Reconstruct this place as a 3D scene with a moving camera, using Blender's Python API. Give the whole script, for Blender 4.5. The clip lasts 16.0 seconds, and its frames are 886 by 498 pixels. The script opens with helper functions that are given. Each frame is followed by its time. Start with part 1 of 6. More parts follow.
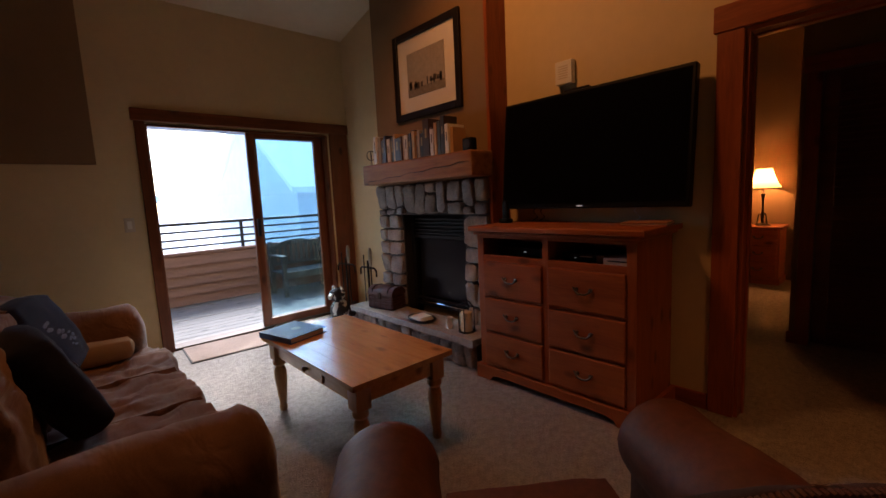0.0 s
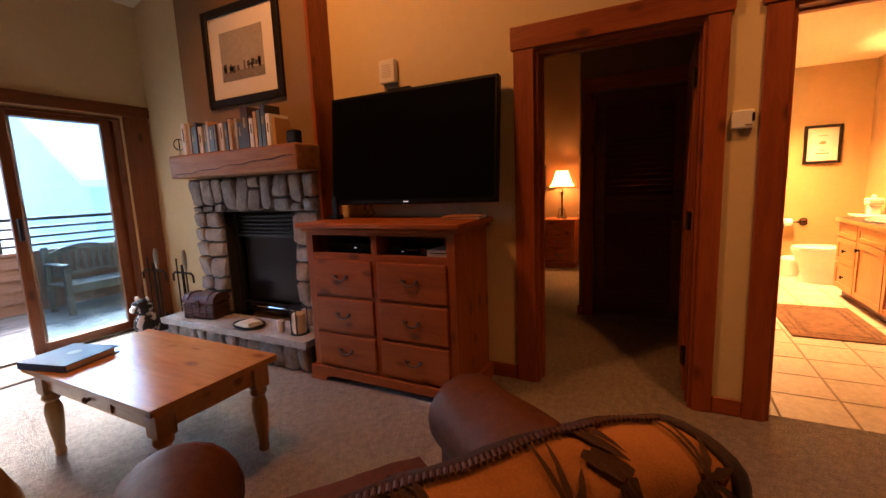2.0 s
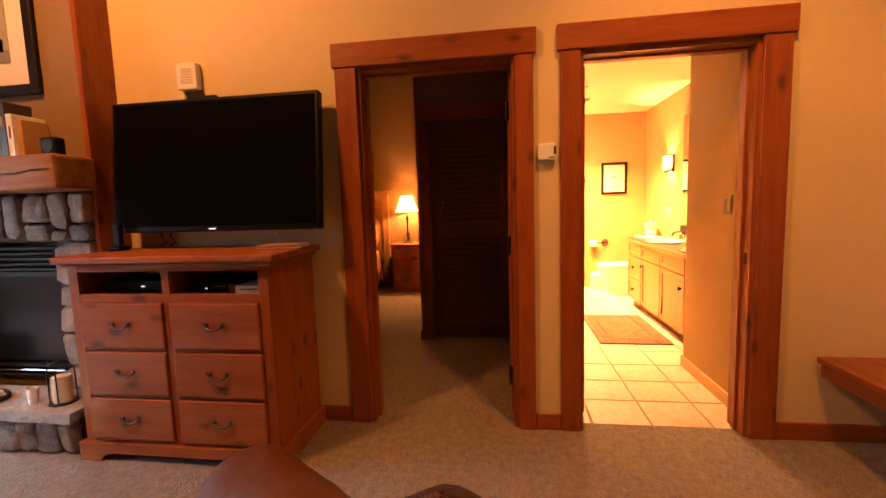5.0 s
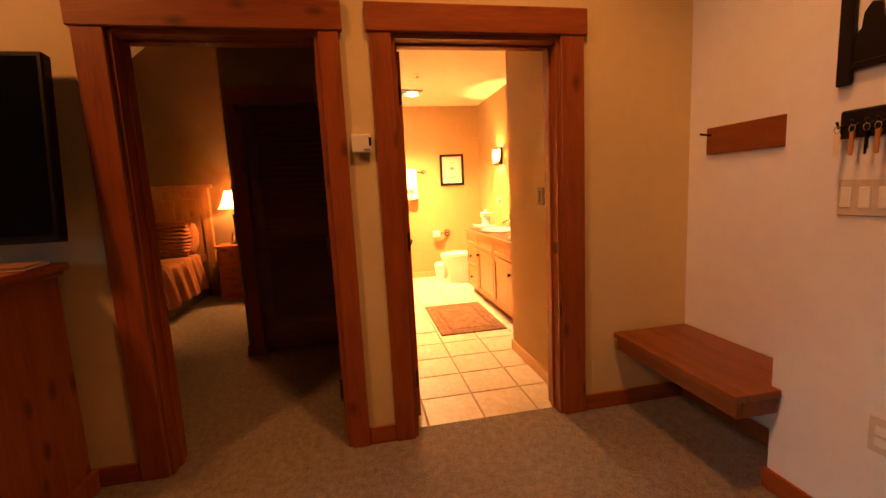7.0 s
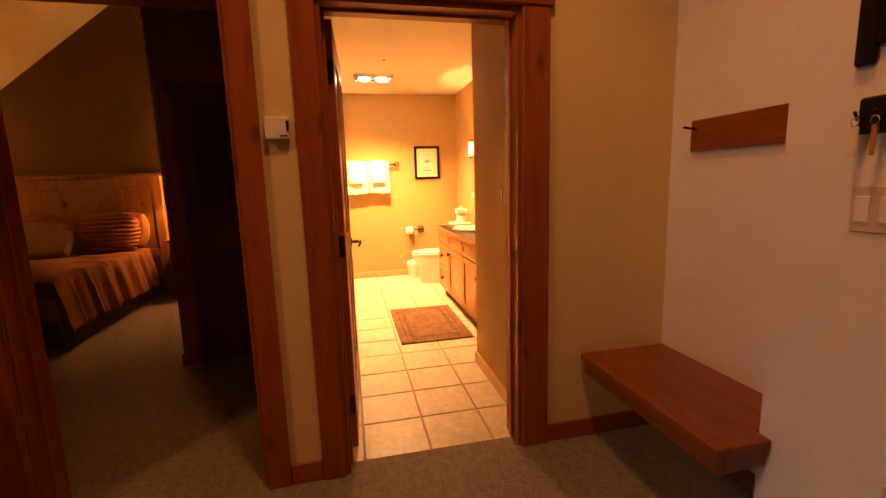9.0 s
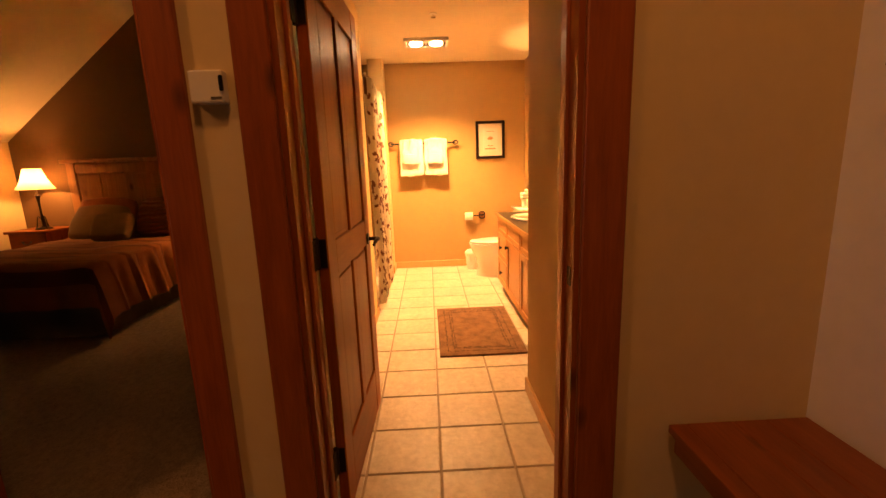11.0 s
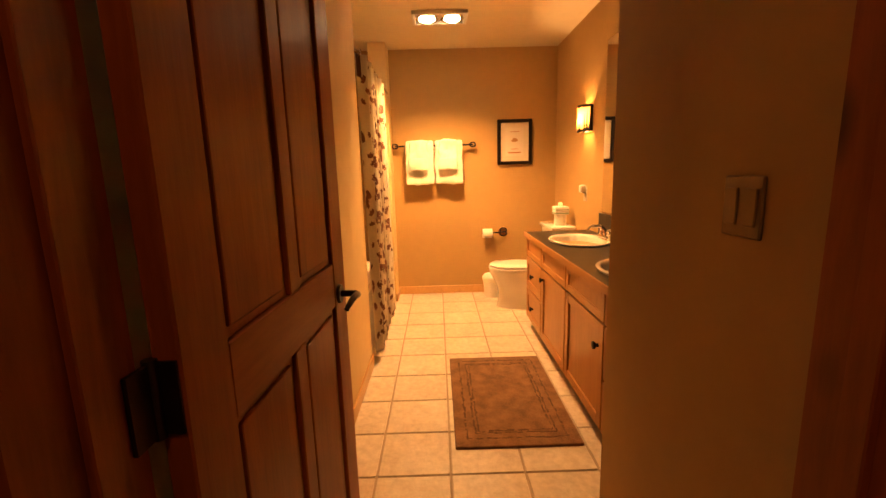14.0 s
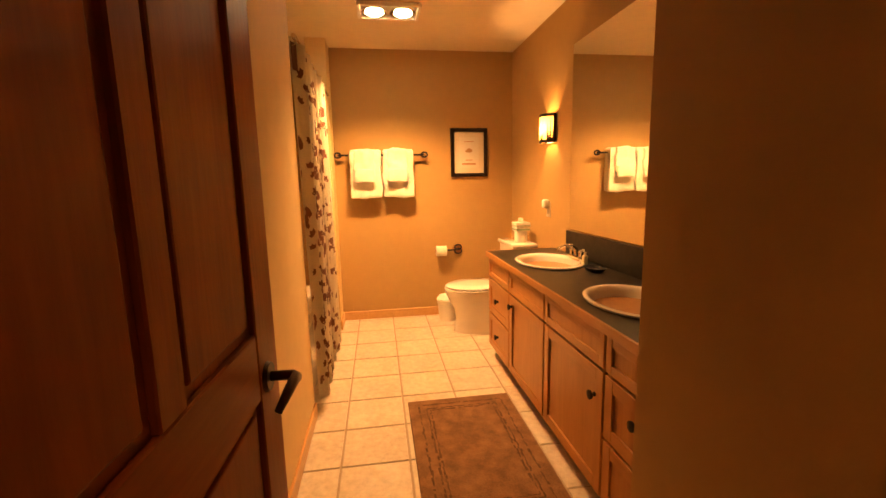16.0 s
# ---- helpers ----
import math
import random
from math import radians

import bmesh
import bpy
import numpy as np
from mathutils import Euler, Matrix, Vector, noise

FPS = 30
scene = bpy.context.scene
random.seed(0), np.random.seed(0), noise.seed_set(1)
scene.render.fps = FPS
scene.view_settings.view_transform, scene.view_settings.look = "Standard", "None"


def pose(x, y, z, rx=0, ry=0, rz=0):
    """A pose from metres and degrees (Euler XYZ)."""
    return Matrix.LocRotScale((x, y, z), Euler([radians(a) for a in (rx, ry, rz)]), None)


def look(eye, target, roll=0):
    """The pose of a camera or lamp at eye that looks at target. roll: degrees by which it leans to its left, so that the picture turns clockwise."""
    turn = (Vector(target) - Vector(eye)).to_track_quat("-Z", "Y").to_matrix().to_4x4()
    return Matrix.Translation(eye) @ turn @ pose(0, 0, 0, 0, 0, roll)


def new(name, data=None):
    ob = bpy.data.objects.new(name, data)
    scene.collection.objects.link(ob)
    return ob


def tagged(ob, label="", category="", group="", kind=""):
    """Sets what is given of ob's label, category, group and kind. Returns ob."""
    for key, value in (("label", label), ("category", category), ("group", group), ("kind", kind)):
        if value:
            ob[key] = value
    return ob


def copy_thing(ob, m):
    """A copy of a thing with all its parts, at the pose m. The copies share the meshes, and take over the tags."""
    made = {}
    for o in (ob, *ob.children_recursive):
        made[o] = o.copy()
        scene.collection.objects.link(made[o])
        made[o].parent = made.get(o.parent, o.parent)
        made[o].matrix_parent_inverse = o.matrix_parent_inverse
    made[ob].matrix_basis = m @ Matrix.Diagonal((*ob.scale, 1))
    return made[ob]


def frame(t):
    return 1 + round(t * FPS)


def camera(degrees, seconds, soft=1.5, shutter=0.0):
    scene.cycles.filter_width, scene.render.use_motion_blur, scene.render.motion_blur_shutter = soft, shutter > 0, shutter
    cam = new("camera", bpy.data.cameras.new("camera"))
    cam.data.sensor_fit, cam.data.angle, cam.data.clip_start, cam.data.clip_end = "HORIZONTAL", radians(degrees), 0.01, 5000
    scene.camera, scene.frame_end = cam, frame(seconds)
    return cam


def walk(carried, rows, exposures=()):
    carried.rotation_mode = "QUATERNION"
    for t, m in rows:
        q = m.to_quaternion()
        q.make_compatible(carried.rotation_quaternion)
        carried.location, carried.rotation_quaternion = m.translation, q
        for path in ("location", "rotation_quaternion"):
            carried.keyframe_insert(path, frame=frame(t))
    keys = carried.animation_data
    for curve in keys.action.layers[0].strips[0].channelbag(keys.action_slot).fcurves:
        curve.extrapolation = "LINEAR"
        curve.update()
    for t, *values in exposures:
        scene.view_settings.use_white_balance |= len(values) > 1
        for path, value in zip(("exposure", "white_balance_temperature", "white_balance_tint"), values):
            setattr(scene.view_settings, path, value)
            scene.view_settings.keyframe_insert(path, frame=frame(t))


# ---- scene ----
cam = camera(92.2, 16.0)
PATH = [
    (0, (-0.018, -0.054, 1.29), (1.318, 1.415, 1.048), -2.8),
    (0.5, (0.001, -0.081, 1.286), (1.464, 1.26, 1.043), -2.3),
    (1, (0.025, -0.11, 1.279), (1.608, 1.088, 1.032), -2.1),
    (1.5, (0.038, -0.131, 1.276), (1.727, 0.909, 1.021), -2.3),
    (2, (0.045, -0.145, 1.278), (1.804, 0.763, 0.99), -2.3),
    (2.5, (0.063, -0.16, 1.279), (1.877, 0.634, 1.0), -2.6),
    (3, (0.079, -0.175, 1.277), (1.936, 0.51, 0.993), -2.4),
    (3.2, (0.074, -0.169, 1.277), (1.947, 0.472, 0.997), -2.3),
    (5.3, (0.333, -0.287, 1.277), (2.313, -0.096, 1.068), -1.9),
    (5.5, (0.373, -0.313, 1.299), (2.358, -0.199, 1.077), -2.0),
    (6, (0.424, -0.345, 1.301), (2.405, -0.484, 1.061), -2.1),
    (6.5, (0.455, -0.379, 1.296), (2.419, -0.659, 1.047), -2.2),
    (7, (0.499, -0.449, 1.304), (2.446, -0.82, 1.033), -2.9),
    (7.5, (0.564, -0.553, 1.311), (2.495, -1.012, 1.068), -3.0),
    (8, (0.636, -0.664, 1.321), (2.563, -1.134, 1.068), -2.1),
    (8.2, (0.664, -0.684, 1.308), (2.592, -1.15, 1.048), -1.4),
    (10.3, (1.192, -0.949, 1.325), (3.136, -1.206, 0.932), -3.9),
    (10.5, (1.279, -1.007, 1.295), (3.235, -1.177, 0.914), -2.6),
    (11, (1.384, -1.065, 1.317), (3.346, -1.12, 0.931), -2.1),
    (11.5, (1.534, -1.058, 1.32), (3.494, -1.09, 0.926), -2.2),
    (12, (1.726, -1.036, 1.33), (3.695, -1.102, 0.985), -3.4),
    (12.5, (1.867, -1.019, 1.311), (3.832, -1.101, 0.948), -2.8),
    (13, (2.035, -1.018, 1.31), (4.001, -1.064, 0.943), -2.5),
    (13.5, (2.214, -1.037, 1.306), (4.183, -1.052, 0.961), -1.5),
    (14, (2.313, -1.045, 1.309), (4.282, -1.062, 0.958), -1.6),
    (14.5, (2.438, -1.036, 1.316), (4.409, -1.115, 0.988), -1.7),
    (15, (2.575, -1.0, 1.328), (4.551, -1.153, 1.064), -1.6),
    (15.5, (2.667, -0.97, 1.327), (4.631, -1.222, 1.045), -1.3),
    (16, (2.73, -0.968, 1.327), (4.685, -1.26, 1.018), -1.2),
]
EXPOSURE = [(0.0, 1.95, 5750, 12), (1.0, 2.0, 5750, 13), (2.0, 3.0, 6000, 16), (3.0, 3.8, 6150, 18), (5.5, 3.95, 6450, 16), (6.5, 3.5, 6450, 15),
            (8.0, 2.95, 6450, 14), (10.5, 2.4, 6500, 12), (12.5, 1.78, 6500, 11), (16.0, 1.4, 6500, 10)]
walk(cam, [(t, look(eye, target, roll)) for t, eye, target, roll in PATH], EXPOSURE)

# ---- light ----
world = bpy.data.worlds.new("sky")
scene.world = world
world.use_nodes = True
wn = world.node_tree.nodes
sky = wn.new("ShaderNodeTexSky")
sky.sky_type = "NISHITA"
sky.sun_disc = False
sky.sun_elevation, sky.sun_rotation = radians(38), radians(20)
sky.air_density, sky.dust_density = 1.0, 1.0
world.node_tree.links.new(sky.outputs[0], wn["Background"].inputs[0])
wn["Background"].inputs[1].default_value = 0.15

WARM = (1.0, 0.40, 0.10)
BATH = (1.0, 0.455, 0.145)
WARM_LIVING = (1.0, 0.36, 0.085)


def lamp(name, kind, where, power, color, size=0.05, target=None, spot=None, blend=0.35):
    data = bpy.data.lights.new(name, kind)
    data.energy, data.color = power, color
    if kind == "AREA":
        data.shape, data.size = "DISK", size
    elif kind != "SUN":
        data.shadow_soft_size = size
    if spot:
        data.spot_size, data.spot_blend = radians(spot), blend
    ob = new(name, data)
    ob.matrix_world = look(where, target) if target else pose(*where)
    return ob


sun = lamp("sun", "SUN", (0, 0, 30), 2.2, (1.0, 0.97, 0.92), target=(-3.0, -8.0, 22.0))
sun.data.angle = radians(12)
# bathroom: two recessed reflector bulbs, one bulb behind the sconce's shade
for yy in (-1.00, -1.20):
    lamp("heat_bulb_light", "SPOT", (5.97, yy, 2.475), 80, BATH, 0.05, (5.97, yy, 0.0), 125, 0.75)
lamp("sconce_light", "POINT", (5.90, -2.25, 1.71), 8.0, BATH, 0.015)
# bedroom: two bedside lamps
lamp("bedside_light", "POINT", (6.70, 1.215, 1.30), 7.5, WARM, 0.03)
lamp("bedside_light", "POINT", (6.66, 3.60, 1.30), 6.0, WARM, 0.03)
# living room: ceiling lamps out of view above and behind the walker
lamp("ceiling_spot_light", "SPOT", (1.0, 1.9, 3.55), 21, WARM_LIVING, 0.22, (2.3, 1.1, 0.4), 135, 0.5)
lamp("ceiling_spot_light", "SPOT", (1.35, -1.05, 3.80), 19, WARM_LIVING, 0.14, (2.15, -1.4, 0.0), 84, 0.7)

# ---- materials ----
MATS = {}


def mat_base(name, rough=0.6, metal=0.0, spec=0.5, coat=0.0):
    m = bpy.data.materials.new(name)
    m.use_nodes = True
    t = m.node_tree
    b = t.nodes["Principled BSDF"]
    b.inputs["Roughness"].default_value = rough
    b.inputs["Metallic"].default_value = metal
    b.inputs["Specular IOR Level"].default_value = spec
    b.inputs["Coat Weight"].default_value = coat
    MATS[name] = m
    return m, t, b


def coords(t, stretch=(1, 1, 1), vary=True):
    tc = t.nodes.new("ShaderNodeTexCoord")
    mp = t.nodes.new("ShaderNodeMapping")
    mp.inputs["Scale"].default_value = stretch
    if vary:
        oi = t.nodes.new("ShaderNodeObjectInfo")
        mul = t.nodes.new("ShaderNodeVectorMath")
        mul.operation = "SCALE"
        mul.inputs[0].default_value = (17.3, 9.1, 23.7)
        t.links.new(oi.outputs["Random"], mul.inputs["Scale"])
        t.links.new(mul.outputs[0], mp.inputs["Location"])
    t.links.new(tc.outputs["Object"], mp.inputs["Vector"])
    return mp.outputs[0]


def noise_tex(t, vec, scale, detail=4, rough=0.55, distortion=0.0):
    n = t.nodes.new("ShaderNodeTexNoise")
    n.inputs["Scale"].default_value = scale
    n.inputs["Detail"].default_value = detail
    n.inputs["Roughness"].default_value = rough
    n.inputs["Distortion"].default_value = distortion
    t.links.new(vec, n.inputs["Vector"])
    return n.outputs["Fac"]


def ramp(t, fac, stops):
    r = t.nodes.new("ShaderNodeValToRGB")
    e = r.color_ramp.elements
    while len(e) < len(stops):
        e.new(0.5)
    for el, (p, c) in zip(e, stops):
        el.position, el.color = p, (*c, 1)
    t.links.new(fac, r.inputs[0])
    return r.outputs[0]


def mixc(t, fac, a, b, mode="MIX"):
    n = t.nodes.new("ShaderNodeMix")
    n.data_type, n.blend_type = "RGBA", mode
    if isinstance(fac, float):
        n.inputs[0].default_value = fac
    else:
        t.links.new(fac, n.inputs[0])
    for k, v in ((6, a), (7, b)):
        if isinstance(v, tuple):
            n.inputs[k].default_value = (*v, 1)
        else:
            t.links.new(v, n.inputs[k])
    return n.outputs[2]


def bump(t, b, height, strength, dist=0.01):
    n = t.nodes.new("ShaderNodeBump")
    n.inputs["Strength"].default_value = strength
    n.inputs["Distance"].default_value = dist
    t.links.new(height, n.inputs["Height"])
    t.links.new(n.outputs[0], b.inputs["Normal"])


def scaled(c, k):
    return tuple(min(1.0, v * k) for v in c)


def paint(name, c, rough=0.7, peel=0.25, vary=0.07):
    m, t, b = mat_base(name, rough, spec=0.3)
    v = coords(t, vary=False)
    big = noise_tex(t, v, 0.9, 3)
    fine = noise_tex(t, v, 14.0, 5)
    col = ramp(t, big, [(0.3, scaled(c, 1 - vary)), (0.7, scaled(c, 1 + vary * 0.6))])
    col = mixc(t, 0.12, col, ramp(t, fine, [(0.35, scaled(c, 0.8)), (0.65, scaled(c, 1.1))]))
    t.links.new(col, b.inputs["Base Color"])
    bump(t, b, noise_tex(t, v, 160.0, 3), peel, 0.002)
    return m


def wood(name, dark, light, axis="z", rough=0.42, knots=True, coat=0.06, scale=1.0):
    m, t, b = mat_base(name, rough, spec=0.35, coat=coat)
    b.inputs["Coat Roughness"].default_value = 0.25
    s = [9.0, 9.0, 9.0]
    s["xyz".index(axis)] = 0.9
    v = coords(t, tuple(k * scale for k in s))
    grain = noise_tex(t, v, 2.2, 6, 0.6, 0.6)
    fib = noise_tex(t, v, 11.0, 4, 0.6)
    mid = tuple((a + c) / 2 for a, c in zip(dark, light))
    col = ramp(t, grain, [(0.30, dark), (0.5, mid), (0.72, light)])
    col = mixc(t, 0.22, col, ramp(t, fib, [(0.35, scaled(dark, 0.7)), (0.65, light)]))
    if knots:
        ks = [6.0, 6.0, 6.0]
        ks["xyz".index(axis)] = 3.0
        kv = coords(t, tuple(k * scale for k in ks))
        vo = t.nodes.new("ShaderNodeTexVoronoi")
        vo.inputs["Scale"].default_value = 1.15
        t.links.new(kv, vo.inputs["Vector"])
        k = ramp(t, vo.outputs["Distance"], [(0.08, (0, 0, 0)), (0.21, (1, 1, 1))])
        col = mixc(t, k, scaled(dark, 0.28), col)
    big = noise_tex(t, coords(t, (1, 1, 1)), 1.4, 2)
    col = mixc(t, 0.25, col, mixc(t, big, scaled(mid, 0.6), scaled(light, 1.05)), "MIX")
    t.links.new(col, b.inputs["Base Color"])
    bump(t, b, fib, 0.10, 0.004)
    return m


def simple(name, c, rough=0.5, metal=0.0, fine=60.0, vary=0.15, bumpy=0.1, coat=0.0, spec=0.5):
    m, t, b = mat_base(name, rough, metal, spec, coat)
    v = coords(t)
    n = noise_tex(t, v, fine, 4)
    n2 = noise_tex(t, v, fine / 12, 3)
    col = mixc(t, 0.5, ramp(t, n, [(0.3, scaled(c, 1 - vary)), (0.7, scaled(c, 1 + vary))]),
               ramp(t, n2, [(0.3, scaled(c, 1 - vary)), (0.7, scaled(c, 1 + vary))]))
    t.links.new(col, b.inputs["Base Color"])
    if bumpy:
        bump(t, b, n, bumpy, 0.004)
    return m


def fabric(name, c, weave=320.0, fold=3.0, vary=0.25, strength=0.5):
    m, t, b = mat_base(name, 0.95, spec=0.1)
    b.inputs["Sheen Weight"].default_value = 0.08
    b.inputs["Sheen Roughness"].default_value = 0.5
    v = coords(t)
    big = noise_tex(t, v, fold, 4)
    fine = noise_tex(t, v, weave, 2)
    col = ramp(t, big, [(0.3, scaled(c, 1 - vary)), (0.7, scaled(c, 1 + vary))])
    col = mixc(t, 0.3, col, ramp(t, fine, [(0.3, scaled(c, 0.6)), (0.7, scaled(c, 1.3))]))
    t.links.new(col, b.inputs["Base Color"])
    bump(t, b, fine, strength, 0.003)
    return m


def carpet_mat(name, c):
    m, t, b = mat_base(name, 1.0, spec=0.05)
    v = coords(t, vary=False)
    tuft = noise_tex(t, v, 95.0, 3, 0.7)
    clump = noise_tex(t, v, 24.0, 5, 0.72)
    worn = noise_tex(t, v, 1.6, 3)
    col = ramp(t, clump, [(0.36, scaled(c, 0.45)), (0.64, scaled(c, 1.45))])
    col = mixc(t, 0.5, col, ramp(t, tuft, [(0.35, scaled(c, 0.45)), (0.65, scaled(c, 1.45))]))
    col = mixc(t, 0.3, col, ramp(t, worn, [(0.35, scaled(c, 0.75)), (0.65, scaled(c, 1.1))]))
    t.links.new(col, b.inputs["Base Color"])
    add = t.nodes.new("ShaderNodeMath")
    add.operation = "ADD"
    t.links.new(tuft, add.inputs[0])
    t.links.new(clump, add.inputs[1])
    bump(t, b, add.outputs[0], 1.0, 0.035)
    return m


def stone_mat(name, c1, c2, c3, scale=7.0):
    m, t, b = mat_base(name, 0.85, spec=0.3)
    v = coords(t)
    n = noise_tex(t, v, scale, 7, 0.65)
    fine = noise_tex(t, v, scale * 9, 5, 0.6)
    col = ramp(t, n, [(0.3, c1), (0.5, c2), (0.72, c3)])
    oi = t.nodes.new("ShaderNodeObjectInfo")
    tone = ramp(t, oi.outputs["Random"], [(0.0, (0.50, 0.49, 0.52)), (0.4, (1, 0.97, 0.95)), (0.7, (0.78, 0.84, 0.95)), (1.0, (1.25, 0.98, 0.74))])
    col = mixc(t, 0.85, col, tone, "MULTIPLY")
    col = mixc(t, 0.3, col, ramp(t, fine, [(0.3, scaled(c1, 0.6)), (0.7, scaled(c3, 1.2))]))
    t.links.new(col, b.inputs["Base Color"])
    add = t.nodes.new("ShaderNodeMath")
    add.operation = "ADD"
    t.links.new(n, add.inputs[0])
    t.links.new(fine, add.inputs[1])
    bump(t, b, add.outputs[0], 0.8, 0.02)
    return m


def piebald(name, a, c, scale):
    m, t, b = mat_base(name, 0.7, spec=0.3)
    n = noise_tex(t, coords(t), scale, 2, 0.5)
    t.links.new(ramp(t, n, [(0.53, a), (0.58, c)]), b.inputs["Base Color"])
    bump(t, b, n, 0.4, 0.01)
    return m


def glowing(name, c, strength, base=(0.8, 0.7, 0.5)):
    m, t, b = mat_base(name, 0.6)
    b.inputs["Base Color"].default_value = (*base, 1)
    b.inputs["Emission Color"].default_value = (*c, 1)
    b.inputs["Emission Strength"].default_value = strength
    return m


def glass(name, tint=(0.9, 0.97, 0.98), rough=0.0):
    m, t, b = mat_base(name, rough)
    b.inputs["Base Color"].default_value = (*tint, 1)
    b.inputs["Transmission Weight"].default_value = 1.0
    b.inputs["IOR"].default_value = 1.45
    return m


def shade_cloth(name, c, glow):
    m, t, b = mat_base(name, 0.9, spec=0.1)
    v = coords(t)
    n = noise_tex(t, v, 220.0, 2)
    t.links.new(ramp(t, n, [(0.3, scaled(c, 0.9)), (0.7, c)]), b.inputs["Base Color"])
    tr = t.nodes.new("ShaderNodeBsdfTranslucent")
    tr.inputs[0].default_value = (*c, 1)
    mx = t.nodes.new("ShaderNodeMixShader")
    mx.inputs[0].default_value = glow
    out = t.nodes["Material Output"]
    t.links.new(b.outputs[0], mx.inputs[1])
    t.links.new(tr.outputs[0], mx.inputs[2])
    t.links.new(mx.outputs[0], out.inputs[0])
    return m


YELLOW = paint("yellow_wall_paint", (0.66, 0.53, 0.30))
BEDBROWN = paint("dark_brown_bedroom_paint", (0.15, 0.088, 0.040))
BROWN = paint("brown_accent_paint", (0.24, 0.155, 0.075))
TAN = paint("tan_bath_paint", (0.43, 0.28, 0.105))
CREAM = paint("cream_bath_paint", (0.74, 0.57, 0.29))
WHITE = paint("white_wall_paint", (0.74, 0.72, 0.68))
CEIL = paint("ceiling_paint", (0.70, 0.62, 0.47), peel=0.5)
CARPET = carpet_mat("grey_beige_carpet", (0.47, 0.405, 0.35))
PINE_Z = wood("stained_pine_upright", (0.155, 0.030, 0.004), (0.38, 0.098, 0.014), "z")
PINE_Y = wood("stained_pine_across", (0.155, 0.030, 0.004), (0.38, 0.098, 0.014), "y")
PINE_X = wood("stained_pine_along", (0.155, 0.030, 0.004), (0.38, 0.098, 0.014), "x")
# darker copy of the pine: the slider frame's backlit shade is in the colour
BACKLIT_PINE_Z = wood("backlit_pine_upright", (0.085, 0.024, 0.006), (0.22, 0.068, 0.017), "z")
BACKLIT_PINE_X = wood("backlit_pine_along", (0.085, 0.024, 0.006), (0.22, 0.068, 0.017), "x")
DRESSER_Y = wood("cherry_pine_across", (0.20, 0.046, 0.008), (0.43, 0.125, 0.024), "y", 0.42, coat=0.05)
DRESSER_Z = wood("cherry_pine_upright", (0.20, 0.046, 0.008), (0.43, 0.125, 0.024), "z", 0.42, coat=0.05)
TABLE_Y = wood("honey_pine_across", (0.40, 0.165, 0.036), (0.66, 0.35, 0.105), "y", 0.2, coat=0.6)
TABLE_Z = wood("honey_pine_upright", (0.34, 0.17, 0.06), (0.56, 0.33, 0.13), "z", 0.35)
MAPLE_Z = wood("maple_upright", (0.36, 0.155, 0.042), (0.50, 0.25, 0.080), "z", 0.35, knots=False)
MAPLE_X = wood("maple_along", (0.36, 0.155, 0.042), (0.50, 0.25, 0.080), "x", 0.35, knots=False)
DOOR_Z = wood("alder_door_upright", (0.22, 0.050, 0.006), (0.40, 0.112, 0.015), "z", 0.38, knots=False, coat=0.0)
DOOR_X = wood("alder_door_across", (0.22, 0.050, 0.006), (0.40, 0.112, 0.015), "x", 0.38, knots=False, coat=0.0)
for m in (DOOR_Z, DOOR_X):
    m.node_tree.nodes["Principled BSDF"].inputs["Specular IOR Level"].default_value = 0.15
BASEMAPLE = wood("pale_maple_trim", (0.50, 0.28, 0.10), (0.66, 0.40, 0.16), "x", 0.3, knots=False)
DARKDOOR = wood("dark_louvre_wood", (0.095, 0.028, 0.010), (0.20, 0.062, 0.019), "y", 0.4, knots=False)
BEAM = wood("rough_hewn_beam", (0.13, 0.050, 0.016), (0.40, 0.19, 0.065), "y", 0.6, coat=0.0)
BEDWOOD = wood("bed_pine", (0.19, 0.080, 0.026), (0.36, 0.175, 0.062), "z", 0.4)
BENCHW = wood("bench_pine", (0.135, 0.030, 0.005), (0.28, 0.078, 0.013), "x", 0.34, coat=0.12)
DECKW = wood("weathered_deck_board", (0.15, 0.135, 0.125), (0.30, 0.27, 0.245), "x", 0.8, coat=0.0)
SIDING = wood("brown_siding", (0.16, 0.085, 0.06), (0.24, 0.13, 0.095), "x", 0.75, knots=False, coat=0.0)
GREYWOOD = wood("grey_teak", (0.05, 0.045, 0.04), (0.14, 0.125, 0.11), "x", 0.7, coat=0.0)
STONE = stone_mat("grey_field_stone", (0.17, 0.16, 0.155), (0.35, 0.32, 0.30), (0.58, 0.49, 0.39), 11.0)
SLAB = stone_mat("hearth_flagstone", (0.30, 0.28, 0.25), (0.42, 0.39, 0.35), (0.55, 0.51, 0.46), 4.0)
MORTAR = simple("dark_mortar", (0.075, 0.068, 0.062), 0.95, fine=90, bumpy=0.6)
TILE = stone_mat("beige_ceramic_tile", (0.50, 0.42, 0.31), (0.62, 0.54, 0.42), (0.70, 0.63, 0.51), 3.0)
TILE.node_tree.nodes["Principled BSDF"].inputs["Roughness"].default_value = 0.38
for nd in TILE.node_tree.nodes:
    if nd.type == "BUMP":
        nd.inputs["Strength"].default_value = 0.12
    if nd.type == "MIX" and nd.blend_type == "MULTIPLY":
        nd.inputs[0].default_value = 0.12
GROUT = simple("brown_grout", (0.40, 0.315, 0.22), 0.95, fine=120, bumpy=0.5)
LEATHER = simple("brown_leather", (0.085, 0.029, 0.014), 0.58, fine=38, vary=0.4, bumpy=0.4, spec=0.22)
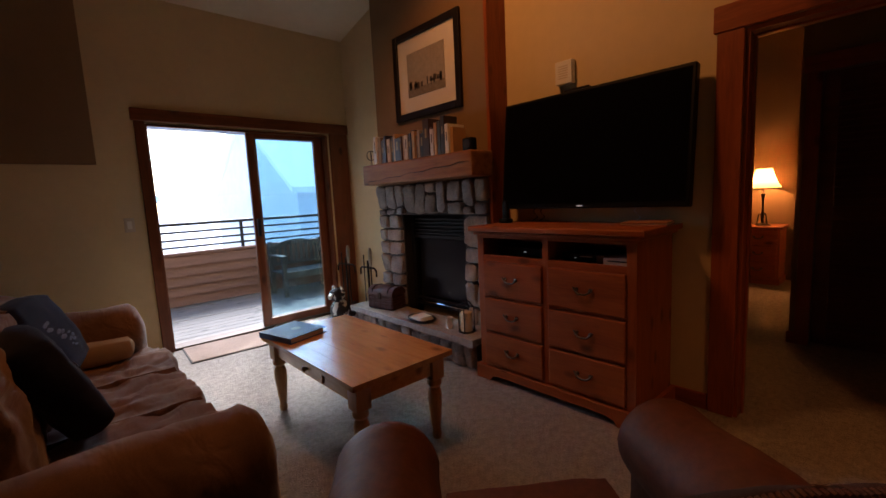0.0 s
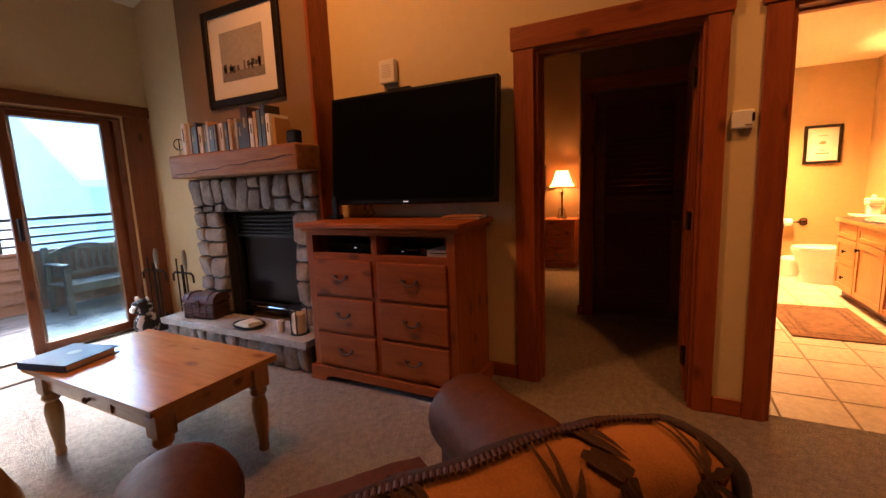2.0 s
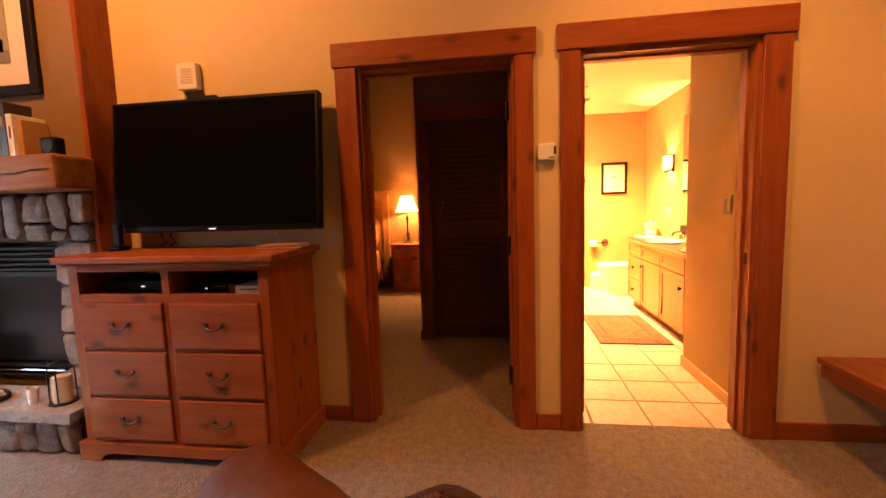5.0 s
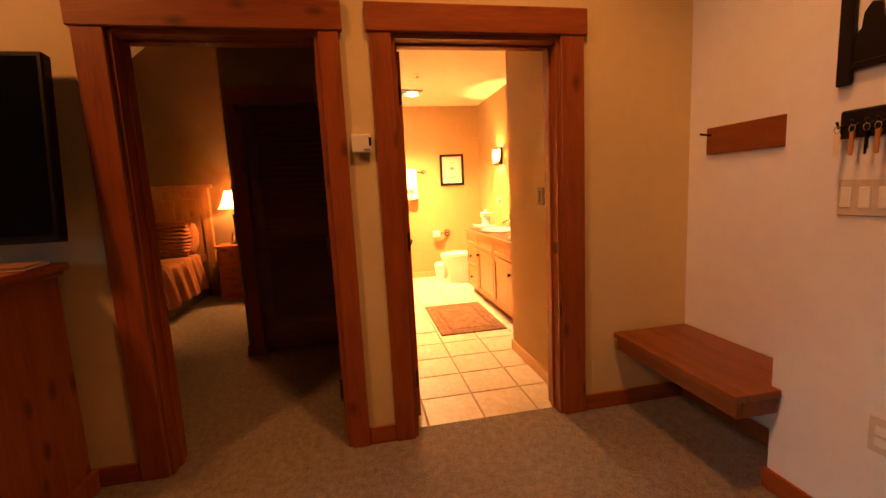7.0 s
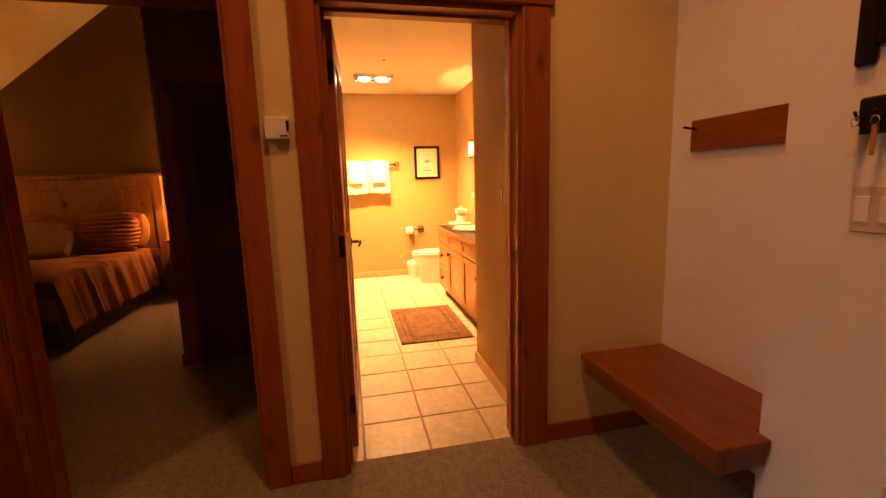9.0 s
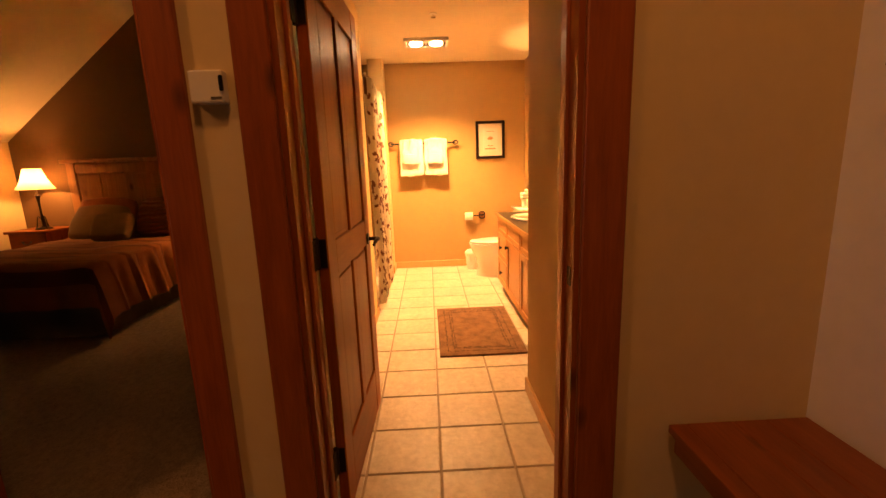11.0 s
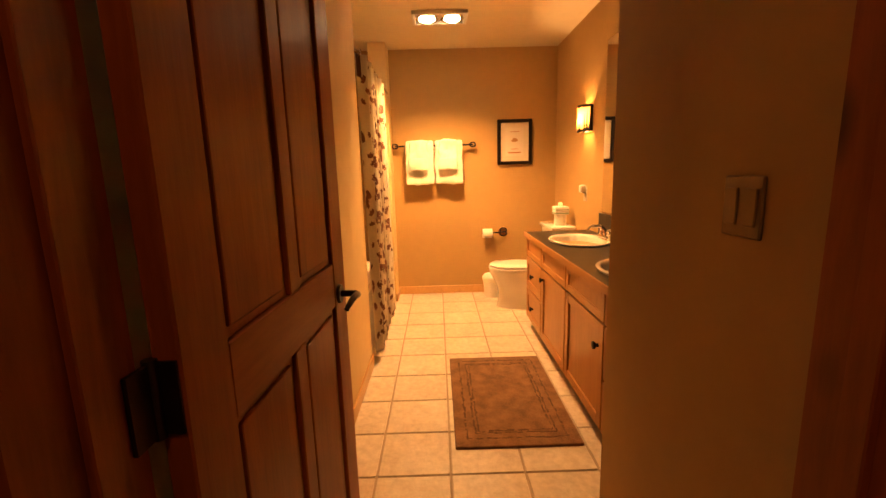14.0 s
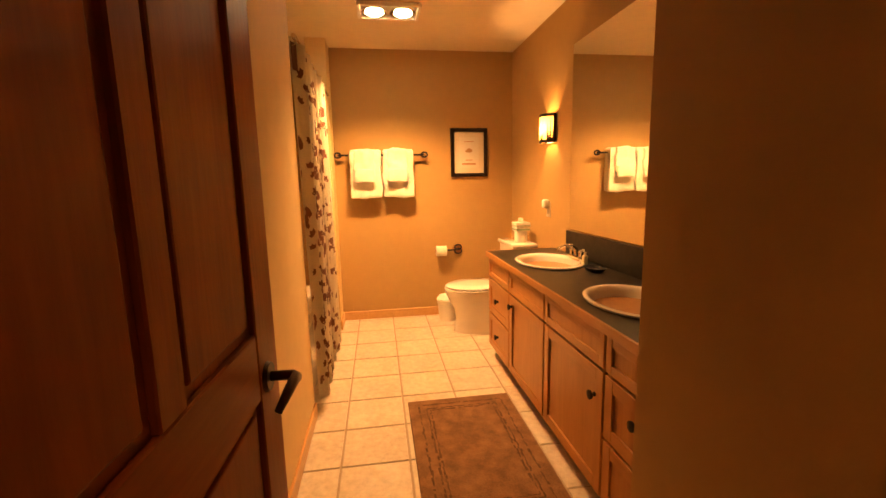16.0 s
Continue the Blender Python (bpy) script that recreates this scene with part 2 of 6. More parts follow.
SUEDE = fabric("brown_suede", (0.150, 0.085, 0.055), fold=5.0, vary=0.4)
st_ = SUEDE.node_tree
crease = noise_tex(st_, coords(st_, (3.0, 1.2, 3.0)), 2.2, 3, 0.5, 1.0)
bump(st_, st_.nodes["Principled BSDF"], crease, 0.6, 0.035)
st_.nodes["Principled BSDF"].inputs["Sheen Weight"].default_value = 0.2
NAVY = fabric("navy_cushion_cloth", (0.009, 0.010, 0.026), fold=30, vary=0.3)
PALE = fabric("pale_cushion_motif", (0.13, 0.14, 0.20))
TANCLOTH = fabric("tan_blanket", (0.33, 0.235, 0.15))
TAPESTRY = fabric("rust_tapestry", (0.40, 0.17, 0.045), weave=220, fold=9)
DARKCLOTH = fabric("dark_brown_cloth", (0.040, 0.022, 0.018))
LEAFCLOTH = fabric("brown_leaf_cloth", (0.065, 0.032, 0.016), weave=200)
BEIGE = fabric("beige_fleece", (0.50, 0.36, 0.20))
DUVET = fabric("rust_striped_cover", (0.27, 0.105, 0.038), fold=4)
DUVETDARK = fabric("dark_cover_stripe", (0.175, 0.060, 0.026))
RUCHED = fabric("rust_ruched_cloth", (0.30, 0.105, 0.035), fold=4, vary=0.2)
wave = RUCHED.node_tree.nodes.new("ShaderNodeTexWave")
wave.bands_direction = "Z"
wave.inputs["Scale"].default_value = 7.0
wave.inputs["Distortion"].default_value = 3.0
RUCHED.node_tree.links.new(coords(RUCHED.node_tree), wave.inputs["Vector"])
bump(RUCHED.node_tree, RUCHED.node_tree.nodes["Principled BSDF"], wave.outputs["Fac"], 0.9, 0.03)
SKIRT = fabric("taupe_bed_skirt", (0.16, 0.12, 0.085))
PILLOW = fabric("olive_pillow_cloth", (0.26, 0.18, 0.09))
TOWEL = fabric("white_towel", (0.80, 0.76, 0.66), weave=180, fold=12, vary=0.06, strength=0.9)
BATHMAT = fabric("brown_bath_mat", (0.205, 0.112, 0.054), weave=130, fold=14, vary=0.38, strength=1.0)
BATHMATLOW = fabric("worn_mat_groove", (0.105, 0.055, 0.027), weave=130, fold=20, vary=0.4, strength=1.0)
DOORMAT = fabric("brown_door_mat", (0.27, 0.19, 0.145), weave=150, strength=0.9)
CURTAIN = fabric("cream_curtain", (0.82, 0.75, 0.62), weave=240, fold=4, vary=0.08)
CURTLEAF = fabric("curtain_leaf", (0.20, 0.095, 0.055))
IRON = simple("black_iron", (0.020, 0.018, 0.017), 0.5, 0.6, fine=80, bumpy=0.2)
BRONZE = simple("dark_bronze", (0.06, 0.04, 0.028), 0.4, 0.9, fine=70)
PULL = simple("antique_brass_pull", (0.42, 0.37, 0.30), 0.35, 0.95, fine=70)
PEWTER = simple("dark_pewter_pull", (0.15, 0.125, 0.10), 0.38, 0.9, fine=70)
CHROME = simple("chrome", (0.80, 0.80, 0.80), 0.08, 1.0, fine=20, vary=0.02, bumpy=0)
BLACK = simple("black_plastic", (0.006, 0.006, 0.007), 0.4, fine=60, bumpy=0.05, spec=0.15)
SCREEN = simple("tv_screen", (0.003, 0.003, 0.004), 0.16, fine=4, vary=0.0, bumpy=0, spec=0.06)
BLACKGLASS = simple("firebox_glass", (0.010, 0.010, 0.014), 0.22, fine=4, bumpy=0, spec=0.15)
SOOT = simple("sooty_metal", (0.018, 0.016, 0.015), 0.8, fine=40)
PLASTIC = simple("white_plastic", (0.72, 0.70, 0.64), 0.45, fine=60, vary=0.04, bumpy=0.03)
ALMOND = simple("almond_plate", (0.55, 0.48, 0.38), 0.5, fine=60, vary=0.05, bumpy=0.03)
OLDBRASS = simple("aged_brass_plate", (0.24, 0.165, 0.085), 0.45, 0.4, fine=60, vary=0.1, bumpy=0.05)
CERAMIC = simple("white_ceramic", (0.80, 0.77, 0.70), 0.12, fine=10, vary=0.02, bumpy=0, coat=0.5)
COUNTER = simple("dark_speckled_laminate", (0.022, 0.021, 0.018), 0.34, fine=260, vary=0.6, bumpy=0.03, spec=0.25)
PAPER = simple("off_white_paper", (0.70, 0.66, 0.56), 0.8, fine=50, vary=0.04)
MATBOARD = simple("cream_mat_board", (0.68, 0.62, 0.50), 0.85, fine=200, vary=0.03)
FRAMEBLACK = simple("black_picture_frame", (0.012, 0.008, 0.006), 0.45, fine=50, spec=0.2)
GREYPRINT = simple("grey_print", (0.30, 0.26, 0.20), 0.7, fine=30, vary=0.2)
DARKPRINT = simple("dark_print_ink", (0.075, 0.062, 0.05), 0.8, fine=60, vary=0.4)
SNOW = simple("snow", (0.85, 0.87, 0.90), 0.8, fine=3, vary=0.05, bumpy=0.4)
ROOFBLUE = simple("blue_grey_roof", (0.58, 0.64, 0.70), 0.7, fine=14, vary=0.1)
HOUSEWALL = simple("pale_house_wall", (0.60, 0.63, 0.66), 0.8, fine=9, vary=0.12)
BLUE = simple("blue_binder_vinyl", (0.028, 0.085, 0.24), 0.5, fine=120, bumpy=0.15)
WICKER = simple("dark_wicker", (0.075, 0.028, 0.017), 0.42, fine=90, vary=0.5, bumpy=0.8)
WAX = simple("ivory_candle_wax", (0.72, 0.62, 0.44), 0.5, fine=20, vary=0.05)
GLASS = glass("window_glass", (0.66, 0.82, 0.89))
MIRROR = simple("mirror_silver", (0.88, 0.88, 0.86), 0.01, 1.0, fine=2, vary=0.0, bumpy=0)
BULB = glowing("lit_bulb", (1.0, 0.72, 0.36), 18.0)
LED = glowing("white_led", (0.9, 0.95, 1.0), 0.07)
SHADE = shade_cloth("cream_lamp_shade", (0.85, 0.70, 0.45), 0.6)
MICA = shade_cloth("amber_mica", (0.62, 0.36, 0.11), 0.5)

# ---- building helpers ----


def bx(bm, x0, x1, y0, y1, z0, z1, bev=0.0, seg=1):
    m = Matrix.LocRotScale(((x0 + x1) / 2, (y0 + y1) / 2, (z0 + z1) / 2), None, (abs(x1 - x0), abs(y1 - y0), abs(z1 - z0)))
    vs = bmesh.ops.create_cube(bm, size=1.0, matrix=m)["verts"]
    if bev > 0:
        es = list({e for v in vs for e in v.link_edges})
        bmesh.ops.bevel(bm, geom=es, offset=bev, segments=seg, affect="EDGES", profile=0.5)
    return bm


def box(*a, **k):
    return bx(bmesh.new(), *a, **k)


def rod(bm, p0, p1, r0, r1=None, seg=12):
    p0, p1 = Vector(p0), Vector(p1)
    r1 = r0 if r1 is None else r1
    q = (p1 - p0).to_track_quat("Z", "Y").to_matrix().to_4x4()
    m = Matrix.Translation((p0 + p1) / 2) @ q
    bmesh.ops.create_cone(bm, cap_ends=True, segments=seg, radius1=r0, radius2=r1, depth=(p1 - p0).length, matrix=m)
    return bm


def lathe(bm, profile, at=(0, 0, 0), seg=20, sx=1.0, sy=1.0):
    rings = []
    for r, z in profile:
        rings.append([bm.verts.new((at[0] + sx * r * math.cos(2 * math.pi * k / seg), at[1] + sy * r * math.sin(2 * math.pi * k / seg), at[2] + z)) for k in range(seg)])
    for a, b in zip(rings, rings[1:]):
        for k in range(seg):
            bm.faces.new((a[k], a[(k + 1) % seg], b[(k + 1) % seg], b[k]))
    for ring, flip in ((rings[0], True), (rings[-1], False)):
        bm.faces.new(ring[::-1] if flip else ring)
    return bm


def tube(bm, pts, r, seg=8):
    pts = [Vector(p) for p in pts]
    rings = []
    for i, p in enumerate(pts):
        d = (pts[min(i + 1, len(pts) - 1)] - pts[max(i - 1, 0)]).normalized()
        side = d.cross(Vector((0.31, 0.17, 0.93))).normalized()
        up = side.cross(d)
        rr = r[i] if isinstance(r, (list, tuple)) else r
        rings.append([bm.verts.new(p + rr * (math.cos(2 * math.pi * k / seg) * side + math.sin(2 * math.pi * k / seg) * up)) for k in range(seg)])
    for a, b in zip(rings, rings[1:]):
        for k in range(seg):
            bm.faces.new((a[k], a[(k + 1) % seg], b[(k + 1) % seg], b[k]))
    bm.faces.new(rings[0][::-1])
    bm.faces.new(rings[-1])
    return bm


def prism(bm, poly, axis, a, b):
    """A polygon in the two other axes, drawn out along axis from a to b."""
    def at(p, s):
        c = list(p)
        c.insert("xyz".index(axis), s)
        return bm.verts.new(c)
    lo, hi = [at(p, a) for p in poly], [at(p, b) for p in poly]
    n = len(poly)
    for k in range(n):
        bm.faces.new((lo[k], lo[(k + 1) % n], hi[(k + 1) % n], hi[k]))
    bm.faces.new(lo[::-1])
    bm.faces.new(hi)
    bmesh.ops.recalc_face_normals(bm, faces=bm.faces)
    return bm


def cushion(bm, c, size, puff=0.35, n=14, wrinkle=0.0, seed=0.0, turn=None, sink=0.0):
    """A soft block: a rounded box with bulging sides and uneven cloth."""
    sx, sy, sz = (s / 2 for s in size)
    whole, bm = bm, bmesh.new()
    bmesh.ops.create_cube(bm, size=2.0)
    bmesh.ops.subdivide_edges(bm, edges=list(bm.edges), cuts=n, use_grid_fill=True)
    vs = list(bm.verts)
    for v in vs:
        p = v.co.copy()
        q = Vector((p.x * math.sqrt(max(0, 1 - p.y * p.y / 2 - p.z * p.z / 2 + p.y * p.y * p.z * p.z / 3)),
                    p.y * math.sqrt(max(0, 1 - p.z * p.z / 2 - p.x * p.x / 2 + p.z * p.z * p.x * p.x / 3)),
                    p.z * math.sqrt(max(0, 1 - p.x * p.x / 2 - p.y * p.y / 2 + p.x * p.x * p.y * p.y / 3))))
        p = p.lerp(q, puff)
        w = Vector((p.x * sx, p.y * sy, p.z * sz))
        if sink and p.z > 0:
            w.z -= sink * (1 - p.x * p.x) * (1 - p.y * p.y)
        if wrinkle:
            k = noise.noise(Vector((w.x * 9 + seed, w.y * 9, w.z * 9))) + 0.5 * noise.noise(Vector((w.x * 22 + seed, w.y * 22, w.z * 22)))
            w += p.normalized() * wrinkle * k
        v.co = (turn @ w if turn else w) + Vector(c)
    me = bpy.data.meshes.new("soft_block")
    bm.to_mesh(me)
    bm.free()
    whole.from_mesh(me)
    bpy.data.meshes.remove(me)
    return whole


def part(name, bm, material, parent=None, label="", smooth=0):
    me = bpy.data.meshes.new(name)
    bm.to_mesh(me)
    bm.free()
    me.materials.append(material)
    if smooth:
        for p in me.polygons:
            p.use_smooth = True
        if smooth < 180:
            me.set_sharp_from_angle(angle=radians(smooth))
    ob = new(name, me)
    if parent:
        ob.parent = parent
    if label:
        ob["label"] = label
    return ob


def thing(name, label, category, at=(0, 0, 0), turn=0, group="", kind=""):
    ob = new(name)
    ob.empty_display_size = 0.1
    ob.matrix_basis = pose(*at, 0, 0, turn)
    return tagged(ob, label, category, group, kind)


def solid(name, bm, material, label, category, group="", kind="", smooth=0):
    return tagged(part(name, bm, material, None, "", smooth), label, category, group, kind)


def setting(name, bm, material, label, category):
    return solid(name, bm, material, label, category, kind="structure")

# ---- the large structure ----
XW, XB = 2.64, 2.80            # living face and far face of the wall with the two doors
YB = 4.44                      # wall with the sliding door
D1 = (-0.322, 0.545)             # bedroom doorway
D2 = (-1.515, -0.655)            # bathroom doorway
HEAD = 2.05
CH = 2.54                      # bathroom ceiling

setting("floor_living", box(-3.6, 2.72, -3.6, YB + 0.02, -0.10, 0.0), CARPET, "grey-beige cut-pile carpet across the living room", "carpet")
setting("floor_bedroom", box(2.72, 7.05, -0.42, 4.2, -0.10, 0.0), CARPET, "grey-beige cut-pile carpet in the bedroom", "carpet")
bathfloor = setting("floor_bathroom", box(2.72, 7.0, -2.45, -0.42, -0.10, -0.006), GROUT, "beige ceramic tiles with brown grout joints", "tile floor")

bm = bmesh.new()
for y0, y1, z0, z1 in ((-2.45, D2[0], 0, 4.6), (D2[1], D1[0], 0, 4.6), (D1[1], YB + 0.16, 0, 4.6), (D2[0], D2[1], HEAD + 0.02, 4.6), (D1[0], D1[1], HEAD + 0.02, 4.6)):
    bx(bm, XW, XB, y0, y1, z0, z1)
setting("wall_east", bm, YELLOW, "pale yellow painted wall with two doorways", "wall")

bm = bmesh.new()
for x0, x1, z0, z1 in ((0.30, 0.66, -0.1, 3.4), (2.38, XW, -0.1, 3.4), (0.66, 2.38, 2.04, 3.4)):
    bx(bm, x0, x1, YB, YB + 0.16, z0, z1)
setting("wall_north", bm, YELLOW, "pale yellow wall around the sliding door", "wall")
setting("wall_north_jog", box(-3.6, 0.30, YB - 0.06, YB + 0.16, 0, 1.68), YELLOW, "yellow lower wall beside the sliding door", "wall")
# above 1.68 m this wall is darker brown than the yellow part below
setting("wall_north_upper", box(-3.6, 0.30, YB - 0.10, YB + 0.16, 1.68, 3.4), BROWN, "darker brown upper wall beside the sliding door", "wall")
setting("wall_west", box(-3.7, -3.6, -3.6, YB + 0.16, 0, 4.6), YELLOW, "pale yellow wall", "wall")
setting("wall_south", box(-3.7, 1.86, -3.7, -3.6, 0, 4.6), YELLOW, "pale yellow wall", "wall")
setting("wall_niche", box(1.70, XW, -2.42, -2.30, 0, 4.6), WHITE, "white wall of the coat niche", "wall")
setting("wall_pier", box(1.10, 1.86, -3.6, -2.04, 0, 4.6), WHITE, "white wall pier with light switches", "wall")
prismceil = bmesh.new()
prism(prismceil, [(YB + 0.16, 3.06), (0.6, 4.0), (-3.7, 4.0), (-3.7, 4.15), (0.6, 4.15), (YB + 0.16, 3.21)], "x", -3.7, XW + 0.02)
setting("ceiling_living", prismceil, CEIL, "sloping cream ceiling of the living room", "ceiling")

# bathroom
bm = bmesh.new()
bx(bm, XB, 5.12, -0.555, -0.42, 0, CH)
bx(bm, 6.62, 7.0, -0.585, -0.42, 0, CH)
setting("wall_bath_west", bm, CREAM, "cream bathroom wall beside the tub", "wall")
setting("wall_bath_back", box(6.89, 7.0, -2.42, 0.30, 0, CH), TAN, "tan painted back wall of the bathroom", "wall")
setting("wall_bath_east", box(3.66, 6.89, -2.42, -2.30, 0, CH), TAN, "tan painted bathroom wall behind the vanity", "wall")
setting("wall_bath_hall", box(XB, 3.66, -2.42, -1.595, 0, CH), TAN, "tan painted wall beside the bathroom door", "wall")
setting("wall_tub_back", box(5.0, 6.89, 0.26, 0.32, 0, CH), CREAM, "cream wall behind the tub", "wall")
setting("wall_tub_end", box(5.06, 5.12, -0.42, 0.26, 0, CH), CREAM, "cream wall at the end of the tub", "wall")
setting("ceiling_bathroom", box(XB, 7.0, -2.42, 0.32, CH, CH + 0.1), CEIL, "cream bathroom ceiling", "ceiling")

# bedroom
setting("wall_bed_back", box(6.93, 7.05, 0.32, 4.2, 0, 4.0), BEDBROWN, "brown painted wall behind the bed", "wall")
setting("wall_bed_knee", box(XB, 6.93, 4.05, 4.2, 0, 2.0), YELLOW, "low yellow knee wall under the slope", "wall")
# unseen, added to keep outside light from leaking in over the bathroom
setting("wall_bed_south", box(XB, 4.36, -0.52, -0.42, CH + 0.1, 4.0), BEDBROWN, "unseen brown wall closing the gap over the bathroom side", "wall")
setting("wall_closet_side", box(4.36, 6.93, 0.42, 0.545, 0, 4.0), YELLOW, "yellow wall beside the closet", "wall")
bm = bmesh.new()
bx(bm, 4.22, 4.36, 0.42, 0.545, 0, 4.0)
bx(bm, 4.22, 4.36, -0.42, -0.32, 0, 4.0)
bx(bm, 4.22, 4.36, -0.32, 0.42, 2.06, 4.0)
setting("wall_closet", bm, BROWN, "brown painted wall around the closet door", "wall")
setting("wall_closet_back", box(4.80, 4.86, -0.42, 0.42, 0, 2.5), BROWN, "brown wall inside the closet", "wall")
bm = prism(bmesh.new(), [(4.2, 1.66), (1.52, 3.8), (-0.45, 3.8), (-0.45, 3.95), (1.56, 3.95), (4.2, 1.84)], "x", XB, 7.05)
setting("ceiling_bedroom", bm, CEIL, "steeply sloping cream bedroom ceiling", "ceiling")

# baseboards
for nm, a in (("living", (XW - 0.014, XW, 0.667, 2.04)), ("between", (XW - 0.014, XW, -0.553, -0.416)), ("bench", (XW - 0.014, XW, -2.3, -1.645))):
    setting("baseboard_" + nm, box(*a, 0, 0.095, bev=0.004), PINE_Y, "stained pine baseboard", "baseboard")
setting("baseboard_niche", box(1.86, XW - 0.014, -2.3, -2.286, 0, 0.095, bev=0.004), PINE_X, "stained pine baseboard", "baseboard")
setting("baseboard_pier", box(1.10, 1.874, -2.04, -2.026, 0, 0.095, bev=0.004), PINE_X, "stained pine baseboard", "baseboard")
setting("baseboard_bath_hall", box(XB + 0.11, 3.674, -1.595, -1.581, 0, 0.085, bev=0.004), BASEMAPLE, "light maple baseboard", "baseboard")
setting("baseboard_bath_west", box(XB + 0.11, 5.12, -0.569, -0.555, 0, 0.085, bev=0.004), BASEMAPLE, "light maple baseboard", "baseboard")
setting("baseboard_bath_stub", box(6.60, 6.876, -0.60, -0.585, 0, 0.085, bev=0.004), BASEMAPLE, "light maple baseboard", "baseboard")
setting("baseboard_bath_back", box(6.876, 6.89, -2.3, -0.585, 0, 0.085, bev=0.004), BASEMAPLE, "light maple baseboard", "baseboard")
setting("baseboard_closet", box(4.206, 4.22, 0.505, 0.559, 0, 0.095, bev=0.004), PINE_Y, "stained pine baseboard", "baseboard")


def lever(root, x, y, z, s):
    """A curved lever handle on a door face; s is the side that it sticks out to."""
    pl = rod(bmesh.new(), (x, y, z), (x, y + s * 0.008, z), 0.03, 0.027, 20)
    h = part("door_handle", pl, BRONZE, root, "dark bronze lever handle", 40)
    b = bmesh.new()
    tube(b, [(x, y + s * 0.006, z), (x, y + s * 0.05, z), (x - 0.012, y + s * 0.058, z), (x - 0.05, y + s * 0.06, z + 0.006), (x - 0.09, y + s * 0.058, z + 0.002), (x - 0.115, y + s * 0.05, z - 0.014)], [0.010, 0.010, 0.011, 0.010, 0.009, 0.007], 10)
    part("lever", b, BRONZE, h, "", 60)
    return h


def swing(px, py, degrees):
    """A turn about an upright line through (px, py)."""
    return Matrix.Translation((px, py, 0)) @ Matrix.Rotation(radians(degrees), 4, "Z") @ Matrix.Translation((-px, -py, 0))


def panel_door(root, x0, x1, y0, y1, z0, z1, mz, mx, rows, cols, hinge_x, hinge_y, turn=0.0):
    """A door leaf along x with sunk panels between stiles and rails."""
    st, mull = 0.115, 0.062
    leaf = part("door_leaf", box(x0 + 0.01, x1 - 0.01, y0 + 0.012, y1 - 0.012, z0 + 0.01, z1 - 0.01), mz, root)
    leaf.matrix_basis = swing(hinge_x, hinge_y, turn)
    for a, b in ((x0, x0 + st), (x1 - st, x1)):
        part("stile", box(a, b, y0, y1, z0, z1, bev=0.003), mz, leaf)
    for a, b in rows:
        part("rail", box(x0 + st, x1 - st, y0 + 0.001, y1 - 0.001, a, b, bev=0.003), mx, leaf)
    w = (x1 - x0 - 2 * st - mull * (cols - 1)) / cols
    zs = [(a[1], b[0]) for a, b in zip(rows, rows[1:])]
    for za, zb in zs:
        for c in range(cols - 1):
            xm = x0 + st + (c + 1) * w + c * mull
            part("mullion", box(xm, xm + mull, y0 + 0.001, y1 - 0.001, za, zb, bev=0.003), mz, leaf)
        for c in range(cols):
            xa = x0 + st + c * (w + mull)
            part("panel", box(xa + 0.018, xa + w - 0.018, y0 + 0.006, y1 - 0.006, za + 0.018, zb - 0.018, bev=0.005, seg=2), mz, leaf)
    for hz in (0.24, 1.035, 1.81):
        hb = bmesh.new()
        bx(hb, x0 - 0.005, x0 + 0.001, y0 + 0.004, y1 - 0.004, hz - 0.05, hz + 0.05)
        bx(hb, hinge_x - 0.045, hinge_x, hinge_y - 0.003, hinge_y + 0.003, hz - 0.05, hz + 0.05)
        rod(hb, (hinge_x, hinge_y, hz - 0.054), (hinge_x, hinge_y, hz + 0.054), 0.009, seg=10)
        part("hinge", hb, BRONZE, root, "dark bronze butt hinge", 40)


def doorway(name, y0, y1, cl, ch, label):
    """Pine casing and jambs of an opening in the wall with the doors."""
    root = thing(name, label, "door", (XW, (y0 + y1) / 2, 0), kind="structure")
    ox, oy = XW, (y0 + y1) / 2
    a, b = y0 - oy, y1 - oy
    for s, e in ((a, a - cl), (b, b + ch)):
        lo, hi = min(s, e), max(s, e)
        part("casing", box(-0.022, 0.0, lo, hi, 0, HEAD + 0.004, bev=0.004), PINE_Z, root, "knotty stained pine casing")
        part("casing", box(XB - ox, XB - ox + 0.02, lo, hi, 0, HEAD + 0.004, bev=0.004), PINE_Z, root, "knotty stained pine casing")
    part("header", box(-0.030, 0.0, a - cl - 0.016, b + ch + 0.016, HEAD + 0.004, HEAD + 0.135, bev=0.005), PINE_Y, root, "knotty stained pine header")
    part("header", box(XB - ox, XB - ox + 0.028, a - cl - 0.016, b + ch + 0.016, HEAD + 0.004, HEAD + 0.135, bev=0.005), PINE_Y, root, "knotty stained pine header")
    part("jamb", box(0.0, XB - ox, a - 0.001, a + 0.018, 0, HEAD), PINE_Z, root)
    part("jamb", box(0.0, XB - ox, b - 0.018, b + 0.001, 0, HEAD), PINE_Z, root)
    part("jamb", box(0.0, XB - ox, a + 0.018, b - 0.018, HEAD - 0.018, HEAD + 0.02), PINE_Y, root)
    for s0, s1 in ((a + 0.018, a + 0.030), (b - 0.030, b - 0.018)):
        part("door_stop", box(0.07, 0.105, s0, s1, 0, HEAD - 0.018, bev=0.002), PINE_Z, root)
    part("door_stop", box(0.07, 0.105, a + 0.030, b - 0.030, HEAD - 0.030, HEAD - 0.018, bev=0.002), PINE_Y, root)
    return root, ox, oy


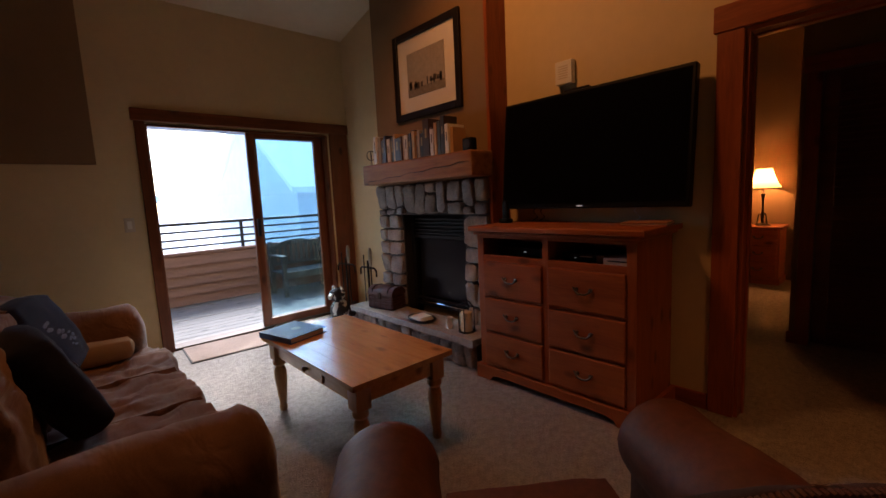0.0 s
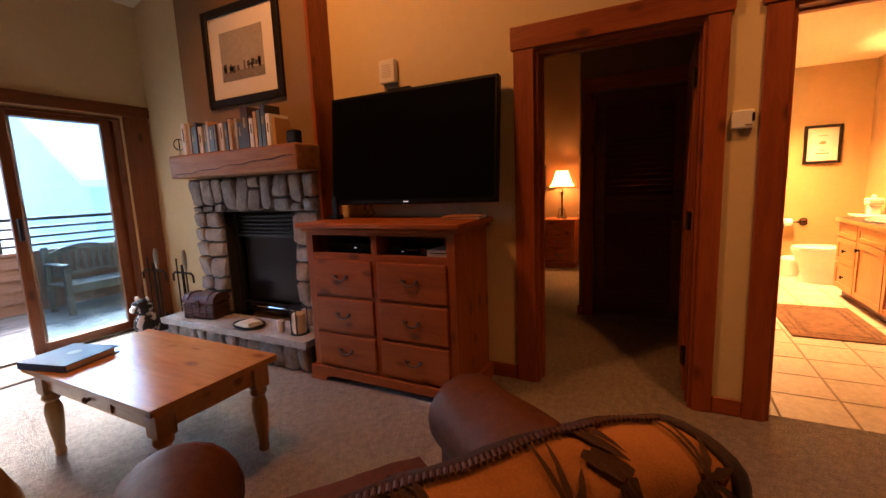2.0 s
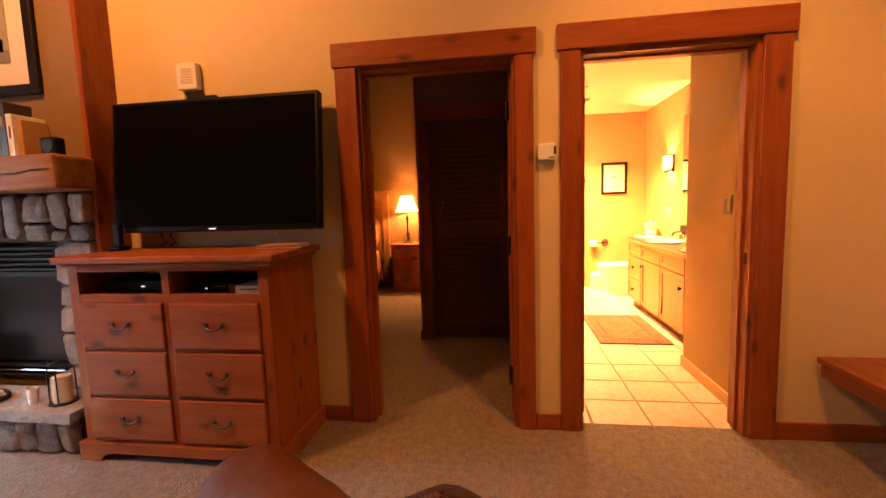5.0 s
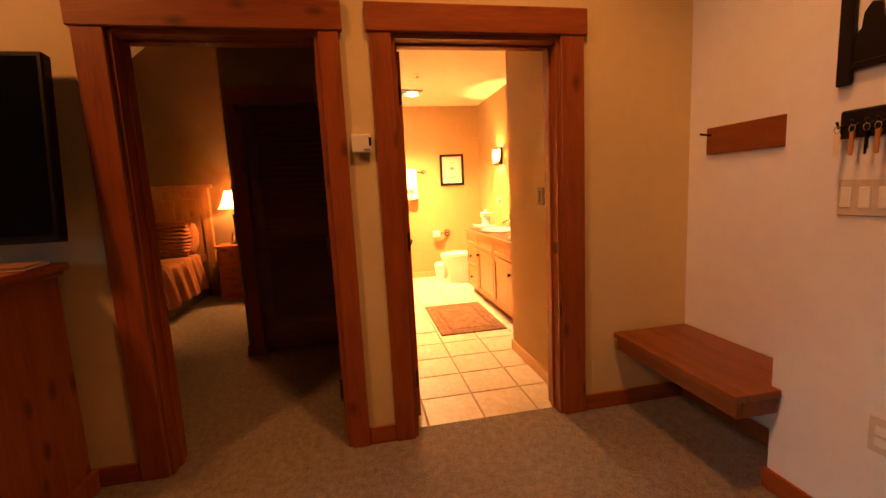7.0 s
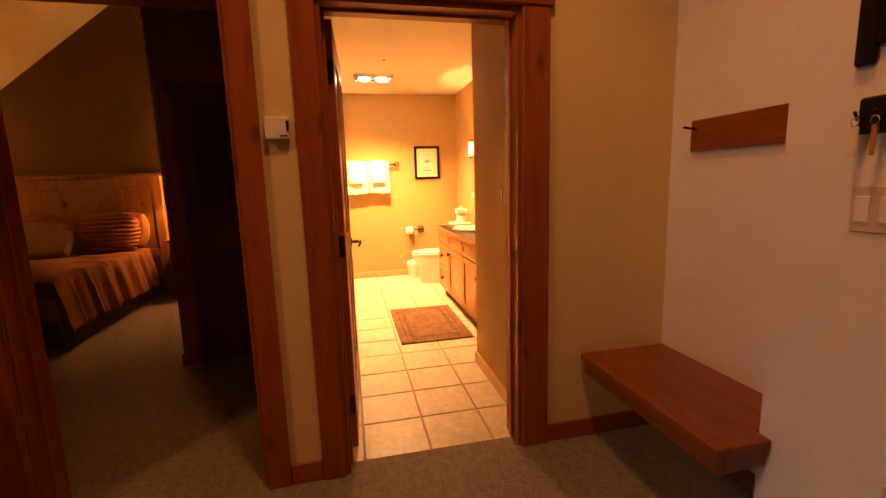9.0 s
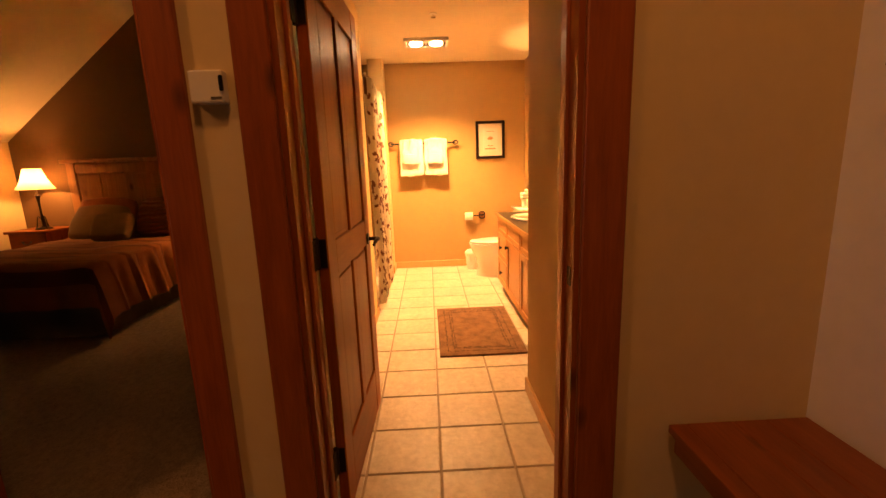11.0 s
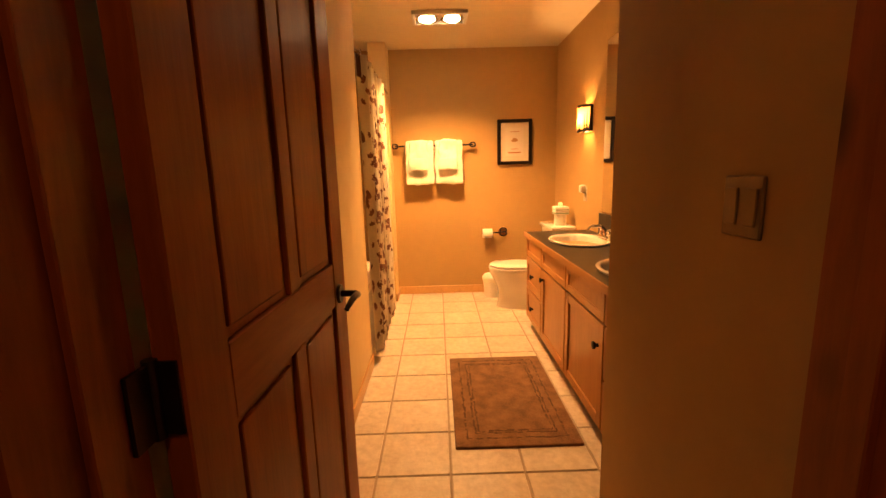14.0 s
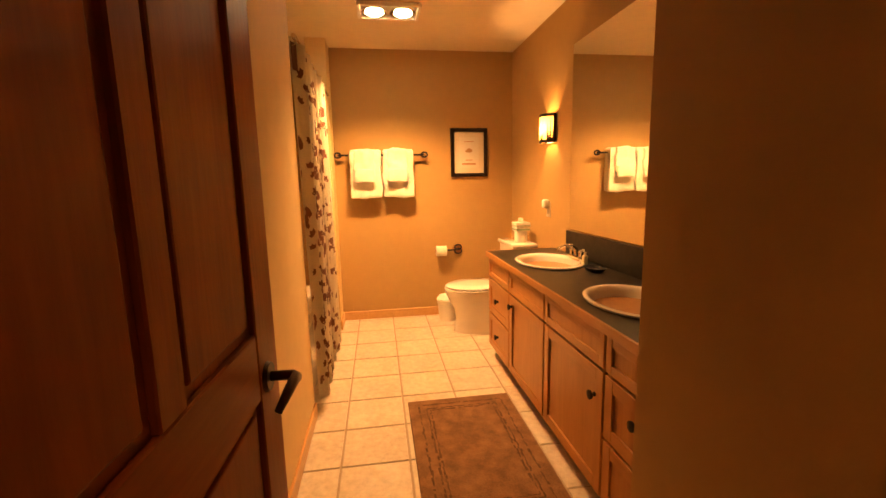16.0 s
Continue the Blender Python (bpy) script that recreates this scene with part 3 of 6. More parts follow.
ROWS4 = [(0.012, 0.25), (0.93, 1.06), (1.90, 2.03)]
root, ox, oy = doorway("door_2", *D2, 0.130, 0.102, "open alder panel door in a knotty pine casing")
L0 = XB - ox + 0.025
panel_door(root, L0, L0 + 0.81, D2[1] - oy - 0.058, D2[1] - oy - 0.020, 0.012, 2.03, DOOR_Z, DOOR_X, ROWS4, 2, L0 - 0.006, D2[1] - oy - 0.022, -2.0)
lever(root, L0 + 0.735, D2[1] - oy - 0.058, 0.96, -1).matrix_basis = swing(L0 - 0.006, D2[1] - oy - 0.022, -2.0)
part("strike_plate", box(0.02, 0.05, D2[0] - oy + 0.018, D2[0] - oy + 0.021, 0.93, 0.99), BRONZE, root)
root, ox, oy = doorway("door_1", *D1, 0.094, 0.122, "open alder panel door in a knotty pine casing")
panel_door(root, L0, L0 + 0.86, D1[0] - oy + 0.000, D1[0] - oy + 0.038, 0.012, 2.03, DOOR_Z, DOOR_X, ROWS4, 2, L0 - 0.006, D1[0] - oy + 0.044)
lever(root, L0 + 0.79, D1[0] - oy + 0.038, 0.96, 1)

# closet with a louvred door
root = thing("door_3", "closed dark louvred closet door in a pine casing", "door", (4.22, 0.05, 0), kind="structure")
for a in (-0.37 - 0.09, 0.37):
    part("casing", box(-0.02, 0.0, a, a + 0.09, 0, 2.06, bev=0.004), PINE_Z, root)
part("header", box(-0.026, 0.0, -0.475, 0.475, 2.06, 2.18, bev=0.004), PINE_Y, root)
leaf = part("door_leaf", box(0.075, 0.085, -0.36, 0.36, 0.02, 2.05), DARKDOOR, root)
for a, b in ((-0.368, -0.28), (0.28, 0.368)):
    part("stile", box(0.05, 0.085, a, b, 0.015, 2.055, bev=0.003), DARKDOOR, leaf)
for a, b in ((0.015, 0.16), (0.98, 1.08), (1.95, 2.055)):
    part("rail", box(0.05, 0.085, -0.28, 0.28, a, b, bev=0.003), DARKDOOR, leaf)
for k in range(38):
    z = 0.175 + k * 0.0478
    if 0.95 < z < 1.10:
        continue
    b = prism(bmesh.new(), [(0.052, z), (0.058, z - 0.004), (0.082, z + 0.036), (0.076, z + 0.040)], "y", -0.285, 0.285)
    part("slat", b, DARKDOOR, leaf)

# ---- sliding door and balcony ----
root = thing("window_1", "open sliding glass door in a stained pine frame", "sliding door", (1.5, YB, 0), kind="structure")
part("casing", box(-0.91, -0.83, -0.022, 0, 0, 2.06, bev=0.004), BACKLIT_PINE_Z, root)
part("casing", box(0.90, 1.125, -0.022, 0, 0, 2.06, bev=0.004), BACKLIT_PINE_Z, root)
part("header", box(-0.93, 1.135, -0.032, 0, 2.06, 2.165, bev=0.005), BACKLIT_PINE_X, root)
part("jamb", box(-0.841, -0.815, 0.0, 0.16, 0, 2.04), BACKLIT_PINE_Z, root)
part("jamb", box(0.86, 0.881, 0.0, 0.16, 0, 2.04), BACKLIT_PINE_Z, root)
part("jamb", box(-0.815, 0.86, 0.0, 0.16, 2.02, 2.05), BACKLIT_PINE_X, root)
part("window_sill", box(-0.815, 0.86, 0.0, 0.16, -0.01, 0.022, bev=0.004), BRONZE, root, "dark metal threshold track")
for yy, x0, x1 in ((0.03, 0.01, 0.80), (0.09, 0.05, 0.86)):
    sash = part("sash", box(x0, x0 + 0.075, yy, yy + 0.04, 0.022, 2.02, bev=0.004), BACKLIT_PINE_Z, root, "pine door sash")
    part("stile", box(x1 - 0.075, x1, yy, yy + 0.04, 0.022, 2.02, bev=0.004), BACKLIT_PINE_Z, sash)
    part("rail", box(x0 + 0.075, x1 - 0.075, yy, yy + 0.04, 0.022, 0.10, bev=0.004), BACKLIT_PINE_X, sash)
    part("rail", box(x0 + 0.075, x1 - 0.075, yy, yy + 0.04, 1.975, 2.02, bev=0.004), BACKLIT_PINE_X, sash)
    pane = part("pane", box(x0 + 0.07, x1 - 0.07, yy + 0.018, yy + 0.022, 0.09, 1.98), GLASS, sash)
    pane.visible_shadow = False
hd = bmesh.new()
bx(hd, 0.03, 0.06, -0.02, 0.03, 0.98, 1.16, bev=0.006)
part("door_handle", hd, IRON, root, "black latch handle")

root = thing("deck", "weathered grey balcony deck boards", "deck", (1.9, 5.6, -0.06), kind="structure")
me0 = None
for k in range(16):
    y = -1.0 + k * 0.142
    ob = part("plank", box(-2.6, 2.6, y, y + 0.135, -0.03, 0.0, bev=0.004), DECKW, root) if me0 is None else None
    if me0 is None:
        me0, y00 = ob.data, y
    else:
        ob = new("plank", me0)
        ob.parent = root
        ob.location = (random.uniform(-0.02, 0.02), y - y00, random.uniform(-0.002, 0.002))
part("joist", box(-2.6, 2.6, -1.0, 1.25, -0.2, -0.035), SIDING, root)
root = thing("balcony_parapet", "brown lap siding parapet with black iron rails", "railing", (1.9, 6.78, -0.06), kind="structure")
for k in range(5):
    z = 0.02 + k * 0.138
    b = prism(bmesh.new(), [(-0.075, z), (-0.05, z), (-0.02, z), (0.05, z), (0.05, z + 0.138), (-0.03, z + 0.138), (-0.035, z + 0.134)], "x", -2.6, 2.6)
    part("siding_board", b, SIDING, root)
part("cap", box(-2.6, 2.6, -0.06, 0.08, 0.715, 0.755, bev=0.005), SIDING, root)
for z in (0.83, 0.93, 1.04, 1.15):
    part("rail", rod(bmesh.new(), (-2.6, 0, z), (2.6, 0, z), 0.016 if z < 1.1 else 0.022, seg=10), IRON, root)
for x in (-2.3, 0.2, 2.5):
    part("post", box(x - 0.02, x + 0.02, 0.02, 0.06, 0.7, 1.16, bev=0.003), IRON, root)
setting("balcony_side_wall", box(4.4, 4.5, YB + 0.16, 6.9, -0.3, 3.2), SIDING, "brown siding wall at the balcony's end", "wall")
setting("balcony_side_wall_far", box(-0.9, -0.8, YB + 0.16, 6.9, -0.3, 3.2), SIDING, "brown siding wall at the balcony's end", "wall")


def garden_bench(x, y, z, turn):
    root = thing("garden_bench", "weathered grey wooden garden bench on the balcony", "bench", (x, y, z), turn)
    for lx in (-0.40, 0.40):
        part("leg", box(lx - 0.03, lx + 0.03, -0.27, -0.21, 0, 0.58, bev=0.005), GREYWOOD, root)
        part("leg", box(lx - 0.03, lx + 0.03, 0.20, 0.26, 0, 0.80, bev=0.005), GREYWOOD, root)
        part("armrest", box(lx - 0.04, lx + 0.04, -0.30, 0.22, 0.58, 0.61, bev=0.008), GREYWOOD, root)
    for k in range(5):
        part("seat_slat", box(-0.43, 0.43, -0.27 + k * 0.092, -0.195 + k * 0.092, 0.335, 0.365, bev=0.005), GREYWOOD, root)
    part("seat_rail", box(-0.40, 0.40, -0.255, -0.225, 0.265, 0.335, bev=0.004), GREYWOOD, root)
    b = bmesh.new()
    arch = [(-0.40 + 0.8 * k / 12, 0.71 + 0.10 * math.sin(math.pi * k / 12)) for k in range(13)]
    prism(b, arch + [(x_, z_ - 0.07) for x_, z_ in arch[::-1]], "y", 0.21, 0.245)
    part("top_rail", b, GREYWOOD, root)
    part("back_rail", box(-0.40, 0.40, 0.215, 0.24, 0.42, 0.47, bev=0.004), GREYWOOD, root)
    for k in range(9):
        xx = -0.34 + k * 0.085
        part("back_slat", box(xx - 0.02, xx + 0.02, 0.22, 0.236, 0.46, 0.69 + 0.09 * math.sin(math.pi * (xx + 0.4) / 0.8), bev=0.003), GREYWOOD, root)


garden_bench(2.80, 6.30, -0.06, 0)

setting("ground", box(-400, 400, 8.0, 800, -6.3, -6.0), SNOW, "snow-covered ground outside", "ground")


def house(x, y, z, w, d, h, rise, turn, label):
    root = thing("house", label, "house", (x, y, z), turn)
    part("wall", box(-w / 2, w / 2, -d / 2, d / 2, 0, h), HOUSEWALL, root)
    b = prism(bmesh.new(), [(-w / 2 - 0.5, h - 0.3), (0, h + rise), (w / 2 + 0.5, h - 0.3), (w / 2 + 0.5, h), (0, h + rise + 0.35), (-w / 2 - 0.5, h)], "y", -d / 2 - 0.5, d / 2 + 0.5)
    part("roof", b, SNOW, root, "snow-laden gable roof")
    part("gable", prism(bmesh.new(), [(-w / 2, h - 0.02), (0, h + rise - 0.1), (w / 2, h - 0.02)], "y", -d / 2 + 0.01, d / 2 - 0.01), ROOFBLUE, root)
    for k in range(int(w // 2.2)):
        wx = -w / 2 + 1.2 + k * 2.2
        for wz in (1.2, 4.0):
            if wz + 1.4 < h:
                win = part("window", box(wx - 0.5, wx + 0.5, -d / 2 - 0.05, -d / 2 + 0.02, wz, wz + 1.3, bev=0.01), PLASTIC, root)
                part("pane", box(wx - 0.42, wx + 0.42, -d / 2 - 0.06, -d / 2 - 0.051, wz + 0.08, wz + 1.22), BLACKGLASS, win)


house(16.0, 30.0, -6.0, 15.0, 12.0, 8.2, 5.2, 90, "snow-roofed grey house across the way")
house(-4.0, 34.0, -6.0, 16.0, 12.0, 8.0, 5.5, 0, "snow-roofed grey house across the way")

# ---- living room: fireplace ----
FX, FY0, FY1 = 2.44, 2.06, 3.52      # chimney breast: front, and its two sides
setting("wall_chimney", box(FX, XW, FY0 + 0.03, FY1, 1.40, 4.3), BROWN, "brown painted chimney breast", "wall")
setting("trim_chimney", box(FX - 0.012, XW, FY0, FY0 + 0.03, 0.0, 4.3, bev=0.003), PINE_Z, "dark stained pine board on the chimney's side", "trim")

fire = thing("fireplace", "grey field-stone fireplace with a black gas insert", "fireplace", (FX, (FY0 + FY1) / 2, 0))
oy = (FY0 + FY1) / 2
OP = (2.36 - oy, 3.19 - oy, 0.25, 1.14)       # opening
lo, hi = FY0 + 0.03 - oy, FY1 - oy
b = bmesh.new()
bx(b, 0.0, 0.195, lo, OP[0], 0, 1.42)
bx(b, 0.0, 0.195, OP[1], hi, 0, 1.42)
bx(b, 0.0, 0.195, OP[0], OP[1], OP[3], 1.42)
part("mortar_bed", b, MORTAR, fire)


def stone_piece(parent, y0, y1, z0, z1, x, deep, seed):
    """One rounded, uneven stone, its face standing proud of x towards -x."""
    b = bmesh.new()
    rng = random.Random(seed)
    cy, cz, w, h = (y0 + y1) / 2, (z0 + z1) / 2, (y1 - y0) / 2, (z1 - z0) / 2
    sk, sh, tw_, td = rng.uniform(-0.10, 0.10), rng.uniform(-0.10, 0.10), rng.uniform(-0.16, 0.16), rng.uniform(-0.16, 0.16)
    n = 18
    ring = []
    for k in range(n):
        a = 2 * math.pi * k / n + 0.3
        c, s = math.cos(a), math.sin(a)
        r = (abs(c) ** 9 + abs(s) ** 9) ** (-1 / 9) * rng.uniform(0.95, 1.03)
        ring.append((cy + r * c * w * (1 + sk * s), cz + r * s * h * (1 + sh * c)))
    levels = [(0.02, 1.0), (-deep * 0.55, 0.99), (-deep * 0.92, 0.94), (-deep * 1.06, 0.76)]
    rows = [[b.verts.new((x + dx + rng.uniform(-0.005, 0.005) + (tw_ * (p[0] - cy) + td * (p[1] - cz) if dx < -0.02 else 0), cy + (p[0] - cy) * k, cz + (p[1] - cz) * k)) for p in ring] for dx, k in levels]
    for u, v in zip(rows, rows[1:]):
        for k in range(n):
            b.faces.new((u[k], u[(k + 1) % n], v[(k + 1) % n], v[k]))
    b.faces.new(rows[-1])
    bmesh.ops.recalc_face_normals(b, faces=b.faces)
    part("stone", b, STONE, parent, "", 50)


rng = random.Random(4)
sid = 0
# upright stones over the opening, like a flat arch
y = hi + 0.01
while y > lo + 0.02:
    w = min(rng.uniform(0.12, 0.19), y - lo)
    if y - w - lo < 0.09:
        w = y - lo
    if y > OP[1] - 0.02 or y - w < OP[0] + 0.02:
        zm = 1.16 + rng.uniform(0.02, 0.10)
        for a, c in ((1.145, zm), (zm + 0.008, 1.42)):
            sid += 1
            stone_piece(fire, y - w + 0.006, y - 0.004, a, c, 0.0, 0.045, sid)
    elif rng.random() < 0.25:
        for a, c in ((1.15, 1.325), (1.335, 1.42)):
            sid += 1
            stone_piece(fire, y - w + 0.006, y - 0.004, a, c, 0.0, 0.05, sid)
    else:
        sid += 1
        stone_piece(fire, y - w + 0.006, y - 0.004, 1.145 + rng.uniform(0, 0.02), 1.42, 0.0, 0.05, sid)
    y -= w
# the two side piers
for a0, a1, one in ((OP[1], hi + 0.02, False), (lo, OP[0], True)):
    z = 0.25
    while z < 1.12:
        h = min(rng.uniform(0.11, 0.22), 1.145 - z)
        if 1.145 - z - h < 0.07:
            h = 1.145 - z
        cuts = [a0, a1] if (one and rng.random() < 0.5) else [a0, a0 + (a1 - a0) * rng.uniform(0.38, 0.62), a1]
        for c0, c1 in zip(cuts, cuts[1:]):
            sid += 1
            stone_piece(fire, c0 + 0.004, c1 - 0.004, z + 0.004, z + h - 0.004, 0.0, 0.045, sid)
        z += h
part("firebox", box(0.17, 0.194, OP[0], OP[1], 0.25, 1.14), SOOT, fire, "sooty black firebox back")
for a, c in ((OP[0] - 0.0, OP[0] + 0.012), (OP[1] - 0.012, OP[1])):
    part("firebox_side", box(0.0, 0.17, a, c, 0.25, 1.14), SOOT, fire)
part("insert_glass", box(0.115, 0.12, OP[0] + 0.10, OP[1] - 0.10, 0.37, 0.92), BLACKGLASS, fire, "dark fireplace glass")
for k in range(5):
    part("louvre", box(0.09, 0.125, OP[0] + 0.06, OP[1] - 0.06, 0.955 + k * 0.033, 0.972 + k * 0.033, bev=0.003), IRON, fire)
for k in range(3):
    part("louvre", box(0.075, 0.12, OP[0] + 0.06, OP[1] - 0.06, 0.275 + k * 0.03, 0.289 + k * 0.03, bev=0.004), CHROME if k == 1 else IRON, fire)
for a in (OP[0] + 0.012, OP[1] - 0.06):
    part("insert_frame", box(0.08, 0.125, a, a + 0.048, 0.25, 1.12, bev=0.003), IRON, fire)
part("insert_frame", box(0.08, 0.125, OP[0] + 0.06, OP[1] - 0.06, 0.92, 0.95, bev=0.003), IRON, fire)

hearth = thing("hearth", "raised flagstone hearth on rough grey stones", "hearth", (2.13, 2.87, 0))
part("core", box(0.06, 0.31, -0.82, 0.82, 0, 0.20), MORTAR, hearth)
b = box(-0.02, 0.30, -0.85, 0.85, 0.20, 0.252)
bmesh.ops.subdivide_edges(b, edges=list(b.edges), cuts=9, use_grid_fill=True)
for v in b.verts:
    if v.co.x < 0.0 or abs(v.co.y) > 0.84:
        k = noise.noise(v.co * 11)
        v.co.x += 0.012 * k
        v.co.y += 0.012 * k
    v.co.z += 0.003 * noise.noise(v.co * 6)
part("slab", b, SLAB, hearth, "rough-edged flagstone slab", 40)
y = -0.82
while y < 0.81:
    w = min(rng.uniform(0.09, 0.17), 0.82 - y)
    sid += 1
    stone_piece(hearth, y + 0.004, y + w - 0.004, 0.005, 0.198, 0.06, 0.05, sid)
    y += w

b = box(2.20, FX + 0.0, 2.045, 3.46, 1.43, 1.612, bev=0.014, seg=2)
bmesh.ops.subdivide_edges(b, edges=[e for e in b.edges if e.calc_length() > 0.1], cuts=14, use_grid_fill=True)
for v in b.verts:
    k = noise.noise(Vector((v.co.x * 5, v.co.y * 3.1, v.co.z * 7)))
    v.co.x += 0.006 * k
    v.co.z += 0.005 * noise.noise(Vector((v.co.y * 4, 3, v.co.x * 4)))
mantel = thing("mantel_beam", "rough-hewn honey pine mantel beam with a long check", "mantel", (2.32, 2.77, 1.43))
for v in b.verts:
    v.co -= Vector((2.32, 2.77, 1.43))
part("beam", b, BEAM, mantel, "", 40)
b = tube(bmesh.new(), [(-0.121, -0.70 + 0.1 * k, 0.105 - 0.006 * k + 0.006 * math.sin(k * 2.1)) for k in range(14)], [0.0015 + 0.002 * abs(math.sin(k * 0.9)) for k in range(14)], 5)
part("check_crack", b, SOOT, mantel, "dark drying crack")


def framed_picture(name, label, centre, w, h, turn, frame_w, mat_w, framemat, tilt=0):
    """A framed print facing -x before its turn; returns its root and the inner half sizes."""
    root = new(name)
    root.matrix_basis = pose(*centre, 0, tilt, turn)
    tagged(root, label, "picture")
    for s in (-1, 1):
        part("frame_bar", box(-0.028, 0.0, s * w / 2 - (frame_w if s > 0 else 0), s * w / 2 + (frame_w if s < 0 else 0), -h / 2, h / 2, bev=0.005), framemat, root)
        part("frame_bar", box(-0.028, 0.0, -w / 2 + frame_w, w / 2 - frame_w, s * h / 2 - (frame_w if s > 0 else 0), s * h / 2 + (frame_w if s < 0 else 0), bev=0.005), framemat, root)
    iw, ih = w / 2 - frame_w, h / 2 - frame_w
    part("mat", box(-0.008, -0.002, -iw, iw, -ih, ih), MATBOARD, root, "cream mat board")
    return root, iw - mat_w, ih - mat_w


root, iw, ih = framed_picture("framed_print", "sepia landscape print in a wide black frame", (FX - 0.004, 2.745, 2.345), 0.84, 0.73, 0, 0.058, 0.125, FRAMEBLACK)
pr = part("print", box(-0.012, -0.009, -iw, iw, -ih, ih), GREYPRINT, root, "sepia grey photograph")
b = bmesh.new()
for k in range(26):
    u = -iw + 0.03 + rng.random() * (2 * iw - 0.06)
    s = rng.uniform(0.006, 0.017)
    bx(b, -0.0135, -0.0125, u - s, u + s, -ih * 0.52 - 0.012 + rng.uniform(-0.02, 0.012), -ih * 0.52 + rng.uniform(0.012, 0.045))
tagged(part("ink_shapes", b, DARKPRINT, pr, "row of small dark shapes"), kind="stuff")
part("ink_ground", box(-0.0125, -0.0115, -iw, iw, -ih, -ih * 0.62), simple("print_ground", (0.19, 0.165, 0.125), 0.8, fine=50, vary=0.4), pr)

# books on the mantel
BOOKCLOTH = [simple("book_cloth", c, 0.4, fine=90, vary=0.12) for c in ((0.50, 0.48, 0.44), (0.030, 0.028, 0.030), (0.05, 0.06, 0.05), (0.30, 0.25, 0.19), (0.022, 0.026, 0.055), (0.20, 0.035, 0.030), (0.42, 0.25, 0.10), (0.07, 0.045, 0.035), (0.018, 0.018, 0.020), (0.66, 0.65, 0.62), (0.05, 0.035, 0.03), (0.10, 0.085, 0.07))]
GILT = simple("dull_gilt_lettering", (0.30, 0.22, 0.10), 0.5, fine=40)
BOOKS = "0931140261730846B38A7062196418A9"
y = 3.345
for k, key in enumerate(BOOKS):
    tone = int(key, 16)
    t = rng.uniform(0.022, 0.045) if k not in (9, 19, 27) else 0.068
    h = rng.uniform(0.185, 0.25) + (0.05 if k in (19, 23, 24, 27) else 0)
    d = rng.uniform(0.13, 0.175)
    if y - t < 2.245:
        break
    bk = thing("book", "upright hardback book on the mantel", "book", (2.25 + rng.uniform(-0.012, 0.02), y - t / 2, 1.614), rng.uniform(-3, 3), "row of books on the mantel")
    m = BOOKCLOTH[tone]
    part("cover", box(0, d, -t / 2, -t / 2 + 0.003, 0, h, bev=0.001), m, bk)
    part("cover", box(0, d, t / 2 - 0.003, t / 2, 0, h, bev=0.001), m, bk)
    part("spine", box(-0.003, 0.002, -t / 2, t / 2, 0, h, bev=0.001), m, bk)
    part("pages", box(0.004, d - 0.006, -t / 2 + 0.003, t / 2 - 0.003, 0.004, h - 0.006), PAPER, bk)
    if k % 3 != 2:
        part("title_bar", box(-0.0045, -0.003, -t * 0.14, t * 0.14, h * rng.uniform(0.40, 0.55), h * rng.uniform(0.70, 0.86)), GILT if tone not in (0, 3, 9) else DARKPRINT, bk)
    y -= t + rng.uniform(0.0005, 0.004)
orn = thing("armillary_globe", "small dark metal armillary globe on the mantel", "ornament", (2.28, 3.42, 1.614))
part("base", lathe(bmesh.new(), [(0.03, 0), (0.028, 0.008), (0.008, 0.015), (0.006, 0.05), (0.0, 0.052)], seg=14), PULL, orn, "", 40)
for a in (0, 60, 120):
    b = tube(bmesh.new(), [Matrix.Rotation(radians(a), 3, "Z") @ Vector((0.045 * math.cos(q * math.pi / 8), 0, 0.095 + 0.045 * math.sin(q * math.pi / 8))) for q in range(17)], 0.003, 5)
    part("ring", b, IRON, orn)
clock = thing("mantel_clock", "small black clock at the end of the mantel", "clock", (2.32, 2.17, 1.614))
part("case", box(-0.03, 0.03, -0.05, 0.05, 0, 0.10, bev=0.012, seg=2), BLACK, clock)
part("dial", rod(bmesh.new(), (-0.030, 0, 0.055), (-0.033, 0, 0.055), 0.034, seg=20), BRONZE, clock)

# things on the hearth
bas = thing("wicker_basket", "dark woven wicker chest on the hearth", "basket", (2.29, 3.33, 0.254), 12)
part("body", box(-0.09, 0.09, -0.155, 0.155, 0, 0.135, bev=0.014, seg=2), WICKER, bas)
dome = [(-0.096, 0.137), (-0.096, 0.158), (-0.082, 0.187), (-0.052, 0.207), (0.0, 0.215), (0.052, 0.207), (0.082, 0.187), (0.096, 0.158), (0.096, 0.137)]
b = bmesh.new()
lo_, hi_ = [b.verts.new((x, -0.16, z)) for x, z in dome], [b.verts.new((x, 0.16, z)) for x, z in dome]
for k in range(len(dome) - 1):
    b.faces.new((lo_[k], lo_[k + 1], hi_[k + 1], hi_[k]))
b.faces.new(lo_)
b.faces.new(hi_[::-1])
b.faces.new((lo_[-1], lo_[0], hi_[0], hi_[-1]))
bmesh.ops.recalc_face_normals(b, faces=b.faces)
lid = part("lid", b, WICKER, bas, "domed woven lid", 30)
for z in (0.012, 0.036, 0.060, 0.084, 0.108):
    part("woven_band", box(-0.096, 0.096, -0.161, 0.161, z, z + 0.013, bev=0.005), WICKER, bas)
for yy in (-0.14, -0.07, 0.0, 0.07, 0.14):
    part("stake", box(-0.098, -0.09, yy - 0.006, yy + 0.006, 0.004, 0.132, bev=0.003), WICKER, bas)
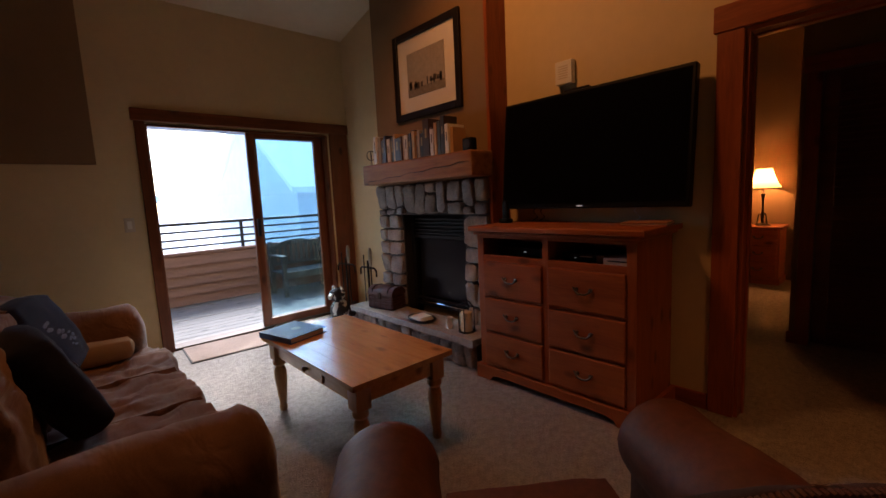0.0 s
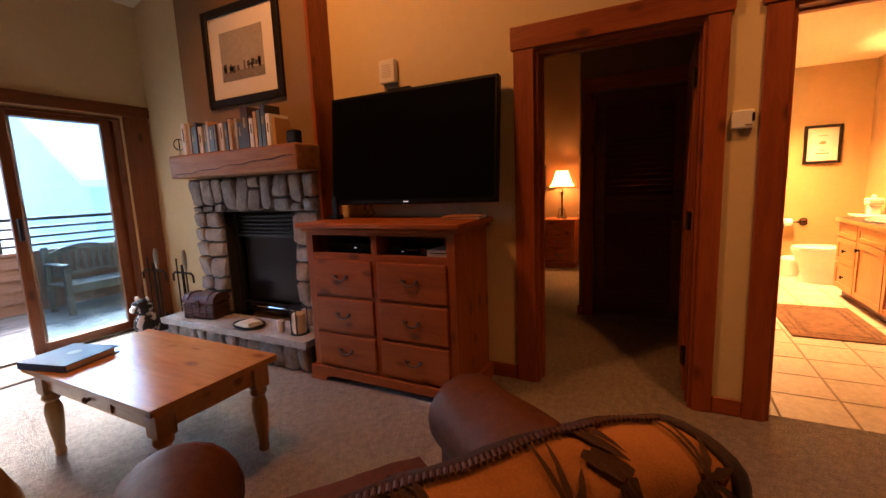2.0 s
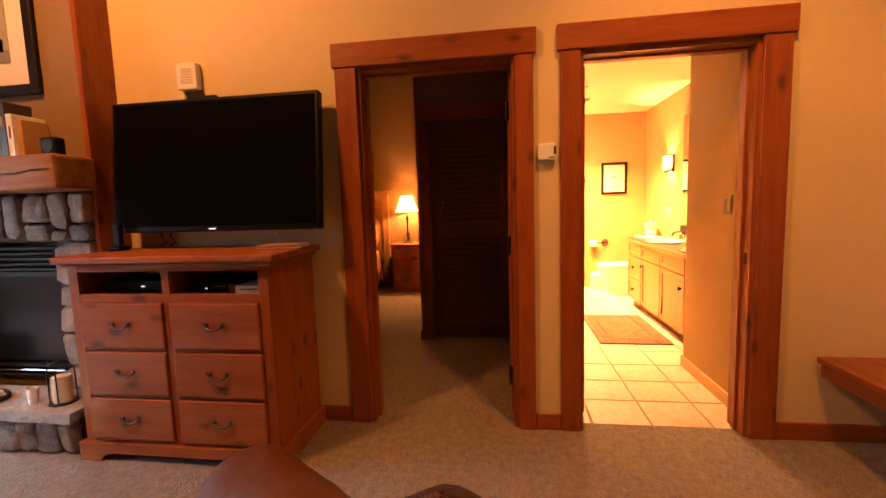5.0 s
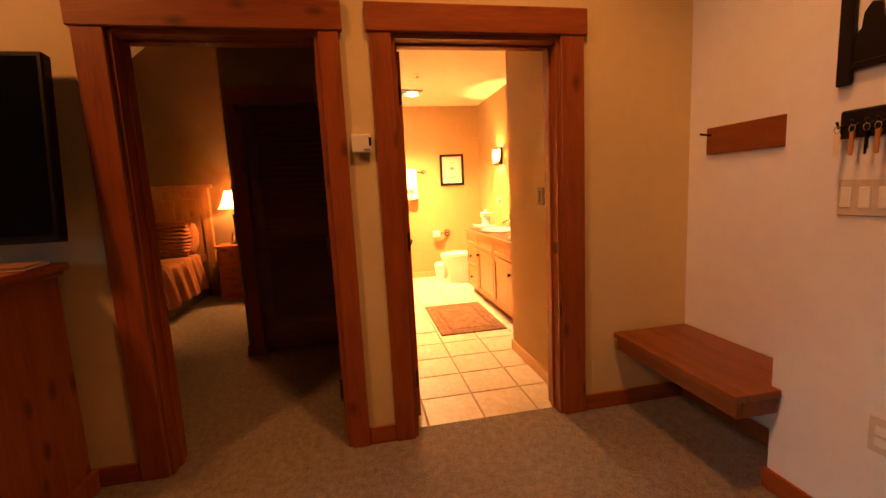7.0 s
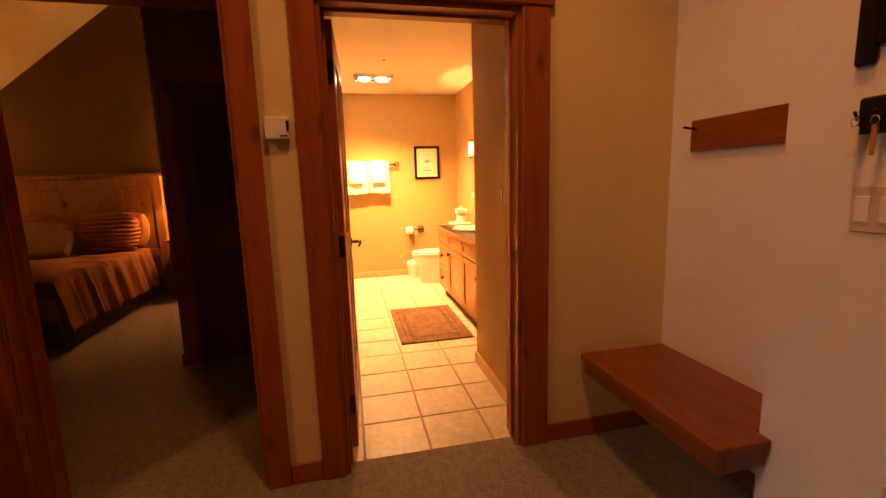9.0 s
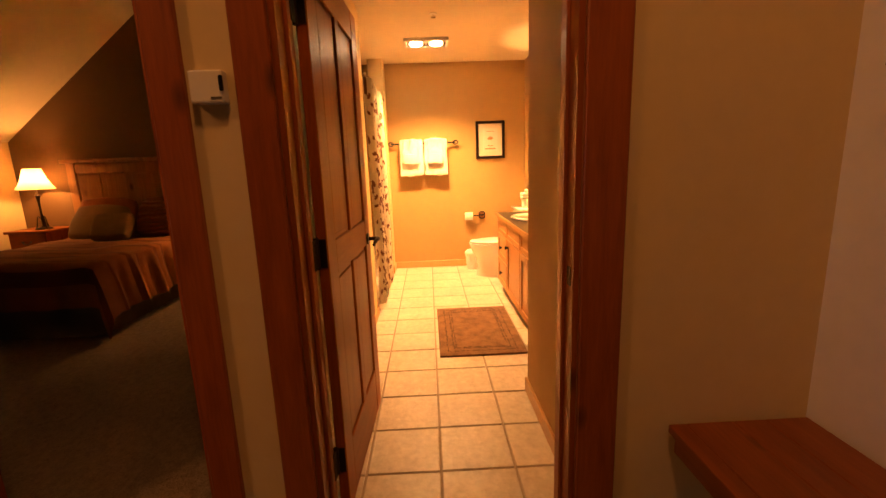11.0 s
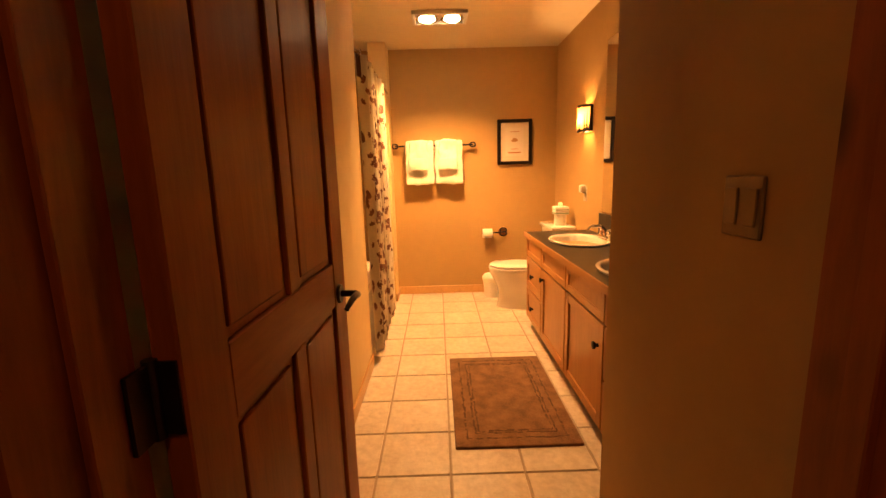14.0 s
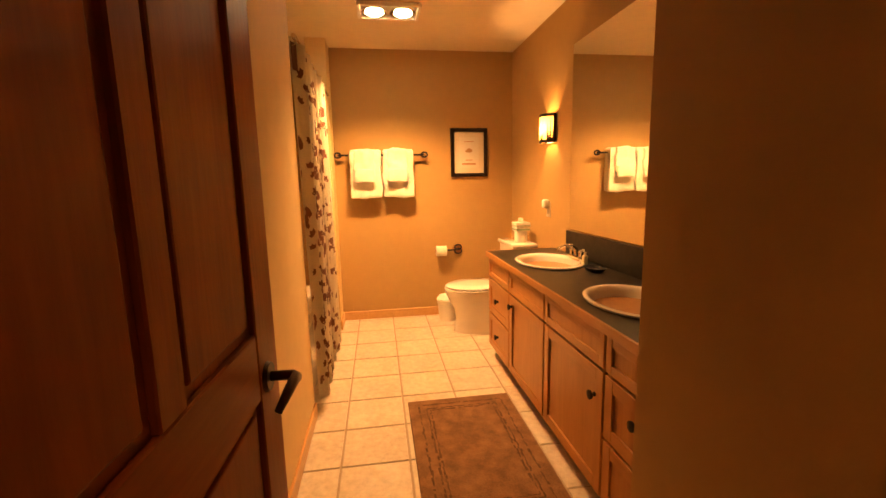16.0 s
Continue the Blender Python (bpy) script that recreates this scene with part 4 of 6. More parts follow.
for yy in (-0.10, 0.10):
    part("strap", tube(bmesh.new(), [(x * 1.02, yy, z + 0.002) for x, z in dome[1:-1]], 0.006, 6), BRONZE, lid, "dark lid strap")
part("latch", box(-0.104, -0.095, -0.018, 0.018, 0.10, 0.165, bev=0.002), BRONZE, lid)
dish = thing("log_tray", "low black iron tray of papers on the hearth", "tray", (2.22, 2.72, 0.254), -8)
b = tube(bmesh.new(), [(0.10 * math.cos(k * math.pi / 10), 0.15 * math.sin(k * math.pi / 10), 0.02) for k in range(21)], 0.006, 6)
part("rim", b, IRON, dish)
part("plate", lathe(bmesh.new(), [(0.07, 0.0), (0.10, 0.010), (0.098, 0.014), (0.0, 0.008)], seg=20, sy=1.4), IRON, dish, "", 40)
for k in range(3):
    part("paper", box(-0.07 + 0.01 * k, 0.06, -0.10 + 0.012 * k, 0.09 - 0.014 * k, 0.016 + 0.009 * k, 0.023 + 0.009 * k, bev=0.002), PAPER, dish)
lan = thing("candle_lantern", "iron lantern holding an ivory candle", "lantern", (2.24, 2.20, 0.254))
part("candle", lathe(bmesh.new(), [(0.045, 0.008), (0.046, 0.15), (0.038, 0.156), (0.0, 0.148)], seg=20), WAX, lan, "ivory pillar candle", 40)
part("base", lathe(bmesh.new(), [(0.065, 0), (0.068, 0.006), (0.0, 0.008)], seg=20), IRON, lan, "", 40)
for a in range(4):
    c, s = math.cos(a * math.pi / 2 + 0.5) * 0.062, math.sin(a * math.pi / 2 + 0.5) * 0.062
    part("bar", tube(bmesh.new(), [(c, s, 0.004), (c, s, 0.19), (c * 0.4, s * 0.4, 0.235), (0, 0, 0.245)], 0.004, 6), IRON, lan)
bot = thing("glass_votive", "small clear glass votive leaning by the lantern", "votive", (2.21, 2.36, 0.254))
part("cup", lathe(bmesh.new(), [(0.022, 0), (0.030, 0.09), (0.027, 0.09), (0.018, 0.006), (0, 0.006)], seg=16), CERAMIC, bot, "", 50)

tools = thing("fire_tools", "black iron fireplace tool stand with a shovel and brush", "fire tools", (2.40, 3.80, 0))
part("base", lathe(bmesh.new(), [(0.11, 0), (0.11, 0.012), (0.02, 0.025), (0.0, 0.026)], seg=20), IRON, tools, "", 40)
part("post", rod(bmesh.new(), (0, 0, 0.02), (0, 0, 0.66), 0.012, seg=10), IRON, tools)
part("crossbar", tube(bmesh.new(), [(0, -0.15, 0.50), (0, -0.15, 0.56), (0, -0.12, 0.585), (0, 0.12, 0.585), (0, 0.15, 0.56), (0, 0.15, 0.50)], 0.010, 8), IRON, tools)
part("shovel", tube(bmesh.new(), [(-0.02, 0.04, 0.72), (-0.02, 0.045, 0.70), (-0.02, 0.05, 0.12)], 0.007, 6), IRON, tools)
part("shovel_pan", box(-0.03, -0.012, 0.0, 0.10, 0.03, 0.15, bev=0.006), IRON, tools)
part("handle", lathe(bmesh.new(), [(0.012, 0.60), (0.020, 0.66), (0.020, 0.76), (0.010, 0.80), (0, 0.80)], (0, -0.05, 0), 12), PULL, tools, "brass-ringed grip", 40)
part("poker", rod(bmesh.new(), (0, -0.05, 0.05), (0, -0.05, 0.62), 0.007, seg=8), IRON, tools)
part("brush", lathe(bmesh.new(), [(0.03, 0.04), (0.035, 0.10), (0.02, 0.16), (0, 0.17)], (0, -0.10, 0), 12), SOOT, tools)
copy_thing(tools, pose(2.40, 4.26, 0, 0, 0, 8))
bear = thing("carved_bear", "small mottled carved animal ornament beside the hearth", "ornament", (2.17, 4.05, 0), 10)
part("foot", box(-0.09, 0.08, -0.08, 0.08, 0.0, 0.03, bev=0.008), SOOT, bear)
part("carving", cushion(cushion(cushion(cushion(cushion(bmesh.new(), (0, 0, 0.13), (0.20, 0.19, 0.25), 0.9, 8, 0.014, 1), (-0.03, 0.0, 0.31), (0.15, 0.15, 0.14), 0.9, 8, 0.01, 3), (-0.10, 0.0, 0.295), (0.08, 0.07, 0.07), 0.9, 6), (-0.02, 0.06, 0.37), (0.03, 0.045, 0.06), 0.8, 4), (-0.02, -0.06, 0.37), (0.03, 0.045, 0.06), 0.8, 4), piebald("piebald_carving", (0.012, 0.011, 0.010), (0.55, 0.53, 0.50), 13.0), bear, "", 60)

# ---- television wall ----
tv = thing("television", "large black flat television mounted on the wall", "television", (2.52, 1.36, 1.55))
tilt = Matrix.Rotation(radians(6), 4, "Y")
b = box(-0.03, 0.025, -0.632, 0.632, -0.375, 0.375, bev=0.006)
bmesh.ops.transform(b, matrix=tilt, verts=b.verts)
part("body", b, BLACK, tv)
b = box(-0.0325, -0.030, -0.612, 0.612, -0.345, 0.355)
bmesh.ops.transform(b, matrix=tilt, verts=b.verts)
part("screen", b, SCREEN, tv, "dark glossy screen")
b = box(-0.034, -0.030, -0.02, 0.02, -0.366, -0.360)
bmesh.ops.transform(b, matrix=tilt, verts=b.verts)
part("badge", b, LED, tv, "small white badge light")
b = box(-0.02, 0.02, -0.02, 0.16, 0.372, 0.392, bev=0.004)
bmesh.ops.transform(b, matrix=tilt, verts=b.verts)
part("sensor_bar", b, BLACK, tv)
part("wall_mount", box(0.02, 0.118, -0.15, 0.15, -0.15, 0.15, bev=0.004), IRON, tv)
spk = thing("door_chime", "small white slatted chime box on the wall", "chime", (XW, 1.548, 2.07))
part("box", box(-0.05, 0, -0.062, 0.062, -0.075, 0.075, bev=0.006, seg=2), PLASTIC, spk)
for k in range(6):
    part("slot", box(-0.052, -0.049, -0.035, 0.035, -0.04 + k * 0.015, -0.034 + k * 0.015), ALMOND, spk)
th = thing("thermostat", "small white thermostat box on the wall", "thermostat", (XW, -0.482, 1.543))
part("box", box(-0.035, 0, -0.045, 0.045, -0.04, 0.045, bev=0.005, seg=2), PLASTIC, th)
part("label_bar", box(-0.0365, -0.035, -0.04, -0.01, -0.03, -0.024), DARKPRINT, th)
part("dial", box(-0.040, -0.034, -0.047, -0.036, -0.01, 0.03, bev=0.002), BLACK, th)

# ---- dresser ----
dr = thing("dresser", "cherry-stained pine media dresser with six drawers", "dresser", (2.14, 1.41, 0))
H0, W0 = 1.045, 0.545
part("side", box(0.0, 0.48, -W0 - 0.0, -W0 + 0.022, 0.0, H0), DRESSER_Z, dr)
part("side", box(0.0, 0.48, W0 - 0.022, W0, 0.0, H0), DRESSER_Z, dr)
part("back", box(0.468, 0.48, -W0 + 0.022, W0 - 0.022, 0.06, H0), DRESSER_Z, dr)
top = part("top", box(-0.045, 0.485, -W0 - 0.055, W0 + 0.055, H0, H0 + 0.035, bev=0.008, seg=2), DRESSER_Y, dr)
part("moulding", box(-0.022, 0.484, -W0 - 0.028, W0 + 0.028, H0 - 0.022, H0, bev=0.006), DRESSER_Y, dr)
b = prism(bmesh.new(), [(-W0 - 0.03, 0), (-W0 + 0.09, 0), (-W0 + 0.11, 0.03), (-W0 + 0.16, 0.045), (W0 - 0.16, 0.045), (W0 - 0.11, 0.03), (W0 - 0.09, 0), (W0 + 0.03, 0), (W0 + 0.03, 0.10), (-W0 - 0.03, 0.10)], "x", -0.025, 0.0)
part("plinth", b, DRESSER_Y, dr, "shaped plinth with bracket feet")
part("plinth", box(0.0, 0.48, -W0 - 0.03, -W0 - 0.001, 0.0, 0.10, bev=0.003), DRESSER_Z, dr)
part("plinth", box(0.0, 0.48, W0 + 0.001, W0 + 0.03, 0.0, 0.10, bev=0.003), DRESSER_Z, dr)
for a, c in ((-W0 - 0.002, -W0 + 0.05), (-0.02, 0.02), (W0 - 0.05, W0 + 0.002)):
    part("stile", box(-0.002, 0.02, a, c, 0.10, H0 - 0.022), DRESSER_Z, dr)
for z0, z1 in ((0.10, 0.118), (0.345, 0.362), (0.592, 0.609), (0.845, 0.885), (1.0, 1.023)):
    for a, c in ((-W0 + 0.05, -0.02), (0.02, W0 - 0.05)):
        part("rail", box(0.0, 0.02, a, c, z0, z1), DRESSER_Y, dr)
part("shelf", box(0.02, 0.468, -W0 + 0.022, W0 - 0.022, 0.855, 0.875), DRESSER_Y, dr)
part("divider", box(0.02, 0.468, -0.012, 0.012, 0.875, H0), DRESSER_Z, dr)


def bail_pull(parent, y, z, x):
    for s in (-0.042, 0.042):
        part("rosette", rod(bmesh.new(), (x, y + s, z), (x - 0.014, y + s, z), 0.012, 0.008, 10), PEWTER, parent, "", 40)
    b = tube(bmesh.new(), [(x - 0.012, y - 0.058, z + 0.012), (x - 0.014, y - 0.045, z - 0.006), (x - 0.018, y - 0.025, z - 0.022), (x - 0.018, y, z - 0.024), (x - 0.018, y + 0.025, z - 0.022), (x - 0.014, y + 0.045, z - 0.006), (x - 0.012, y + 0.058, z + 0.012)], 0.0055, 7)
    part("handle", b, PEWTER, parent, "dark pewter bail pull", 60)


for z0, z1 in ((0.120, 0.343), (0.364, 0.590), (0.611, 0.843)):
    for a, c in ((-W0 + 0.052, -0.022), (0.022, W0 - 0.052)):
        f = part("drawer", box(-0.018, 0.016, a, c, z0, z1, bev=0.007, seg=2), DRESSER_Y, dr)
        bail_pull(f, (a + c) / 2, (z0 + z1) / 2 + 0.01, -0.018)
rec = thing("cable_box", "black receiver in the dresser's open bay", "receiver", (2.24, 1.67, 0.876))
part("case", box(0, 0.25, -0.18, 0.18, 0, 0.06, bev=0.004), BLACK, rec)
part("status_light", box(-0.002, 0, -0.05, -0.03, 0.028, 0.034), LED, rec)
rec = thing("disc_player", "slim black disc player in the dresser's open bay", "player", (2.24, 1.24, 0.876))
part("case", box(0, 0.25, -0.12, 0.12, 0, 0.045, bev=0.004), BLACK, rec)
part("status_light", box(-0.002, 0, 0.02, 0.032, 0.018, 0.022), LED, rec)
part("disc_slot", box(-0.001, 0, -0.08, 0.0, 0.028, 0.032), PULL, rec)
con = thing("game_console", "small white game console lying in the dresser", "console", (2.17, 0.975, 0.876))
part("case", box(0, 0.20, -0.075, 0.085, 0, 0.045, bev=0.004), PLASTIC, con)
part("disc_slot", box(-0.002, 0.0, -0.05, 0.06, 0.025, 0.03), BLACK, con)
rem = thing("game_case", "small dark game case beside the console", "game case", (2.19, 1.09, 0.876))
part("case", box(0, 0.12, -0.03, 0.02, 0, 0.05, bev=0.003), WICKER, rem)
bk = thing("guide_book", "red and white booklet on the dresser", "book", (2.43, 0.93, 1.081), 8)
part("cover", box(-0.09, 0.09, -0.12, 0.12, 0, 0.004, bev=0.001), simple("red_cover", (0.30, 0.045, 0.025), 0.5), bk)
part("pages", box(-0.085, 0.088, -0.115, 0.118, 0.004, 0.016), PAPER, bk)
part("cover", box(-0.09, 0.09, -0.12, 0.12, 0.016, 0.020, bev=0.001), simple("tan_cover", (0.36, 0.16, 0.06), 0.5), bk)
for yy, zz in ((1.80, 0), (1.74, 0.01), (1.06, 0)):
    cb = solid("power_cable", tube(bmesh.new(), [(2.60, yy, 1.18), (2.605, yy + 0.02, 1.15), (2.60, yy - 0.02, 1.11), (2.58, yy + 0.01, 1.086)], 0.004, 6), PLASTIC if yy < 1.2 else BLACK, "thin cable hanging behind the television", "cable")
ph = thing("cordless_phone", "small black phone standing on the dresser", "phone", (2.42, 1.93, 1.081))
part("base", box(-0.04, 0.04, -0.04, 0.04, 0, 0.03, bev=0.008), BLACK, ph)
part("handset", box(-0.015, 0.015, -0.024, 0.024, 0.02, 0.16, bev=0.01, seg=2), BLACK, ph)

# ---- coffee table ----
tb = thing("coffee_table", "honey pine coffee table with turned legs and a drawer", "table", (1.16, 2.09, 0))
TH = 0.488
for k in range(6):
    a = -0.30 + k * 0.10
    part("plank", box(a + 0.0001, a + 0.0999, -0.55, 0.55, TH - 0.028, TH, bev=0.0002), TABLE_Y, tb)
for a, c in ((-0.25, -0.228), (0.228, 0.25)):
    part("apron", box(a, c, -0.46, 0.46, TH - 0.125, TH - 0.029), TABLE_Y, tb)
for a, c in ((-0.495, -0.473), (0.473, 0.495)):
    part("apron", box(-0.20, 0.20, a, c, TH - 0.125, TH - 0.029), TABLE_Y, tb)
dw = part("drawer", box(-0.259, -0.25, -0.17, 0.17, TH - 0.115, TH - 0.04, bev=0.003), TABLE_Y, tb)
part("knob", lathe(bmesh.new(), [(0.010, 0), (0.008, 0.008), (0.017, 0.016), (0.012, 0.026), (0, 0.028)], seg=14), TABLE_Z, dw, "", 60).matrix_basis = pose(-0.259, 0, TH - 0.078, 0, -90, 0)
for sx in (-1, 1):
    for sy in (-1, 1):
        x, y = sx * 0.228, sy * 0.477
        b = box(x - 0.04, x + 0.04, y - 0.04, y + 0.04, TH - 0.15, TH - 0.029, bev=0.003)
        lathe(b, [(0.022, 0.0), (0.026, 0.025), (0.020, 0.043), (0.030, 0.12), (0.038, 0.22), (0.037, 0.26), (0.026, 0.29), (0.040, 0.307), (0.040, 0.322), (0.030, 0.34)], (x, y, 0), 18)
        part("leg", b, TABLE_Z, tb, "turned pine leg", 35)
bd = thing("ring_binder", "blue vinyl guest binder on the coffee table", "binder", (1.005, 2.485, TH + 0.001), 14)
part("cover", box(-0.13, 0.13, -0.15, 0.15, 0, 0.004, bev=0.001), BLUE, bd)
part("pages", box(-0.125, 0.11, -0.142, 0.142, 0.004, 0.030), PAPER, bd)
part("cover", box(-0.13, 0.13, -0.15, 0.15, 0.030, 0.034, bev=0.001), BLUE, bd)
part("spine", box(-0.135, -0.128, -0.15, 0.15, 0, 0.034, bev=0.001), BLUE, bd)
part("emblem", rod(bmesh.new(), (0.02, 0, 0.034), (0.02, 0, 0.0352), 0.03, seg=20), simple("faded_blue", (0.12, 0.20, 0.30), 0.4), bd)
dm = thing("door_mat", "brown ribbed door mat before the sliding door", "mat", (1.13, 4.17, 0.002), -3)
part("ribbed_pad", box(-0.40, 0.50, -0.24, 0.24, 0, 0.012, bev=0.004), DOORMAT, dm)
part("edge", box(-0.41, 0.51, -0.25, 0.25, -0.002, 0.005, bev=0.002), SOOT, dm)

# ---- sofa ----
so = thing("sofa", "worn brown suede sofa with rolled arms and loose cushions", "sofa", (0.0, 2.28, 0))


def rolled_arm(x0, x1, y, z, r, mat, parent, seed, lean=0.0, nose=0.0, lump=0.012):
    b = bmesh.new()
    n, m = 26, 16
    rings = []
    for i in range(n + 1):
        u = i / n
        x = x0 + (x1 - x0) * u
        e = min(1.0, min(u, 1 - u) * 14 + 0.0)
        rr = r * (0.90 + 0.10 * math.sqrt(e)) if e > 0 else r * 0.8
        if nose and u > 1 - nose:
            rr *= max(0.35, math.sqrt(1 - ((u - 1 + nose) / nose) ** 2))
        ring = []
        for k in range(m + 1):
            a = -0.25 * math.pi + 1.5 * math.pi * k / m
            p = Vector((x, y + rr * math.cos(a) * 1.05, z - r + rr * math.sin(a) + lean * (1 - u)))
            w = noise.noise(p * 5 + Vector((seed, 0, 0))) * lump + noise.noise(p * 14 + Vector((seed, 3, 0))) * lump * 0.5
            p.y += w * math.cos(a)
            p.z += w * math.sin(a)
            ring.append(b.verts.new(p))
        ring.append(b.verts.new((x, y - rr * 0.80, 0.04)))
        ring.append(b.verts.new((x, y + rr * 0.80, 0.04)))
        rings.append(ring)
    q = len(rings[0])
    for u, v in zip(rings, rings[1:]):
        for k in range(q):
            b.faces.new((u[k], u[(k + 1) % q], v[(k + 1) % q], v[k]))
    b.faces.new(rings[0][::-1])
    b.faces.new(rings[-1])
    bmesh.ops.recalc_face_normals(b, faces=b.faces)
    return part("arm", b, mat, parent, "", 60)


rolled_arm(-0.52, 0.44, -0.93, 0.65, 0.165, SUEDE, so, 1.0, 0.03, 0.08, 0.03)
rolled_arm(-0.52, 0.34, 0.93, 0.715, 0.165, SUEDE, so, 7.0, 0.03, 0.08, 0.022)
part("base", box(-0.50, 0.38, -0.80, 0.80, 0.05, 0.28, bev=0.03, seg=2), SUEDE, so)
part("back", cushion(bmesh.new(), (-0.46, 0, 0.50), (0.26, 1.75, 0.86), 0.22, 16, 0.012, 5), SUEDE, so, "", 60)
for k, yy in enumerate((-0.52, 0.0, 0.52)):
    part("seat_cushion", cushion(bmesh.new(), (0.07, yy, 0.37), (0.70, 0.53, 0.20), 0.25, 26, 0.032, 11 + k * 3, sink=0.02), SUEDE, so, "", 60)
    part("back_cushion", cushion(bmesh.new(), (-0.26, yy, 0.66), (0.24, 0.54, 0.50), 0.35, 18, 0.022, 31 + k * 3, Matrix.Rotation(radians(-10), 3, "Y")), SUEDE, so, "", 60)


def throw_pillow(x, y, z, turn, size, mat, label, motif=True):
    p = thing("throw_pillow", label, "pillow", (x, y, z), turn, "throw pillows on the sofa")
    lean = Matrix.Rotation(radians(-24), 3, "Y")
    part("cover", cushion(bmesh.new(), (0, 0, 0), (0.17, size, size), 0.55, 14, 0.008, x * 9, lean), mat, p, "", 60)
    if motif:
        b = bmesh.new()
        r2 = random.Random(int(y * 100))
        for k in range(12):
            u, v = r2.uniform(-0.36, 0.36) * size, r2.uniform(-0.36, 0.36) * size
            bulge = 0.078 * (1 - (u / size * 1.7) ** 2 * 0.7) * (1 - (v / size * 1.7) ** 2 * 0.7) + 0.007
            for q in range(4):
                a = q * math.pi / 2 + r2.random()
                c = lean @ Vector((bulge, u + 0.02 * math.cos(a), v + 0.02 * math.sin(a)))
                bmesh.ops.create_icosphere(b, subdivisions=1, radius=0.019, matrix=Matrix.Translation(c) @ Matrix.Diagonal((0.22, 1.3, 0.8, 1)))
        tagged(part("leaf_motif", b, PALE, p, "pale scattered leaf motif"), kind="stuff")


throw_pillow(-0.12, 2.72, 0.71, -18, 0.44, NAVY, "dark navy throw pillow with a pale leaf motif")
throw_pillow(-0.09, 2.04, 0.69, 10, 0.46, NAVY, "dark navy throw pillow with a pale leaf motif")
throw_pillow(-0.27, 2.36, 0.70, 4, 0.42, TAPESTRY, "rust orange throw pillow behind the navy one", False)
solid("folded_blanket", cushion(bmesh.new(), (0.08, 2.98, 0.515), (0.36, 0.15, 0.12), 0.45, 10, 0.008, 9), TANCLOTH, "tan rolled blanket lying by the sofa arm", "blanket", smooth=60)

# ---- leather armchair ----
ch = thing("armchair", "brown leather club armchair with thick rolled arms", "armchair", (0.722, 0.415, 0), 52)
rolled_arm(-0.42, 0.33, 0.39, 0.70, 0.130, LEATHER, ch, 3.0, 0.02, 0.11)
rolled_arm(-0.42, 0.33, -0.39, 0.70, 0.130, LEATHER, ch, 9.0, 0.02, 0.11)
part("base", box(-0.42, 0.30, -0.30, 0.30, 0.05, 0.28, bev=0.03, seg=2), LEATHER, ch)
part("seat_cushion", cushion(bmesh.new(), (0.0, 0, 0.36), (0.66, 0.52, 0.20), 0.25, 14, 0.006, 4, sink=0.02), LEATHER, ch, "", 60)
b = bmesh.new()
cushion(b, (-0.38, 0, 0.52), (0.19, 0.84, 0.66), 0.30, 16, 0.006, 2)
part("back", b, LEATHER, ch, "", 60)

# tapestry throw over the chair's back
tw = thing("tapestry_throw", "rust tapestry throw with dark border and leaf motifs over the armchair", "throw", (0.722, 0.415, 0), 52)


def drape(u, v):
    """u: across, -1 to 1; v: 0 at the front hem, over the crest, to 1 at the rear hem."""
    y = u * 0.51
    drop = 0.05 * abs(u) ** 3.5
    crest = 0.832 - drop
    if v < 0.28:
        s = v / 0.28
        x, z = -0.27 - 0.02 * s, crest - 0.15 * (1 - s) - 0.01
    elif v < 0.46:
        a = math.pi * (v - 0.28) / 0.18
        x, z = -0.385 + 0.095 * math.cos(a), crest - 0.01 + 0.05 * math.sin(a)
    else:
        s = (v - 0.46) / 0.54
        x, z = -0.482 - 0.035 * math.sin(s * 1.5), crest - 0.01 - 0.62 * s
    n = 0.008 * noise.noise(Vector((u * 4, v * 6, 2.0)))
    return Vector((x + n, y, z + n))


def sheet(u0, u1, v0, v1, nu, nv, lift, thick=0.0):
    b = bmesh.new()
    g = []
    for i in range(nu + 1):
        row = []
        for j in range(nv + 1):
            u, v = u0 + (u1 - u0) * i / nu, v0 + (v1 - v0) * j / nv
            p, e = drape(u, v), 0.004
            nrm = (drape(u + e, v) - drape(u - e, v)).cross(drape(u, v + e) - drape(u, v - e))
            nrm = nrm.normalized() if nrm.length else Vector((0, 0, 1))
            if nrm.dot(p - Vector((-0.38, 0, 0.5))) < 0:
                nrm = -nrm
            row.append(b.verts.new(p + nrm * lift))
        g.append(row)
    for i in range(nu):
        for j in range(nv):
            b.faces.new((g[i][j], g[i + 1][j], g[i + 1][j + 1], g[i][j + 1]))
    bmesh.ops.recalc_face_normals(b, faces=b.faces)
    bmesh.ops.solidify(b, geom=list(b.faces), thickness=0.004)
    return b


part("cloth", sheet(-1, 1, 0.30, 1.0, 34, 34, 0.004), TAPESTRY, tw, "", 180)
part("border", sheet(-1.0, 1.0, 0.285, 0.345, 34, 6, 0.010), DARKCLOTH, tw, "dark brown woven border", 180)
part("border", sheet(0.93, 1.01, 0.34, 1.0, 4, 34, 0.010), DARKCLOTH, tw, "dark brown woven border", 180)
part("border", sheet(-1.01, -0.93, 0.34, 1.0, 4, 34, 0.010), DARKCLOTH, tw, "dark brown woven border", 180)
part("fleece_lining", sheet(-0.95, 0.62, 0.0, 0.31, 30, 12, 0.004), BEIGE, tw, "beige fleece lining folded forward", 180)


